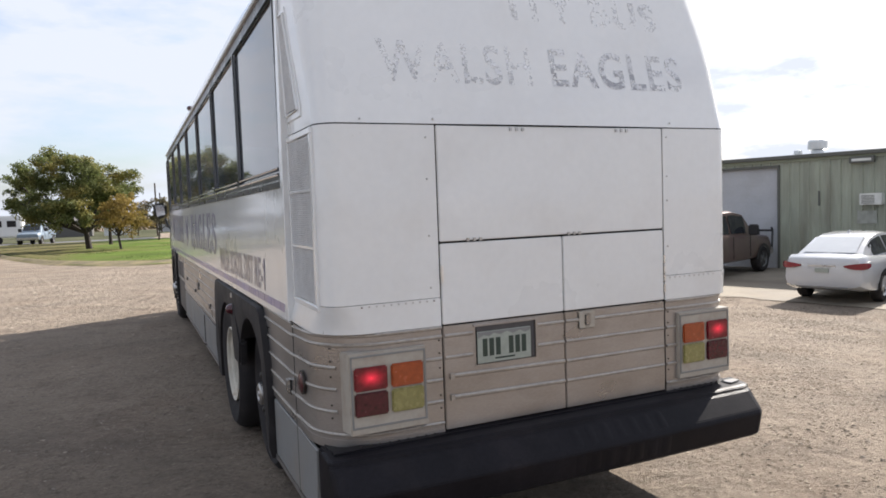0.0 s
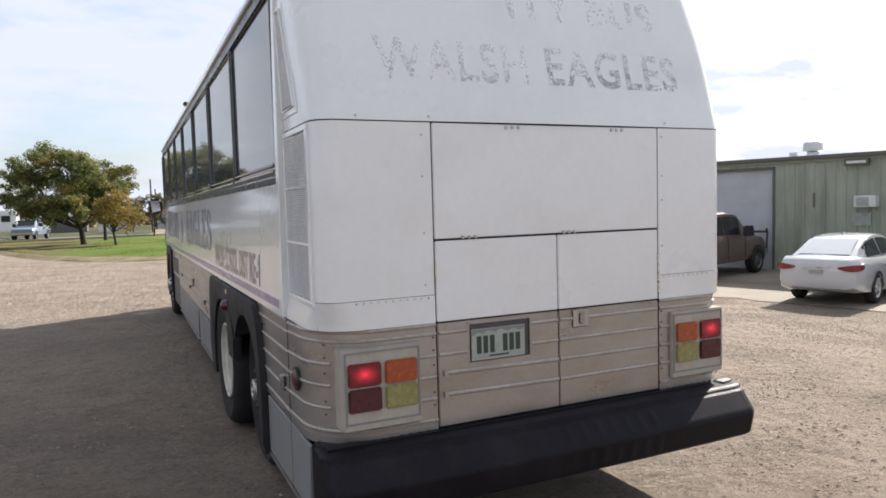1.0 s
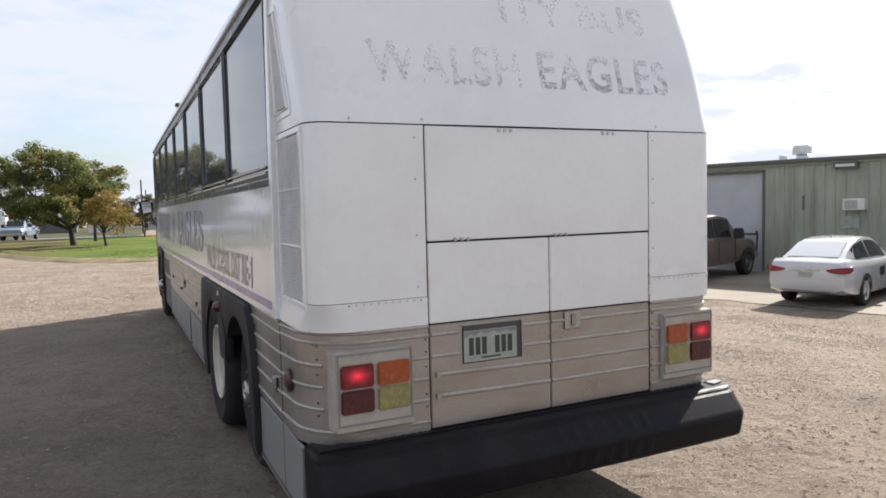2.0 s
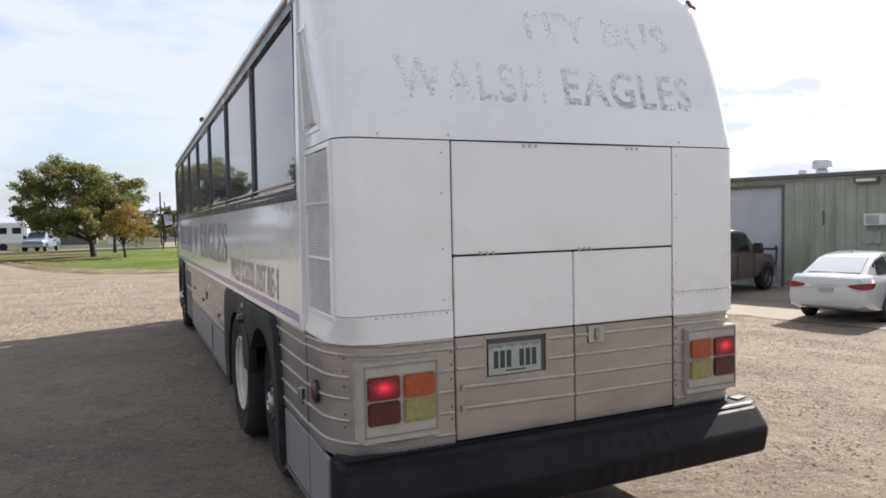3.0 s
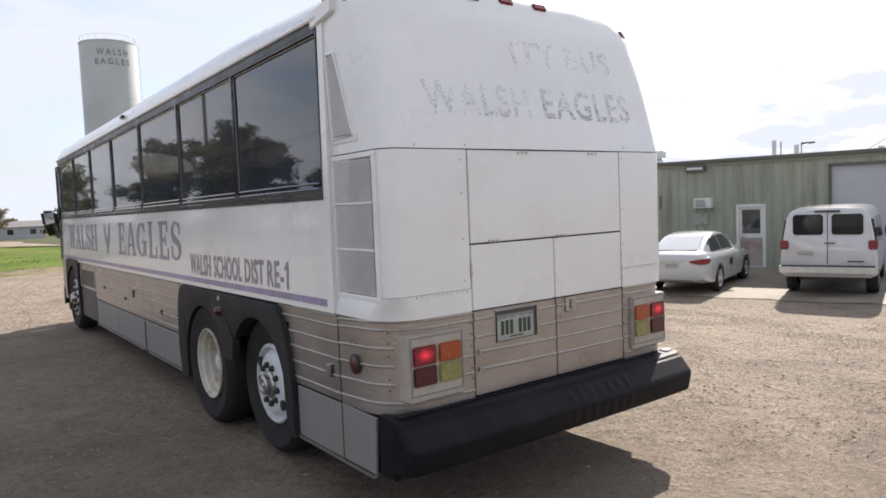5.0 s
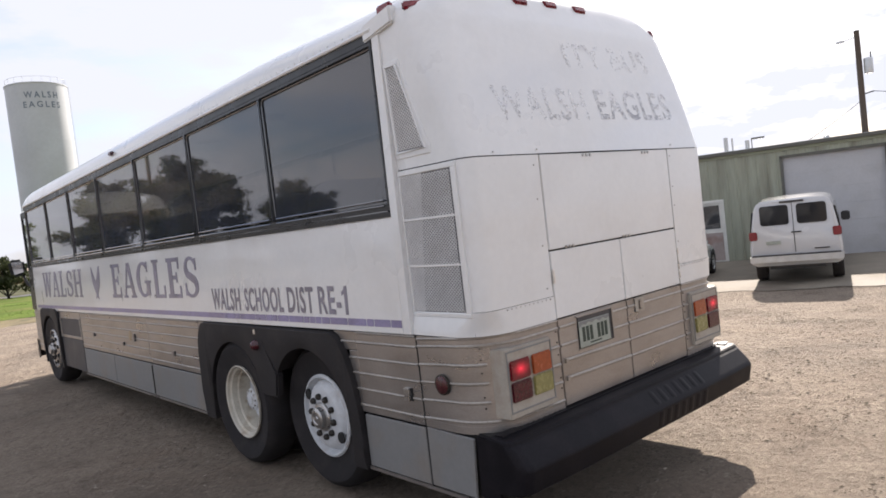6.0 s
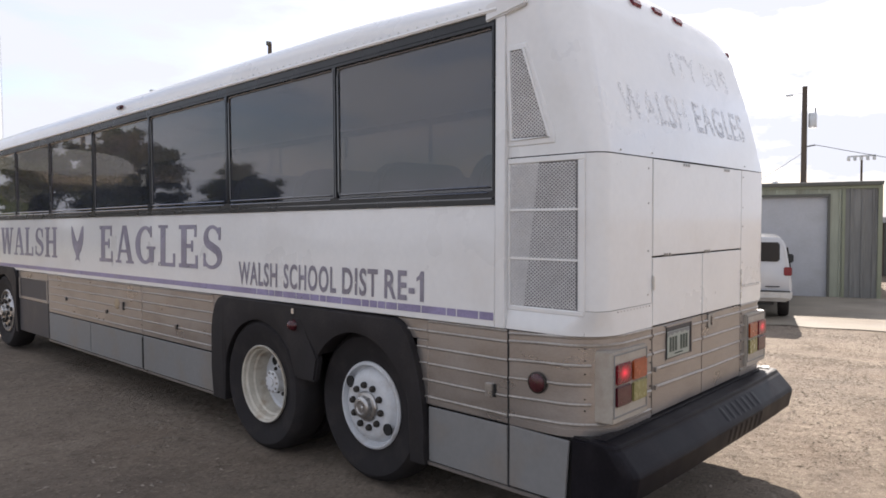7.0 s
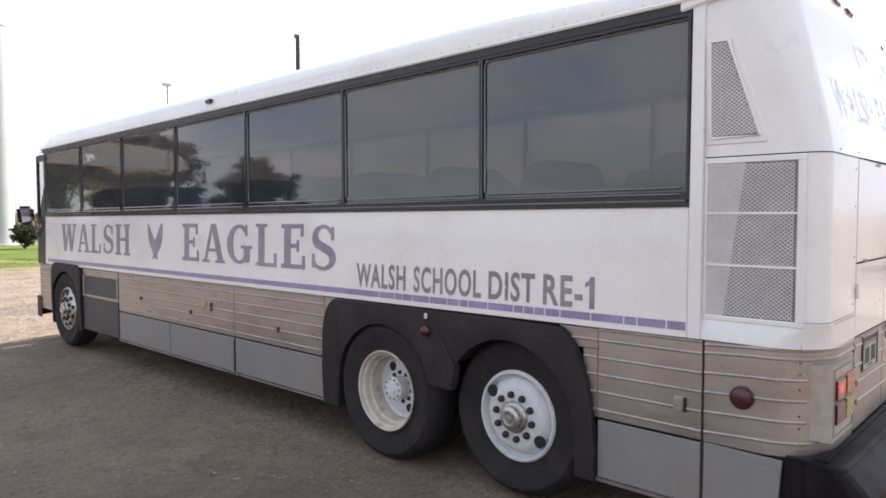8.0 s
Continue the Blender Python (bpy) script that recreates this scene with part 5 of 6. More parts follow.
# ---- the green metal workshop ----
# u runs along its front, from the first garage door's jamb; d goes inwards
SHOP = Matrix(((0.302, 0.953, 0, 17.4), (-0.953, 0.302, 0, 13.1), (0, 0, 1, -0.76), (0, 0, 0, 1)))
shop = thing("metal_workshop", "low workshop clad in ribbed pale green sheet metal", "building", "", SHOP)
SAGE = mat("sage_green_sheet_metal", (0.305, 0.322, 0.252), 0.5, vary=0.14, scale=1.6, fine=14, stain=(0.16, 0.15, 0.11), stain_amount=0.65, stain_scale=2.2, stretch=(1, 1, 0.12))
MOSS = mat("olive_trim_metal", (0.225, 0.24, 0.165), 0.5, vary=0.08, scale=1.5)
FASCIA = mat("dark_roof_edge", (0.10, 0.10, 0.085), 0.6, vary=0.1, scale=2)
DOORW = mat("pale_grey_garage_door", (0.44, 0.445, 0.46), 0.5, vary=0.05, scale=1.2, fine=15, stain=(0.34, 0.33, 0.32), stain_amount=0.4)
TRIMW = mat("off_white_door_frame", (0.62, 0.62, 0.58), 0.5, vary=0.06, scale=4)
RUST = mat("stained_door_panel", (0.34, 0.29, 0.27), 0.6, vary=0.15, scale=3, stain=(0.22, 0.11, 0.085), stain_amount=0.85, stain_scale=1.6)
GALV = mat("galvanised_metal", (0.52, 0.53, 0.53), 0.4, metal=0.7, vary=0.1, scale=5)
DGLASS = mat("dark_door_glass", (0.03, 0.032, 0.036), 0.08, vary=0.05, coat=0.5)
H = 3.6


def clad(u0, u1, z0, z1, name="wall_sheet", d=0.0, sheet_mat=None):
    """Ribbed cladding: one sheet with raised ribs every 0.3 m."""
    pts, u = [(u0, 0.0)], math.ceil(u0 / 0.30) * 0.30
    while u < u1 - 0.05:
        if u > u0 + 0.05:
            pts += [(u - 0.035, 0.0), (u - 0.018, -0.035), (u + 0.018, -0.035), (u + 0.035, 0.0), (u + 0.10, 0.0), (u + 0.11, -0.008), (u + 0.13, 0.0)]
        u += 0.30
    pts = [p for p in pts if p[0] < u1] + [(u1, 0.0)]
    bm = bmesh.new()
    loft(bm, [[(a, b + d, z) for a, b in pts] + [(u1, d + 0.08, z), (u0, d + 0.08, z)] for z in (z0, z1)])
    return part(name, bm, sheet_mat or SAGE, shop)


G1, DOOR, G2, END = (-3.6, 0.0), (3.72, 4.62), (6.42, 9.32), 10.66
for u0, u1, z0, z1 in ((-16, G1[0], 0, H), (G1[0], G1[1], 3.34, H), (G1[1], DOOR[0], 0, H), (DOOR[0], DOOR[1], 2.09, H), (DOOR[1], G2[0], 0, H), (G2[0], G2[1], 3.26, H), (G2[1], END - 0.93, 0, H)):
    clad(u0, u1, z0, z1)
clad(END - 0.93, END, 0, H, "grey_wall_sheet", 0.0, mat("weathered_grey_sheet", (0.19, 0.19, 0.18), 0.5, vary=0.2, scale=1.0, fine=12, stain=(0.31, 0.31, 0.28), stain_amount=0.8, stain_scale=2.5, stretch=(1, 1, 0.1)))
bm = bmesh.new()
box(bm, (END - 0.02, 0.09, 0), (END + 0.06, 14, H))
part("end_wall", bm, SAGE, shop)
bm = bmesh.new()
box(bm, (-16, 13.9, 0), (END - 0.02, 14, H))
part("back_wall", bm, SAGE, shop)
bm = bmesh.new()
hexa(bm, [(-16.2, -0.12, H), (END + 0.1, -0.12, H), (END + 0.1, 14.1, H + 0.3), (-16.2, 14.1, H + 0.3), (-16.2, -0.12, H + 0.05), (END + 0.1, -0.12, H + 0.05), (END + 0.1, 14.1, H + 0.35), (-16.2, 14.1, H + 0.35)])
part("roof_sheet", bm, GALV, shop)
bm = bmesh.new()
box(bm, (-16.1, -0.15, H - 0.07), (END + 0.09, -0.04, H + 0.04))
part("fascia", soft(bm, 0.01), FASCIA, shop)
bm = bmesh.new()
box(bm, (-16.1, -0.06, H - 0.17), (END + 0.08, -0.037, H - 0.075))
part("eave_trim", bm, MOSS, shop)
for a, b in ((END - 1.0, END - 0.92), (END - 0.04, END + 0.08)):
    bm = bmesh.new()
    box(bm, (a, -0.06, 0), (b, -0.01, H - 0.175))
    part("corner_trim", bm, MOSS, shop)
for u0, u1, top in ((*G1, 3.34), (*G2, 3.26)):
    door = None
    n = 6
    bm = bmesh.new()
    box(bm, (u0 + 0.06, 0.10, 0.0), (u1 - 0.06, 0.13, top - 0.06))
    door = part("garage_door", bm, DOORW, shop, "closed pale grey sectional garage door")
    for k in range(n):
        bm = bmesh.new()
        box(bm, (u0 + 0.065, 0.085, (top - 0.07) * k / n + 0.0015), (u1 - 0.065, 0.10, (top - 0.07) * (k + 1) / n - 0.0015))
        part("door_section", soft(bm, 0.002, 1), DOORW, door)
    for lo, hi in (((u0 - 0.01, -0.045, 0), (u0 + 0.06, 0.10, top)), ((u1 - 0.06, -0.045, 0), (u1 + 0.01, 0.10, top)), ((u0 - 0.01, -0.045, top - 0.06), (u1 + 0.01, 0.10, top + 0.02))):
        bm = bmesh.new()
        box(bm, lo, hi)
        part("door_trim", bm, FASCIA, shop)
# walk-in door
for lo, hi in (((DOOR[0], -0.05, 0), (DOOR[0] + 0.09, 0.09, 2.1)), ((DOOR[1] - 0.09, -0.05, 0), (DOOR[1], 0.09, 2.1)), ((DOOR[0] + 0.09, -0.05, 2.0), (DOOR[1] - 0.09, 0.09, 2.1))):
    bm = bmesh.new()
    box(bm, lo, hi)
    part("door_frame", bm, TRIMW, shop)
bm = bmesh.new()
box(bm, (DOOR[0] + 0.09, 0.0, 0.02), (DOOR[1] - 0.09, 0.05, 2.0))
wd = part("entrance_door", bm, TRIMW, shop, "white door with a dark glass upper half and a rusty panel")
bm = bmesh.new()
box(bm, (DOOR[0] + 0.17, -0.006, 1.14), (DOOR[1] - 0.17, 0.0, 1.92))
part("door_glass", bm, DGLASS, wd)
bm = bmesh.new()
box(bm, (DOOR[0] + 0.11, -0.005, 0.06), (DOOR[1] - 0.11, 0.0, 1.0))
part("kick_panel", bm, RUST, wd)
bm = bmesh.new()
tube(bm, [(DOOR[0] + 0.16, 0.0, 1.03), (DOOR[0] + 0.16, -0.06, 1.03), (DOOR[0] + 0.26, -0.06, 1.03)], 0.012, 6)
part("door_handle", bm, STEEL, wd)
# lamp, cooler and panel on the wall
bm = bmesh.new()
hexa(bm, [(2.10, -0.02, 3.27), (2.76, -0.02, 3.27), (2.76, -0.02, 3.47), (2.10, -0.02, 3.47), (2.10, -0.20, 3.27), (2.76, -0.20, 3.27), (2.76, -0.20, 3.46), (2.10, -0.20, 3.46)])
lampbox = part("wall_lamp", soft(bm, 0.012), FASCIA, shop, "dark boxy lamp under the eaves")
bm = bmesh.new()
box(bm, (2.17, -0.206, 3.325), (2.69, -0.198, 3.40))
part("lamp_glass", bm, TRIMW, lampbox)
bm = bmesh.new()
box(bm, (2.42, -0.34, 2.02), (3.0, -0.02, 2.36))
ac = part("air_conditioner", soft(bm, 0.015), TRIMW, shop, "off-white window air conditioner")
for k in range(6):
    bm = bmesh.new()
    box(bm, (2.48, -0.352, 2.07 + k * 0.043), (2.82, -0.34, 2.085 + k * 0.043))
    part("louvre", bm, FASCIA, ac)
bm = bmesh.new()
box(bm, (2.28, -0.05, 1.46), (2.80, -0.036, 1.85))
part("patch_panel", bm, mat("weathered_board", (0.33, 0.34, 0.30), 0.7, vary=0.15, scale=6, stain=(0.24, 0.23, 0.19), stain_amount=0.6, stain_scale=5), shop)
bm = bmesh.new()
box(bm, (1.18, -0.052, 2.02), (1.24, -0.036, 2.48))
part("wall_slot", bm, FASCIA, shop)


def vent(u, d, r, h, z=H):
    bm = bmesh.new()
    lathe(bm, [(r * 0.7, 0.0), (r * 0.62, h * 0.35), (r * 1.0, h * 0.42), (r * 1.03, h * 0.5), (r * 1.0, h * 0.86), (r * 0.85, h * 0.95), (0.001, h)], 24, 1)
    v = part("roof_ventilator", bm, GALV, shop, "round galvanised roof ventilator", True)
    v.rotation_euler, v.location = (0, radians(-90), 0), (u, d, z)
    bm = bmesh.new()
    box(bm, (u - r * 0.9, d - r * 0.9, z - 0.05), (u + r * 0.9, d + r * 0.9, z + 0.03))
    part("vent_curb", bm, GALV, shop)


vent(0.80, 1.0, 0.29, 0.55)
vent(0.12, 1.2, 0.13, 0.26)
vent(7.75, 0.9, 0.09, 0.17)
for u, h, r in ((4.78, 0.55, 0.07), (4.98, 0.5, 0.03), (5.44, 0.36, 0.07)):
    bm = bmesh.new()
    tube(bm, [(u, 0.6, H - 0.02), (u, 0.6, H + h)], r, 10)
    part("roof_pipe", bm, GALV, shop, smooth=True)
bm = bmesh.new()
tube(bm, [(5.58, 0.6, H - 0.02), (5.58, 0.6, H + 0.38), (5.98, 0.6, H + 0.40)], 0.025, 8)
box(bm, (5.58, 0.54, H + 0.36), (5.95, 0.66, H + 0.42))
part("roof_mast", bm, FASCIA, shop)
bm = bmesh.new()
n = 72
loft(bm, [[(p.x, p.y, land(p.x, p.y) + 0.015) for p in (SHOP @ Vector((-16 + 36 * k / n, d + (0.55 * noise.noise((k * 0.9, 3, 1)) if d < -7 else 0), 0)) for k in range(n + 1))] for d in (-7.2 , -5.5, -3.5, -1.8, -0.04)], False)
tagged(part("concrete_apron", bm, CONCRETE, None, "worn concrete apron in front of the workshop", True), kind="structure")

# low building past the workshop's end
bm = bmesh.new()
low = thing("brown_shed", "low brown shed with a pale roof edge beyond the workshop", "shed", "", SHOP @ pose(15.5, 11, 0))
box(bm, (-4.4, 0, 0), (8, 5, 2.3))
part("walls", bm, mat("brown_boards", (0.13, 0.10, 0.085), 0.8, vary=0.15, scale=2), low)
bm = bmesh.new()
box(bm, (-4.6, -0.8, 2.3), (8.2, 5.2, 2.55))
part("roof", bm, DOORW, low)
for k in range(3):
    bm = bmesh.new()
    box(bm, (-3.4 + 3 * k, -0.75, 0), (-3.3 + 3 * k, -0.65, 2.3))
    part("post", bm, FASCIA, low)

# ---- vehicles ----
CARW = mat("glossy_white_car_paint", (0.47, 0.475, 0.485), 0.22, vary=0.02, scale=1, coat=1.0)
CARGLASS = mat("car_glass", (0.016, 0.018, 0.022), 0.06, vary=0.02, coat=0.2, spec=0.35)
# pale base colour paints the sun's glare onto the sedan's rear window
GLARE_GLASS = mat("painted_glare_car_glass", (0.48, 0.49, 0.50), 0.05, vary=0.02, coat=1.0)
TAIL = mat("car_tail_lens", (0.17, 0.008, 0.020), 0.12, vary=0.05, coat=0.5)
BLACKP = mat("black_plastic", (0.025, 0.025, 0.026), 0.5, vary=0.1)
BROWN = mat("brown_gold_pickup_paint", (0.135, 0.088, 0.080), 0.35, metal=0.4, vary=0.08, scale=2, stain=(0.22, 0.17, 0.12), stain_amount=0.4, coat=0.5)
BLUEP = mat("blue_pickup_paint", (0.17, 0.215, 0.27), 0.35, vary=0.06, coat=0.6)


BLACKRIM = mat("dusty_grey_rim", (0.13, 0.13, 0.13), 0.45, metal=0.6, vary=0.1)


def heading(x, y, dx, dy):
    a = math.atan2(dy, dx)
    return Matrix.Translation((x, y, land(x, y) + 0.02)) @ Matrix.Rotation(a, 4, "Z")


def body_loft(bm, stations):
    """Sections along the car: (s, half width, low, waist, top, half width at top)."""
    rings = []
    for s, w, zl, zw, zt, wt in stations:
        half = [(w * 0.80, zl), (w * 0.95, zl + 0.05), (w, zl + (zw - zl) * 0.5), (w * 0.985, zw), ((w + wt) / 2 * 1.0, zt - (zt - zw) * 0.25), (wt, zt), (wt * 0.5, zt + 0.012)]
        rings.append([(s, -y, z) for y, z in half] + [(s, y, z) for y, z in half[::-1]])
    return loft(bm, rings)


def car_wheel(parent, s, side, y, r=0.335, w=0.22, rim=GALV):
    bm = lathe(bmesh.new(), [(r * 0.62, 0.0), (r * 0.72, 0.012), (r * 0.93, 0.004), (r, -0.04), (r, -w + 0.04), (r * 0.93, -w), (r * 0.6, -w)], 32, 1)
    t = part("tyre", bm, TYRE, parent, smooth=True)
    t.location, t.rotation_euler = (s, side * y, r), (0, 0, radians(90 * side))
    bm = lathe(bmesh.new(), [(r * 0.64, 0.004), (r * 0.6, -0.01), (r * 0.55, -0.04), (r * 0.2, -0.02), (r * 0.15, 0.0), (0.001, 0.002)], 28, 1)
    part("rim", bm, rim, t, smooth=True)
    for k in range(5):
        a = 2 * math.pi * k / 5
        bm = bmesh.new()
        hexa(bm, [(x, rr_ * math.cos(a + da), rr_ * math.sin(a + da)) for x in (-0.036, -0.02) for rr_, da in ((r * 0.28, 0.35), (r * 0.54, 0.25), (r * 0.54, 0.75), (r * 0.28, 0.65))])
        part("rim_gap", bm, BLACKP, t)
    return t


def cabin_patch(bm, st, s0, s1, v0, v1, n=6, proud=0.006, side=0):
    """Glass on a cabin given by sections (s, base half, base z, roof half, roof z)."""
    def at(s):
        for a, b in zip(st, st[1:]):
            if s <= b[0]:
                k = (s - a[0]) / (b[0] - a[0])
                return [p + (q - p) * k for p, q in zip(a, b)]
        return st[-1]
    rows = []
    for k in range(n + 1):
        s, wb, zb, wr, zr = at(s0 + (s1 - s0) * k / n)
        if side:
            rows.append([(s, side * (wb + (wr - wb) * v + proud), zb + (zr - zb) * v) for v in (v0, v1)])
        else:
            rows.append([(s - (proud if s < 0.6 else -proud), wr * v, zr + proud) for v in steps(v0, v1, 4)])
    return loft(bm, rows, False)


def sedan(m):
    car = thing("sedan", "parked white four-door sedan with red tail lamps", "car", "parked vehicles", m)
    part("body", body_loft(bmesh.new(), [(-1.16, 0.70, 0.46, 0.72, 0.93, 0.62), (-1.13, 0.82, 0.39, 0.75, 1.0, 0.70), (-1.0, 0.89, 0.33, 0.80, 1.06, 0.74), (-0.7, 0.92, 0.27, 0.84, 1.06, 0.76), (0, 0.925, 0.2, 0.86, 1.0, 0.82), (1, 0.925, 0.2, 0.85, 0.97, 0.84), (2.2, 0.92, 0.2, 0.83, 0.96, 0.80), (2.9, 0.91, 0.2, 0.80, 0.90, 0.72), (3.5, 0.86, 0.22, 0.70, 0.80, 0.62), (3.82, 0.74, 0.28, 0.60, 0.68, 0.5), (3.9, 0.6, 0.35, 0.52, 0.6, 0.4)]), CARW, car, smooth=True)
    st = [(-0.85, 0.72, 1.02, 0.68, 1.05), (-0.45, 0.78, 1.0, 0.62, 1.22), (0.0, 0.80, 0.98, 0.58, 1.40), (0.45, 0.81, 0.97, 0.57, 1.475), (0.9, 0.81, 0.96, 0.57, 1.49), (1.3, 0.81, 0.96, 0.58, 1.46), (1.75, 0.80, 0.95, 0.62, 1.28), (2.3, 0.77, 0.94, 0.70, 0.99)]
    bm = bmesh.new()
    loft(bm, [[(s, -wb, zb - 0.05), (s, -wb, zb), (s, -wr - 0.02, zr - 0.03), (s, -wr * 0.8, zr), (s, 0, zr + 0.012), (s, wr * 0.8, zr), (s, wr + 0.02, zr - 0.03), (s, wb, zb), (s, wb, zb - 0.05)] for s, wb, zb, wr, zr in st])
    part("cabin", bm, CARW, car, smooth=True)
    part("rear_window", cabin_patch(bmesh.new(), st, -0.74, 0.12, -0.86, 0.86, 6, 0.012), GLARE_GLASS, car)
    part("windscreen", cabin_patch(bmesh.new(), st, 1.42, 2.2, -0.86, 0.86, 6, 0.012), CARGLASS, car)
    for side in (-1, 1):
        for s0, s1 in ((-0.28, 0.58), (0.66, 1.75)):
            part("side_window", cabin_patch(bmesh.new(), st, s0, s1, 0.14, 0.84, 6, 0.012, side), CARGLASS, car)
        bm = bmesh.new()
        loft(bm, [[(s, side * y, z0), (s, side * y, z1), (s + dx, side * (y - 0.05), z1), (s + dx, side * (y - 0.05), z0)] for s, y, z0, z1, dx in ((-1.188, 0.47, 0.832, 0.862, 0.06), (-1.194, 0.57, 0.800, 0.885, 0.08), (-1.188, 0.70, 0.782, 0.905, 0.10), (-1.146, 0.82, 0.778, 0.918, 0.10), (-1.04, 0.912, 0.795, 0.918, 0.08), (-0.93, 0.938, 0.835, 0.905, 0.05))])
        part("tail_lamp", soft(bm, 0.006), TAIL, car, "wrap-round red tail lamp", True)
        bm = bmesh.new()
        box(bm, (1.55, min(side * 0.88, side * 1.04), 0.96), (1.72, max(side * 0.88, side * 1.04), 1.09))
        part("mirror", soft(bm, 0.03), CARW, car, smooth=True)
        for s in (0.0, 2.84):
            car_wheel(car, s, side, 0.915)
        for s in (0.35, 1.25):
            bm = bmesh.new()
            box(bm, (s, min(side * 0.925, side * 0.95), 0.84), (s + 0.18, max(side * 0.925, side * 0.95), 0.865))
            part("door_handle", soft(bm, 0.006), CARW, car)
        for s0 in (0.0, 2.84):
            bm = bmesh.new()
            loft(bm, [[(s0 + r * math.cos(math.pi * k / 14), side * 0.928, 0.335 + r * math.sin(math.pi * k / 14)) for r in (0.30, 0.385)] for k in range(15)], False)
            part("wheel_gap", bm, BLACKP, car)
    bm = bmesh.new()
    box(bm, (-1.185, -0.30, 0.835), (-1.15, 0.30, 0.86))
    part("chrome_bar", soft(bm, 0.005), STEEL, car)
    bm = bmesh.new()
    box(bm, (-1.178, -0.15, 0.70), (-1.15, 0.15, 0.80))
    part("number_plate", soft(bm, 0.005), PLATE, car)
    bm = bmesh.new()
    box(bm, (-1.15, -0.55, 0.36), (-1.04, 0.55, 0.42))
    part("lower_valance", soft(bm, 0.02), GREY, car)
    bm = bmesh.new()
    hexa(bm, [(0.44, -0.03, 1.48), (0.62, -0.03, 1.48), (0.62, 0.03, 1.48), (0.44, 0.03, 1.48), (0.44, -0.008, 1.54), (0.50, -0.008, 1.54), (0.50, 0.008, 1.54), (0.44, 0.008, 1.54)])
    part("roof_fin", bm, CARW, car)
    bm = bmesh.new()
    box(bm, (0.95, -0.936, 0.60), (1.25, -0.928, 0.80))
    part("door_badge", bm, BLACKP, car, "dark square badge on the front door")
    return car


sedan(heading(12.72, 7.60, 0.955, 0.298) @ Matrix.Diagonal((1.0, 0.94, 1.0, 1.0)))


def van(m):
    v = thing("passenger_van", "parked white passenger van with twin rear doors", "van", "parked vehicles", m)
    def ring(s, w, zl, zr, k=1.0):
        half = [(w * 0.86, zl), (w * 0.98, zl + 0.06), (w, 0.85), (w * 0.97, 1.15), (w * 0.86 * k, 1.80), (w * 0.80 * k, zr - 0.07), (w * 0.70 * k, zr), (w * 0.3, zr + 0.02)]
        return [(s, -y, z) for y, z in half] + [(s, y, z) for y, z in half[::-1]]
    bm = bmesh.new()
    loft(bm, [ring(-1.10, 0.94, 0.52, 1.985, 0.99), (ring(-1.06, 0.985, 0.46, 2.02)), ring(0, 1.0, 0.42, 2.05), ring(1.5, 1.0, 0.42, 2.05), ring(2.6, 1.0, 0.42, 2.03), ring(3.1, 0.99, 0.42, 2.0, 0.98)])
    part("body", bm, CARW, v, smooth=True)
    bm = bmesh.new()
    loft(bm, [[(s, y, z) for y, z in ((-w, 0.42), (-w, 1.1), (-w * 0.9, zt), (w * 0.9, zt), (w, 1.1), (w, 0.42))] for s, w, zt in ((3.05, 0.97, 1.9), (3.6, 0.95, 1.28), (4.15, 0.9, 1.12), (4.25, 0.82, 1.0))])
    part("bonnet", soft(bm, 0.03), CARW, v, smooth=True)
    for side in (-1, 1):
        a, b = sorted((side * 0.035, side * 0.66))
        corners = ((b - 0.07, 1.89 - 0.07, 0), (a + 0.07, 1.89 - 0.07, 90), (a + 0.07, 1.42 + 0.07, 180), (b - 0.07, 1.42 + 0.07, 270))
        rounded = [(cy + 0.07 * math.cos(radians(q + 22.5 * k)), cz + 0.07 * math.sin(radians(q + 22.5 * k))) for cy, cz, q in corners for k in range(5)]
        bm2 = bmesh.new()
        prism(bm2, rounded, lambda u, v, d: (d, u, v), -1.112, -1.05)
        w = part("rear_window", bm2, CARGLASS, v, "dark rear door window")
        w.location = (-0.004, side * 0.05, 0.02)
        bm = bmesh.new()
        a, b = sorted((side * 0.80, side * 0.985))
        box(bm, (-1.125, a, 1.10), (-0.98, b, 1.31))
        part("tail_lamp", soft(bm, 0.02), TAIL, v, "red tail lamp", True)
        for s0, s1 in ((-0.98, 0.35), (0.45, 1.55), (1.65, 2.7)):
            bm = bmesh.new()
            hexa(bm, [(s, side * (y + 0.012), z) for s in (s0, s1) for y, z in ((0.965, 1.22), (0.885, 1.78), (0.84, 1.78), (0.90, 1.22))])
            part("side_glass", bm, CARGLASS, v)
        bm = bmesh.new()
        box(bm, (2.75, min(side * 1.0, side * 1.22), 1.2), (2.85, max(side * 1.0, side * 1.22), 1.45))
        part("mirror", soft(bm, 0.03), BLACKP, v)
        for s in (0.0, 3.25):
            car_wheel(v, s, side, 0.96, 0.36, 0.24, WHEELW)
    bm = bmesh.new()
    box(bm, (-1.114, -0.006, 0.78), (-1.10, 0.006, 1.95))
    part("door_gap", bm, BLACKP, v)
    bm = bmesh.new()
    box(bm, (-1.26, -0.99, 0.56), (-1.05, 0.99, 0.73))
    bp = part("rear_bumper", soft(bm, 0.02), GALV, v, "dull bright rear step bumper", True)
    bm = bmesh.new()
    box(bm, (-1.265, -0.94, 0.715), (-1.12, 0.94, 0.738))
    part("bumper_pad", bm, BLACKP, bp)
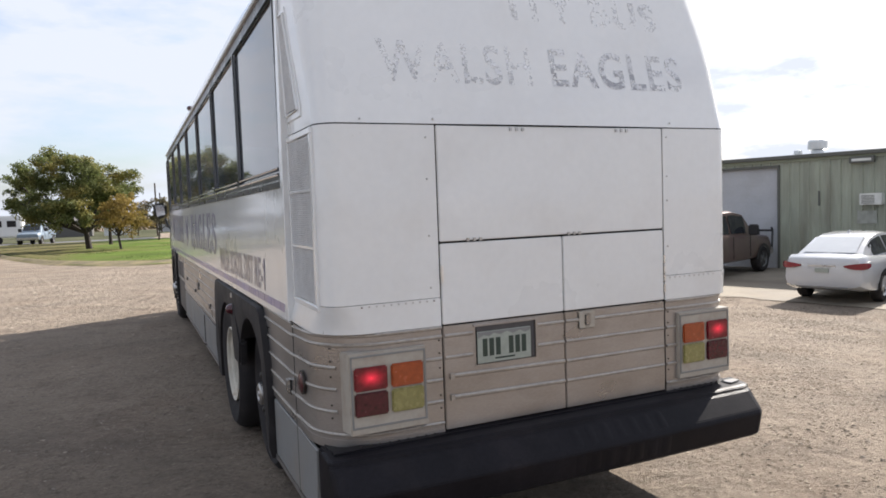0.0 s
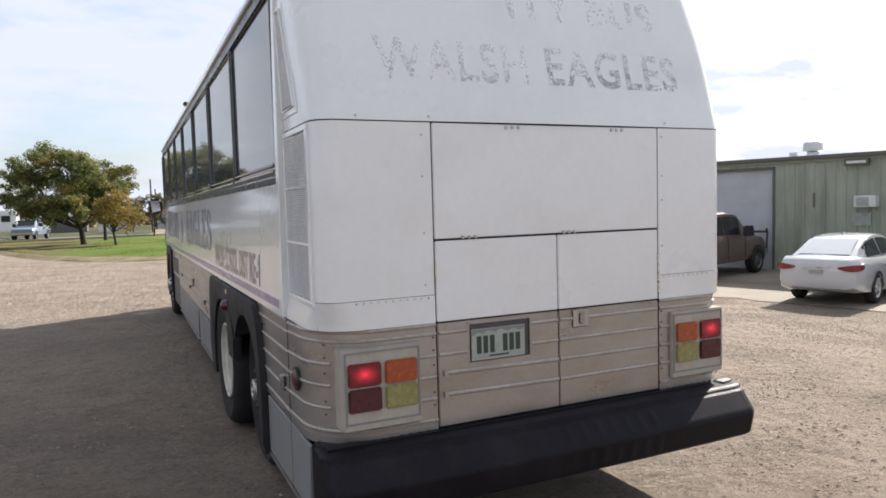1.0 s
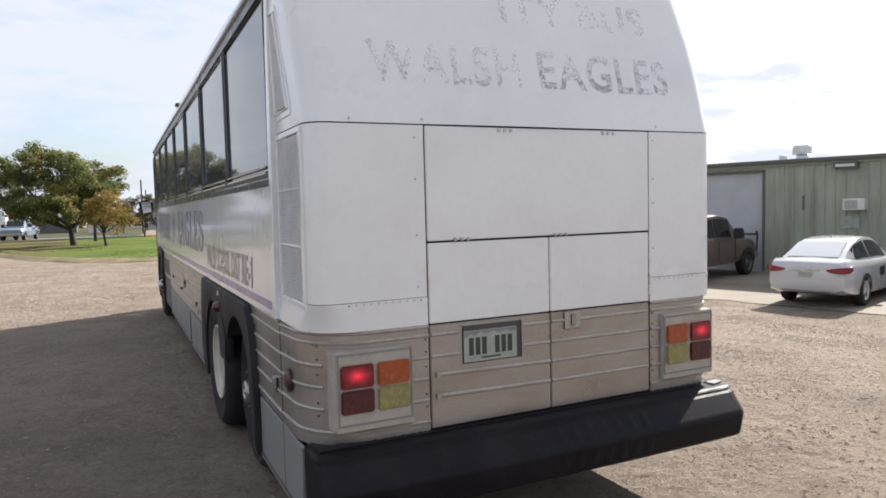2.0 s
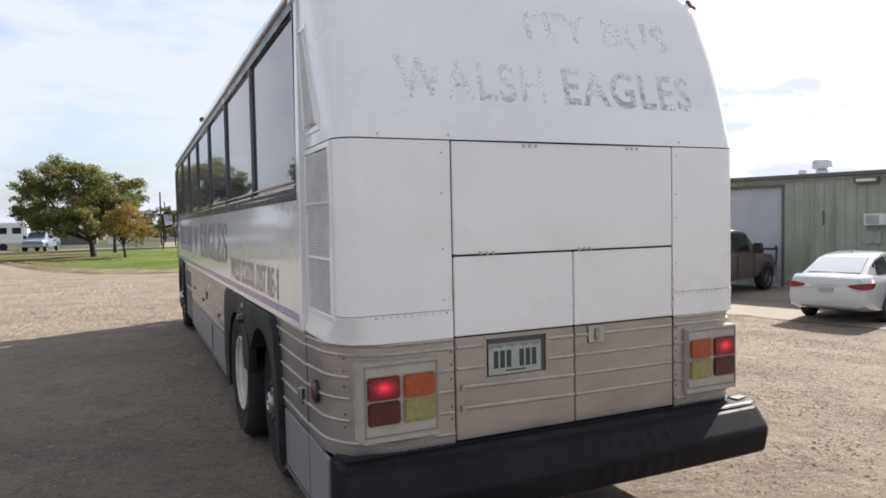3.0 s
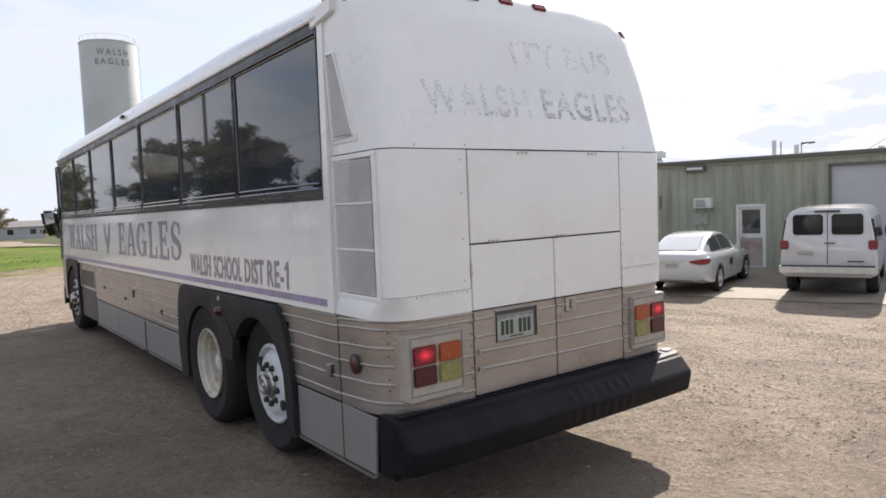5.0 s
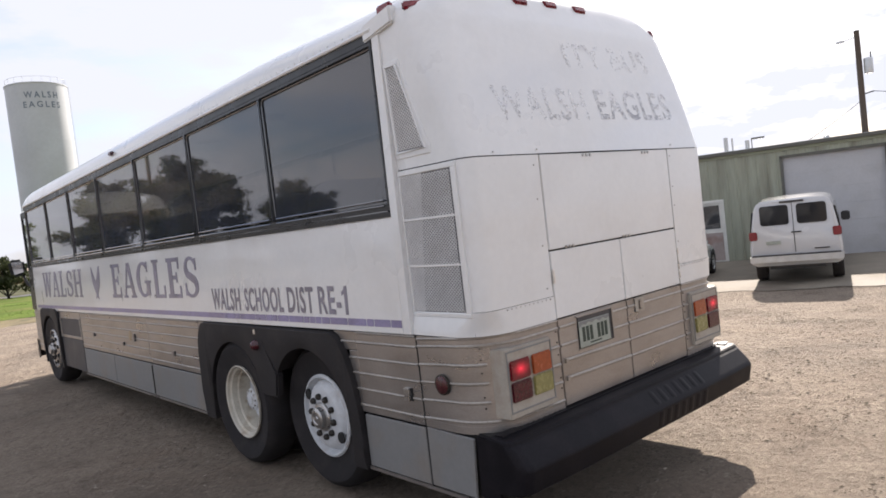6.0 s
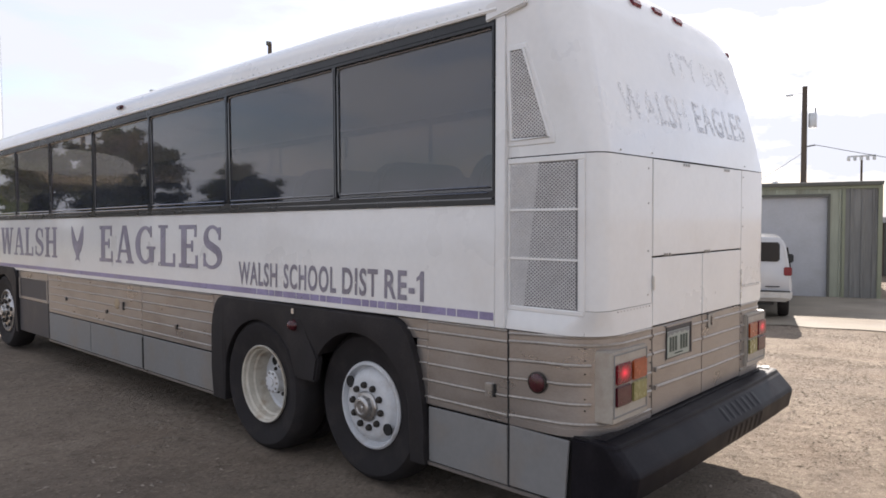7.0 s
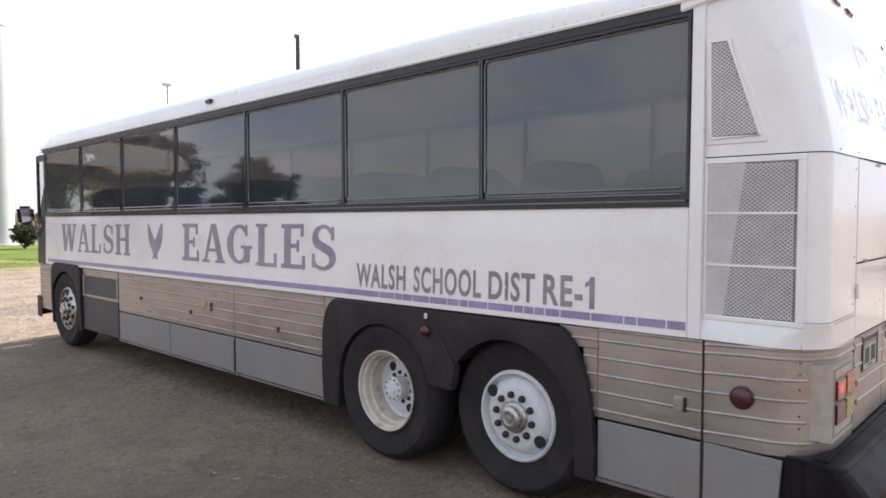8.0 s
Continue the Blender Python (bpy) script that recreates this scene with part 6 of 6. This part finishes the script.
    for y0, y1, z0, z1, name, mm in ((-0.26, 0.26, 1.955, 2.0, "roof_lamp", BLACKP), (-0.16, 0.06, 1.235, 1.262, "door_handle", BLACKP), (0.30, 0.62, 0.98, 1.06, "plate_bars", PLATE), (-0.72, -0.40, 0.82, 0.845, "badge_bar", BLACKP)):
        bm = bmesh.new()
        box(bm, (-1.128, y0, z0), (-1.085, y1, z1))
        part(name, soft(bm, 0.005), mm, v)
    bm = bmesh.new()
    box(bm, (-0.9, -0.6, 0.36), (3.6, 0.6, 0.5))
    part("underbody", bm, BLACKP, v)
    return v


van(heading(14.45, 4.72, 0.945, 0.327))


def pickup(m, paint, label, barred=True):
    p = thing("pickup_truck", label, "pickup", "parked vehicles", m)
    bm = body_loft(bmesh.new(), [(-1.2, 0.9, 0.5, 0.95, 1.30, 0.9), (0, 0.98, 0.45, 0.95, 1.30, 0.93), (1.2, 0.98, 0.42, 0.95, 1.25, 0.93), (2.4, 0.98, 0.42, 0.95, 1.20, 0.9), (3.3, 0.97, 0.42, 0.95, 1.18, 0.84), (4.2, 0.95, 0.45, 0.9, 1.10, 0.8), (4.35, 0.88, 0.5, 0.85, 1.0, 0.7)])
    part("body", bm, paint, p, smooth=True)
    st = [(0.9, 0.86, 1.24, 0.72, 1.80), (1.2, 0.88, 1.22, 0.72, 1.92), (2.0, 0.9, 1.2, 0.72, 1.95), (2.6, 0.9, 1.19, 0.74, 1.86), (3.3, 0.88, 1.17, 0.8, 1.24)]
    bm = bmesh.new()
    loft(bm, [[(s, -wb, zb - 0.05), (s, -wb, zb), (s, -wr, zr - 0.04), (s, -wr * 0.8, zr), (s, wr * 0.8, zr), (s, wr, zr - 0.04), (s, wb, zb), (s, wb, zb - 0.05)] for s, wb, zb, wr, zr in st])
    part("cab", bm, paint, p, smooth=True)
    part("windscreen", cabin_patch(bmesh.new(), st, 2.68, 3.2, -0.88, 0.88, 5, 0.012), CARGLASS, p)
    for side in (-1, 1):
        for s0, s1 in ((1.0, 1.55), (1.65, 2.6)):
            part("side_window", cabin_patch(bmesh.new(), st, s0, s1, 0.1, 0.84, 5, 0.012, side), CARGLASS, p)
        for s in (0.0, 3.6):
            car_wheel(p, s, side, 0.985, 0.40, 0.26, BLACKRIM)
        bm = bmesh.new()
        box(bm, (2.6, min(side * 0.95, side * 1.24), 1.20), (2.72, max(side * 0.95, side * 1.24), 1.52))
        part("mirror", soft(bm, 0.03), BLACKP, p)
        for s0 in (0.0, 3.6):
            bm = bmesh.new()
            loft(bm, [[(s0 + r * math.cos(math.pi * k / 14), side * 0.986, 0.42 + r * math.sin(math.pi * k / 14)) for r in (0.38, 0.47)] for k in range(15)], False)
            part("wheel_gap", bm, BLACKP, p)
    bm = bmesh.new()
    box(bm, (4.33, -0.92, 0.5), (4.48, 0.92, 0.72))
    part("front_bumper", soft(bm, 0.03), STEEL, p)
    if barred:
        bm = bmesh.new()
        for y in (-0.85, -0.4, 0.4, 0.85):
            tube(bm, [(4.5, y, 0.6), (4.58, y, 1.24), (4.50, y, 1.34)], 0.035, 8)
        tube(bm, [(4.58, -0.85, 1.24), (4.58, 0.85, 1.24)], 0.035, 8)
        tube(bm, [(4.54, -0.55, 0.9), (4.54, 0.55, 0.9)], 0.03, 8)
        part("push_bar", bm, BLACKP, p, smooth=True)
    for s0, s1, side in ((1.6, 1.61, -1), (2.7, 2.71, -1), (1.6, 1.61, 1), (2.7, 2.71, 1)):
        bm = bmesh.new()
        box(bm, (s0, min(side * 0.97, side * 0.986), 0.55), (s1, max(side * 0.97, side * 0.986), 1.2))
        part("door_gap", bm, BLACKP, p)
    return p


front_wheel_at = Vector((16.2, 12.7, 0))
pickup(heading(front_wheel_at.x - 3.6 * 0.955 - 0.985 * 0.298, front_wheel_at.y - 3.6 * 0.298 + 0.985 * 0.955, 0.955, 0.298), BROWN, "dusty brown pickup with a black push bar")
pickup(heading(-9.3, 74.0, -0.17, -0.985), BLUEP, "pale blue pickup parked beyond the park", False)

# ---- trees ----
BARK = mat("dark_brown_bark", (0.040, 0.032, 0.026), 0.9, vary=0.2, scale=3, fine=20, bump=0.02)


def leaf_material(name, col, turn, amount):
    """Leaves let some of the sun through; whole sprays of them turn colour together."""
    m = mat(name, col, 0.7, vary=0.18, scale=0.9, fine=7, stain=turn, stain_amount=amount, stain_scale=0.55, island=0.35, spec=0.25)
    n, l = m.node_tree.nodes, m.node_tree.links
    tr, mx = n.new("ShaderNodeBsdfTranslucent"), n.new("ShaderNodeMixShader")
    l.new(n["Principled BSDF"].inputs["Base Color"].links[0].from_socket, tr.inputs["Color"])
    mx.inputs["Fac"].default_value = 0.42
    l.new(n["Principled BSDF"].outputs[0], mx.inputs[1])
    l.new(tr.outputs[0], mx.inputs[2])
    l.new(mx.outputs[0], n["Material Output"].inputs["Surface"])
    return m


LEAF_GREEN = leaf_material("turning_green_leaves", (0.125, 0.145, 0.050), (0.36, 0.275, 0.075), 0.85)
LEAF_GOLD = leaf_material("golden_leaves", (0.25, 0.18, 0.05), (0.15, 0.17, 0.05), 0.9)
LEAF_OLIVE = leaf_material("dull_olive_leaves", (0.15, 0.13, 0.075), (0.24, 0.15, 0.09), 0.8)
LEAF_DARK = leaf_material("dark_green_leaves", (0.045, 0.055, 0.025), (0.10, 0.09, 0.03), 0.6)


def tree(name, label, height, spread, base, seed, leaf, count, size, m, group="park trees", trunk_r=0.2, lean=0.0, lobes=(), open_air=1.0):
    """Trunk, limbs to each lobe of the crown, and in each lobe sprays of small leaves with gaps of sky between.
    lobes: (across, height, radius) of the crown's main masses; left empty, they are drawn by chance."""
    rr = random.Random(seed)
    t = thing(name, label, "tree", group, m)
    half, tall = spread / 2, height - base
    masses = [(Vector((x, rr.uniform(-0.55, 0.55) * half, z)), r) for x, z, r in lobes]
    while len(masses) < 11:
        a, v = rr.random() * 2 * math.pi, rr.random()
        r = spread * rr.uniform(0.13, 0.2)
        out = max(half * (0.45 + 0.55 * math.sin(math.pi * min(0.3 + 0.62 * v, 1.0))) - r, 0.0) * (0.4 + 0.6 * rr.random())
        p = Vector((lean + out * math.cos(a), out * math.sin(a), base + r * 0.6 + (tall - 1.5 * r) * v))
        if all((p - q).length > 0.75 * r for q, _ in masses):
            masses.append((p, r))
    bm = bmesh.new()
    fork = Vector((rr.uniform(-0.12, 0.12), 0, base * 0.8))
    tube(bm, [(0, 0, -0.2), (0, 0, 0.12), fork * 0.6, fork], [trunk_r * 1.45, trunk_r * 1.1, trunk_r * 0.92, trunk_r * 0.85], 10)
    sprays = []
    for c, r in masses:
        mid = fork.lerp(c, 0.5) + Vector((rr.uniform(-0.2, 0.2), rr.uniform(-0.2, 0.2), -0.06 * (c - fork).length))
        tube(bm, [fork - Vector((0, 0, 0.1)), mid, c], [trunk_r * 0.52, trunk_r * 0.36, trunk_r * 0.16], 7)
        for _ in range(11):
            d = Vector((rr.gauss(0, 1), rr.gauss(0, 1), rr.gauss(0, 1))).normalized() * r * (0.35 + 0.75 * rr.random())
            d.z *= 0.8
            p = c + d
            tube(bm, [c, c + d * 0.5 + Vector((0, 0, 0.06 * r)), p], [trunk_r * 0.14, trunk_r * 0.09, trunk_r * 0.035], 4)
            sprays.append((p, d.normalized(), r * rr.uniform(0.24, 0.50)))
    part("trunk", bm, BARK, t, smooth=True)
    verts, faces = [], []
    for p, way, g in rr.choices(sprays, [g**2 for _, _, g in sprays], k=count):
        d = Vector((rr.gauss(0, 1), rr.gauss(0, 1), rr.gauss(0, 1))).normalized() * (1.25 * open_air * rr.random() ** 0.55)
        d.z *= 0.62
        # a spray trails outwards and hangs a little at its tip
        k = rr.uniform(-0.5, 1.1)
        c = p + d * g + way * (g * k) - Vector((0, 0, 0.22 * g * k * k))
        f = (d.normalized() * 0.7 + Vector((rr.uniform(-1, 1), rr.uniform(-1, 1), rr.uniform(-0.5, 1.0)))).normalized()
        u = f.orthogonal().normalized()
        u.rotate(Matrix.Rotation(rr.random() * 6.28, 3, f))
        s = size * rr.uniform(0.55, 1.3)
        v = f.cross(u) * s * 0.62
        u *= s
        k = len(verts)
        verts += [c - u, c + v, c + u * 1.1, c - v]
        faces.append((k, k + 1, k + 2, k + 3))
    me = bpy.data.meshes.new("crown")
    me.from_pydata([tuple(v) for v in verts], [], faces)
    me.materials.append(leaf)
    cr = new("crown", me)
    cr.parent = t
    return t


def at_land(x, y, turn=0.0, k=1.0):
    return Matrix.Translation((x, y, land(x, y))) @ Matrix.Rotation(turn, 4, "Z") @ Matrix.Scale(k, 4)


BROAD = ((-2.0, 5.5, 1.15), (-3.0, 4.6, 1.1), (-3.7, 4.2, 0.85), (-3.4, 3.0, 1.1), (-2.0, 3.2, 1.45), (-0.5, 4.2, 1.5), (0.4, 5.2, 1.1), (1.6, 4.9, 1.1), (-0.9, 5.3, 0.9), (2.6, 4.1, 0.85), (-0.3, 2.7, 1.15), (1.4, 3.5, 1.15), (-1.5, 2.45, 0.95), (0.9, 2.3, 0.85), (-3.9, 3.1, 0.7))
tree("park_tree", "broad park tree with green leaves turning yellow", 6.9, 8.9, 1.5, 11, LEAF_GREEN, 43000, 0.074, at_land(-4.2, 48.2), trunk_r=0.19, lobes=BROAD)
tree("park_tree", "smaller park tree behind the broad one, yellowing", 5.0, 3.8, 1.7, 15, LEAF_GREEN, 9000, 0.078, at_land(-3.05, 56.0), trunk_r=0.13, lean=-0.5)
tree("young_tree", "young park tree with golden autumn leaves", 3.75, 3.6, 1.2, 21, LEAF_GOLD, 8000, 0.062, at_land(-2.28, 44.0), trunk_r=0.075)
olive = tree("far_tree", "distant thin-leaved tree in dull autumn colours", 4.0, 3.3, 1.2, 31, LEAF_OLIVE, 3600, 0.075, at_land(0.65, 63.0), trunk_r=0.07)
copy_thing(olive, at_land(2.45, 76.0, 2.0, 1.02))
copy_thing(olive, at_land(-0.6, 90.0, 0.7, 1.1))
# the row along the yard's open side, which the coach's windows mirror
dark = tree("yard_tree", "dark leafy tree on the yard's open side", 7.9, 8.6, 1.7, 41, LEAF_DARK, 24000, 0.115, at_land(-15.9, 40.5, 0.5), "yard trees", 0.22)
for x, y, a, k in ((-14.2, 49.5, 0.9, 0.98), (-21.0, 35.5, 1.9, 0.72), (-20.5, 52, 2.6, 1.0)):
    copy_thing(dark, at_land(x, y, a, k))
bush = tree("bush", "dark green bush at the far side of the lawn", 2.3, 2.9, 0.3, 51, LEAF_DARK, 5000, 0.075, at_land(13.3, 61.5), "lawn bushes", 0.06)
copy_thing(bush, at_land(7.3, 66.5, 1.3, 1.7))

# far woods, one dark uneven belt
rr = random.Random(5)
verts, faces = [], []
for _ in range(15000):
    a = radians(rr.uniform(-70, 66))
    r = 150 + 14 * rr.random()
    x, y = r * math.sin(a), r * math.cos(a)
    top = 2.6 + 2.4 * max(noise.noise((a * 14, 0, 2)), -0.5) + 1.2 * noise.noise((a * 60, 1, 2))
    z = land(x, y) + rr.random() ** 0.8 * max(top, 0.8)
    s, t = rr.uniform(0.3, 0.7), rr.random() * 3.14
    k = len(verts)
    verts += [(x - s * math.cos(t), y - s * math.sin(t), z - s * 0.5), (x + s * math.cos(t), y + s * math.sin(t), z - s * 0.4), (x + s * 0.3, y, z + s * 0.7), (x - s * 0.5, y, z + s * 0.5)]
    faces.append((k, k + 1, k + 2, k + 3))
me = bpy.data.meshes.new("far_woods")
me.from_pydata(verts, [], faces)
me.materials.append(LEAF_OLIVE)
tagged(new("far_woods", me), "dark belt of distant trees", "woods", kind="stuff")

# ---- water tower ----
TANKM = mat("pale_grey_tank_paint", (0.44, 0.46, 0.48), 0.5, vary=0.05, scale=0.4, fine=4, stain=(0.34, 0.34, 0.34), stain_amount=0.4, stain_scale=0.25)
TANK = (13.08, 73.2)
TZ, TR = land(*TANK), 2.66
tower = thing("water_tower", "tall pale grey cylindrical water tower with dark lettering", "water tower", "", Matrix.Translation((*TANK, TZ)))
bm = lathe(bmesh.new(), [(TR + 0.25, -0.3), (TR + 0.25, 0.15), (TR, 0.16)] + [(TR, z) for z in (4, 8, 12, 16)] + [(TR, 19.78), (TR + 0.04, 19.80), (TR + 0.04, 19.90), (TR * 0.97, 19.94), (TR * 0.6, 20.10), (0.01, 20.18)], 64, 1)
shell = part("tank_shell", bm, TANKM, tower, smooth=True)
shell.rotation_euler = (0, radians(-90), 0)
for z in (4.8, 9.6, 14.4):
    bm = lathe(bmesh.new(), [(TR, z - 0.02), (TR + 0.012, z - 0.015), (TR + 0.012, z + 0.015), (TR, z + 0.02)], 64, 1)
    part("weld_band", bm, TANKM, tower).rotation_euler = (0, radians(-90), 0)
bm = bmesh.new()
for k in range(20):
    a = 2 * math.pi * k / 20
    x, y = TR * 0.96 * math.cos(a), TR * 0.96 * math.sin(a)
    tube(bm, [(x, y, 19.88), (x, y, 20.45)], 0.014, 5)
ring = [(TR * 0.96 * math.cos(2 * math.pi * k / 40), TR * 0.96 * math.sin(2 * math.pi * k / 40), 20.45) for k in range(41)]
tube(bm, ring, 0.014, 5)
part("top_rail", bm, GALV, tower)
bm = bmesh.new()
for s in (-0.2, 0.2):
    tube(bm, [(TR + 0.15, s, 1.0), (TR + 0.15, s, 20.1)], 0.02, 5)
for k in range(46):
    tube(bm, [(TR + 0.15, -0.2, 1.2 + k * 0.4), (TR + 0.15, 0.2, 1.2 + k * 0.4)], 0.012, 4)
part("ladder", bm, GALV, tower)
TEXTM = mat("dark_tank_lettering", (0.14, 0.17, 0.21), 0.6, vary=0.1, scale=3)
FACE = math.atan2(-(TANK[1] + 3), -(TANK[0] + 3)) + radians(7)


def on_tank(z, width):
    def place(u, v, d):
        a = FACE + (u - width / 2) / TR
        return ((TR + 0.015) * math.cos(a), (TR + 0.015) * math.sin(a), z + v)
    return place


sans_word("tank_lettering", "WALSH", on_tank(18.4, 2.9), 2.9, 0.60, TEXTM, "dark lettering on the tank", 0.02, 1.5, tower)
sans_word("tank_lettering", "EAGLES", on_tank(17.5, 3.2), 3.2, 0.58, TEXTM, "dark lettering on the tank", 0.02, 1.45, tower)

# ---- poles ----
WOODP = mat("weathered_pole_wood", (0.075, 0.058, 0.045), 0.9, vary=0.2, scale=2, fine=20, stretch=(1, 1, 0.2))


def pole(x, y, top, r, label):
    z = land(x, y)
    p = thing("utility_pole", label, "pole", "poles", Matrix.Translation((x, y, z)))
    bm = bmesh.new()
    tube(bm, [(0, 0, -0.3), (0, 0, (top - z) * 0.5), (0.0, 0, top - z)], [r * 1.15, r, r * 0.85], 12)
    part("post", bm, WOODP, p, smooth=True)
    return p, top - z


p, h = pole(28.7, 7.35, 7.45, 0.125, "dark wooden utility pole with a transformer can")
bm = bmesh.new()
lathe(bm, [(0.001, 0.0), (0.16, 0.01), (0.17, 0.05), (0.17, 0.58), (0.15, 0.63), (0.001, 0.65)], 20, 1)
can = part("transformer", bm, GALV, p, "grey transformer can", True)
can.rotation_euler, can.location = (0, radians(-90), 0), (0.10, -0.30, h - 1.80)
bm = bmesh.new()
tube(bm, [(0, 0.0, h - 0.25), (-0.05, 0.55, h - 0.32)], 0.02, 6)
box(bm, (-0.12, 0.48, h - 0.36), (0.02, 0.75, h - 0.28))
part("lamp_arm", bm, GALV, p)
bm = bmesh.new()
tube(bm, [(0.0, -0.1, h - 2.6), (0.0, -0.45, h - 2.55)], 0.03, 6)
part("insulator", bm, BLACKP, p)
bm = bmesh.new()
tube(bm, [(0.05, -0.42, h - 1.25), (0.05, -0.42, h - 0.95)], 0.025, 6)
part("insulator", bm, BLACKP, p)


def wire(name, a, b, sag, r=0.012):
    a, b = Vector(a), Vector(b)
    pts = [a.lerp(b, k / 16) - Vector((0, 0, sag * 4 * (k / 16) * (1 - k / 16))) for k in range(17)]
    bm = bmesh.new()
    tube(bm, pts, r, 5)
    return tagged(part(name, bm, BLACKP), "thin dark overhead wire hanging from the pole", "wire", "wires")


wire("overhead_wire", (28.7, 6.9, 4.9), (34, -14, 1.2), 0.5, 0.014)
wire("overhead_wire", (28.7, 7.4, 4.6), (26.6, 9.2, 3.0), 0.05, 0.012)
p, h = pole(9.8, 19.5, 8.0, 0.085, "thin dark pole beyond the coach")
bm = bmesh.new()
box(bm, (-0.12, -0.05, h - 0.08), (0.04, 0.05, h + 0.05))
part("pole_cap", bm, FASCIA, p)
p, h = pole(21.2, 53.0, 12.1, 0.05, "slender lamp pole seen over the coach")
bm = bmesh.new()
box(bm, (-0.4, -0.1, h - 0.1), (0.3, 0.1, h + 0.12))
part("floodlight", soft(bm, 0.03), GALV, p)
p, h = pole(59.5, 11.6, 6.7, 0.09, "sports ground light mast with a row of lamps")
bm = bmesh.new()
box(bm, (-0.06, -1.0, h - 0.06), (0.06, 1.0, h + 0.06))
part("crossarm", bm, GALV, p)
for k in range(5):
    bm = bmesh.new()
    box(bm, (-0.2, -0.98 + k * 0.45, h - 0.35), (0.15, -0.78 + k * 0.45, h - 0.05))
    part("floodlight", soft(bm, 0.03), GALV, p)
pole(1.5, 87.0, 5.55, 0.10, "distant wooden pole beyond the park")
pole(2.9, 108.0, 5.0, 0.10, "distant wooden pole beyond the park")
pole(-16.6, 48.9, 10.6, 0.16, "tall dark pole behind the yard trees")

# ---- far houses ----
SIDING = mat("white_siding", (0.66, 0.66, 0.65), 0.6, vary=0.06, scale=0.6)
SHINGLE = mat("grey_roof_shingle", (0.16, 0.15, 0.15), 0.85, vary=0.15, scale=1)


def house(x, y, w, d, h, rise, label, wallm=None):
    o = thing("far_house", label, "house", "far houses", at_land(x, y))
    bm = bmesh.new()
    box(bm, (-w / 2, 0, -0.3), (w / 2, d, h))
    part("wall", bm, wallm or SIDING, o)
    bm = bmesh.new()
    loft(bm, [[(u, -0.3, h), (u, d / 2, h + rise), (u, d + 0.3, h)] for u in (-w / 2 - 0.3, w / 2 + 0.3)])
    part("roof", bm, SHINGLE, o)
    for k in range(max(int(w / 2.5), 1)):
        bm = bmesh.new()
        u = -w / 2 + (k + 0.5) * w / max(int(w / 2.5), 1)
        box(bm, (u - 0.4, -0.03, h * 0.4), (u + 0.4, 0.01, h * 0.8))
        part("window", bm, CARGLASS, o)


house(-9.5, 106, 6.5, 6, 2.2, 1.2, "low dark house with a grey roof", mat("grey_siding", (0.10, 0.095, 0.09), 0.6, vary=0.06, scale=0.6))
house(-2.9, 104, 3.6, 3, 1.15, 0.2, "low white shed beyond the street")
house(7.5, 120, 9.0, 5, 1.9, 0.9, "low grey house at the edge of the park", mat("pale_block", (0.38, 0.38, 0.39), 0.7, vary=0.06, scale=0.6))
trailer = thing("white_trailer", "white travel trailer parked beyond the park", "trailer", "", at_land(-13.1, 80.0, 0, 1.15))
bm = bmesh.new()
box(bm, (-3.2, 0, 0.55), (1.3, 2.2, 2.5))
part("body", soft(bm, 0.12), SIDING, trailer, smooth=True)
for u in (-2.2, -0.6, 0.5):
    bm = bmesh.new()
    box(bm, (u - 0.35, -0.02, 1.5), (u + 0.35, 0.01, 2.05))
    part("window", bm, CARGLASS, trailer)
for u in (-1.4, -0.6):
    bm = bmesh.new()
    lathe(bm, [(0.001, 0.0), (0.33, 0.0), (0.33, -0.2)], 20, 1)
    w = part("wheel", bm, TYRE, trailer)
    w.rotation_euler, w.location = (0, 0, radians(-90)), (u, 0.1, 0.33)
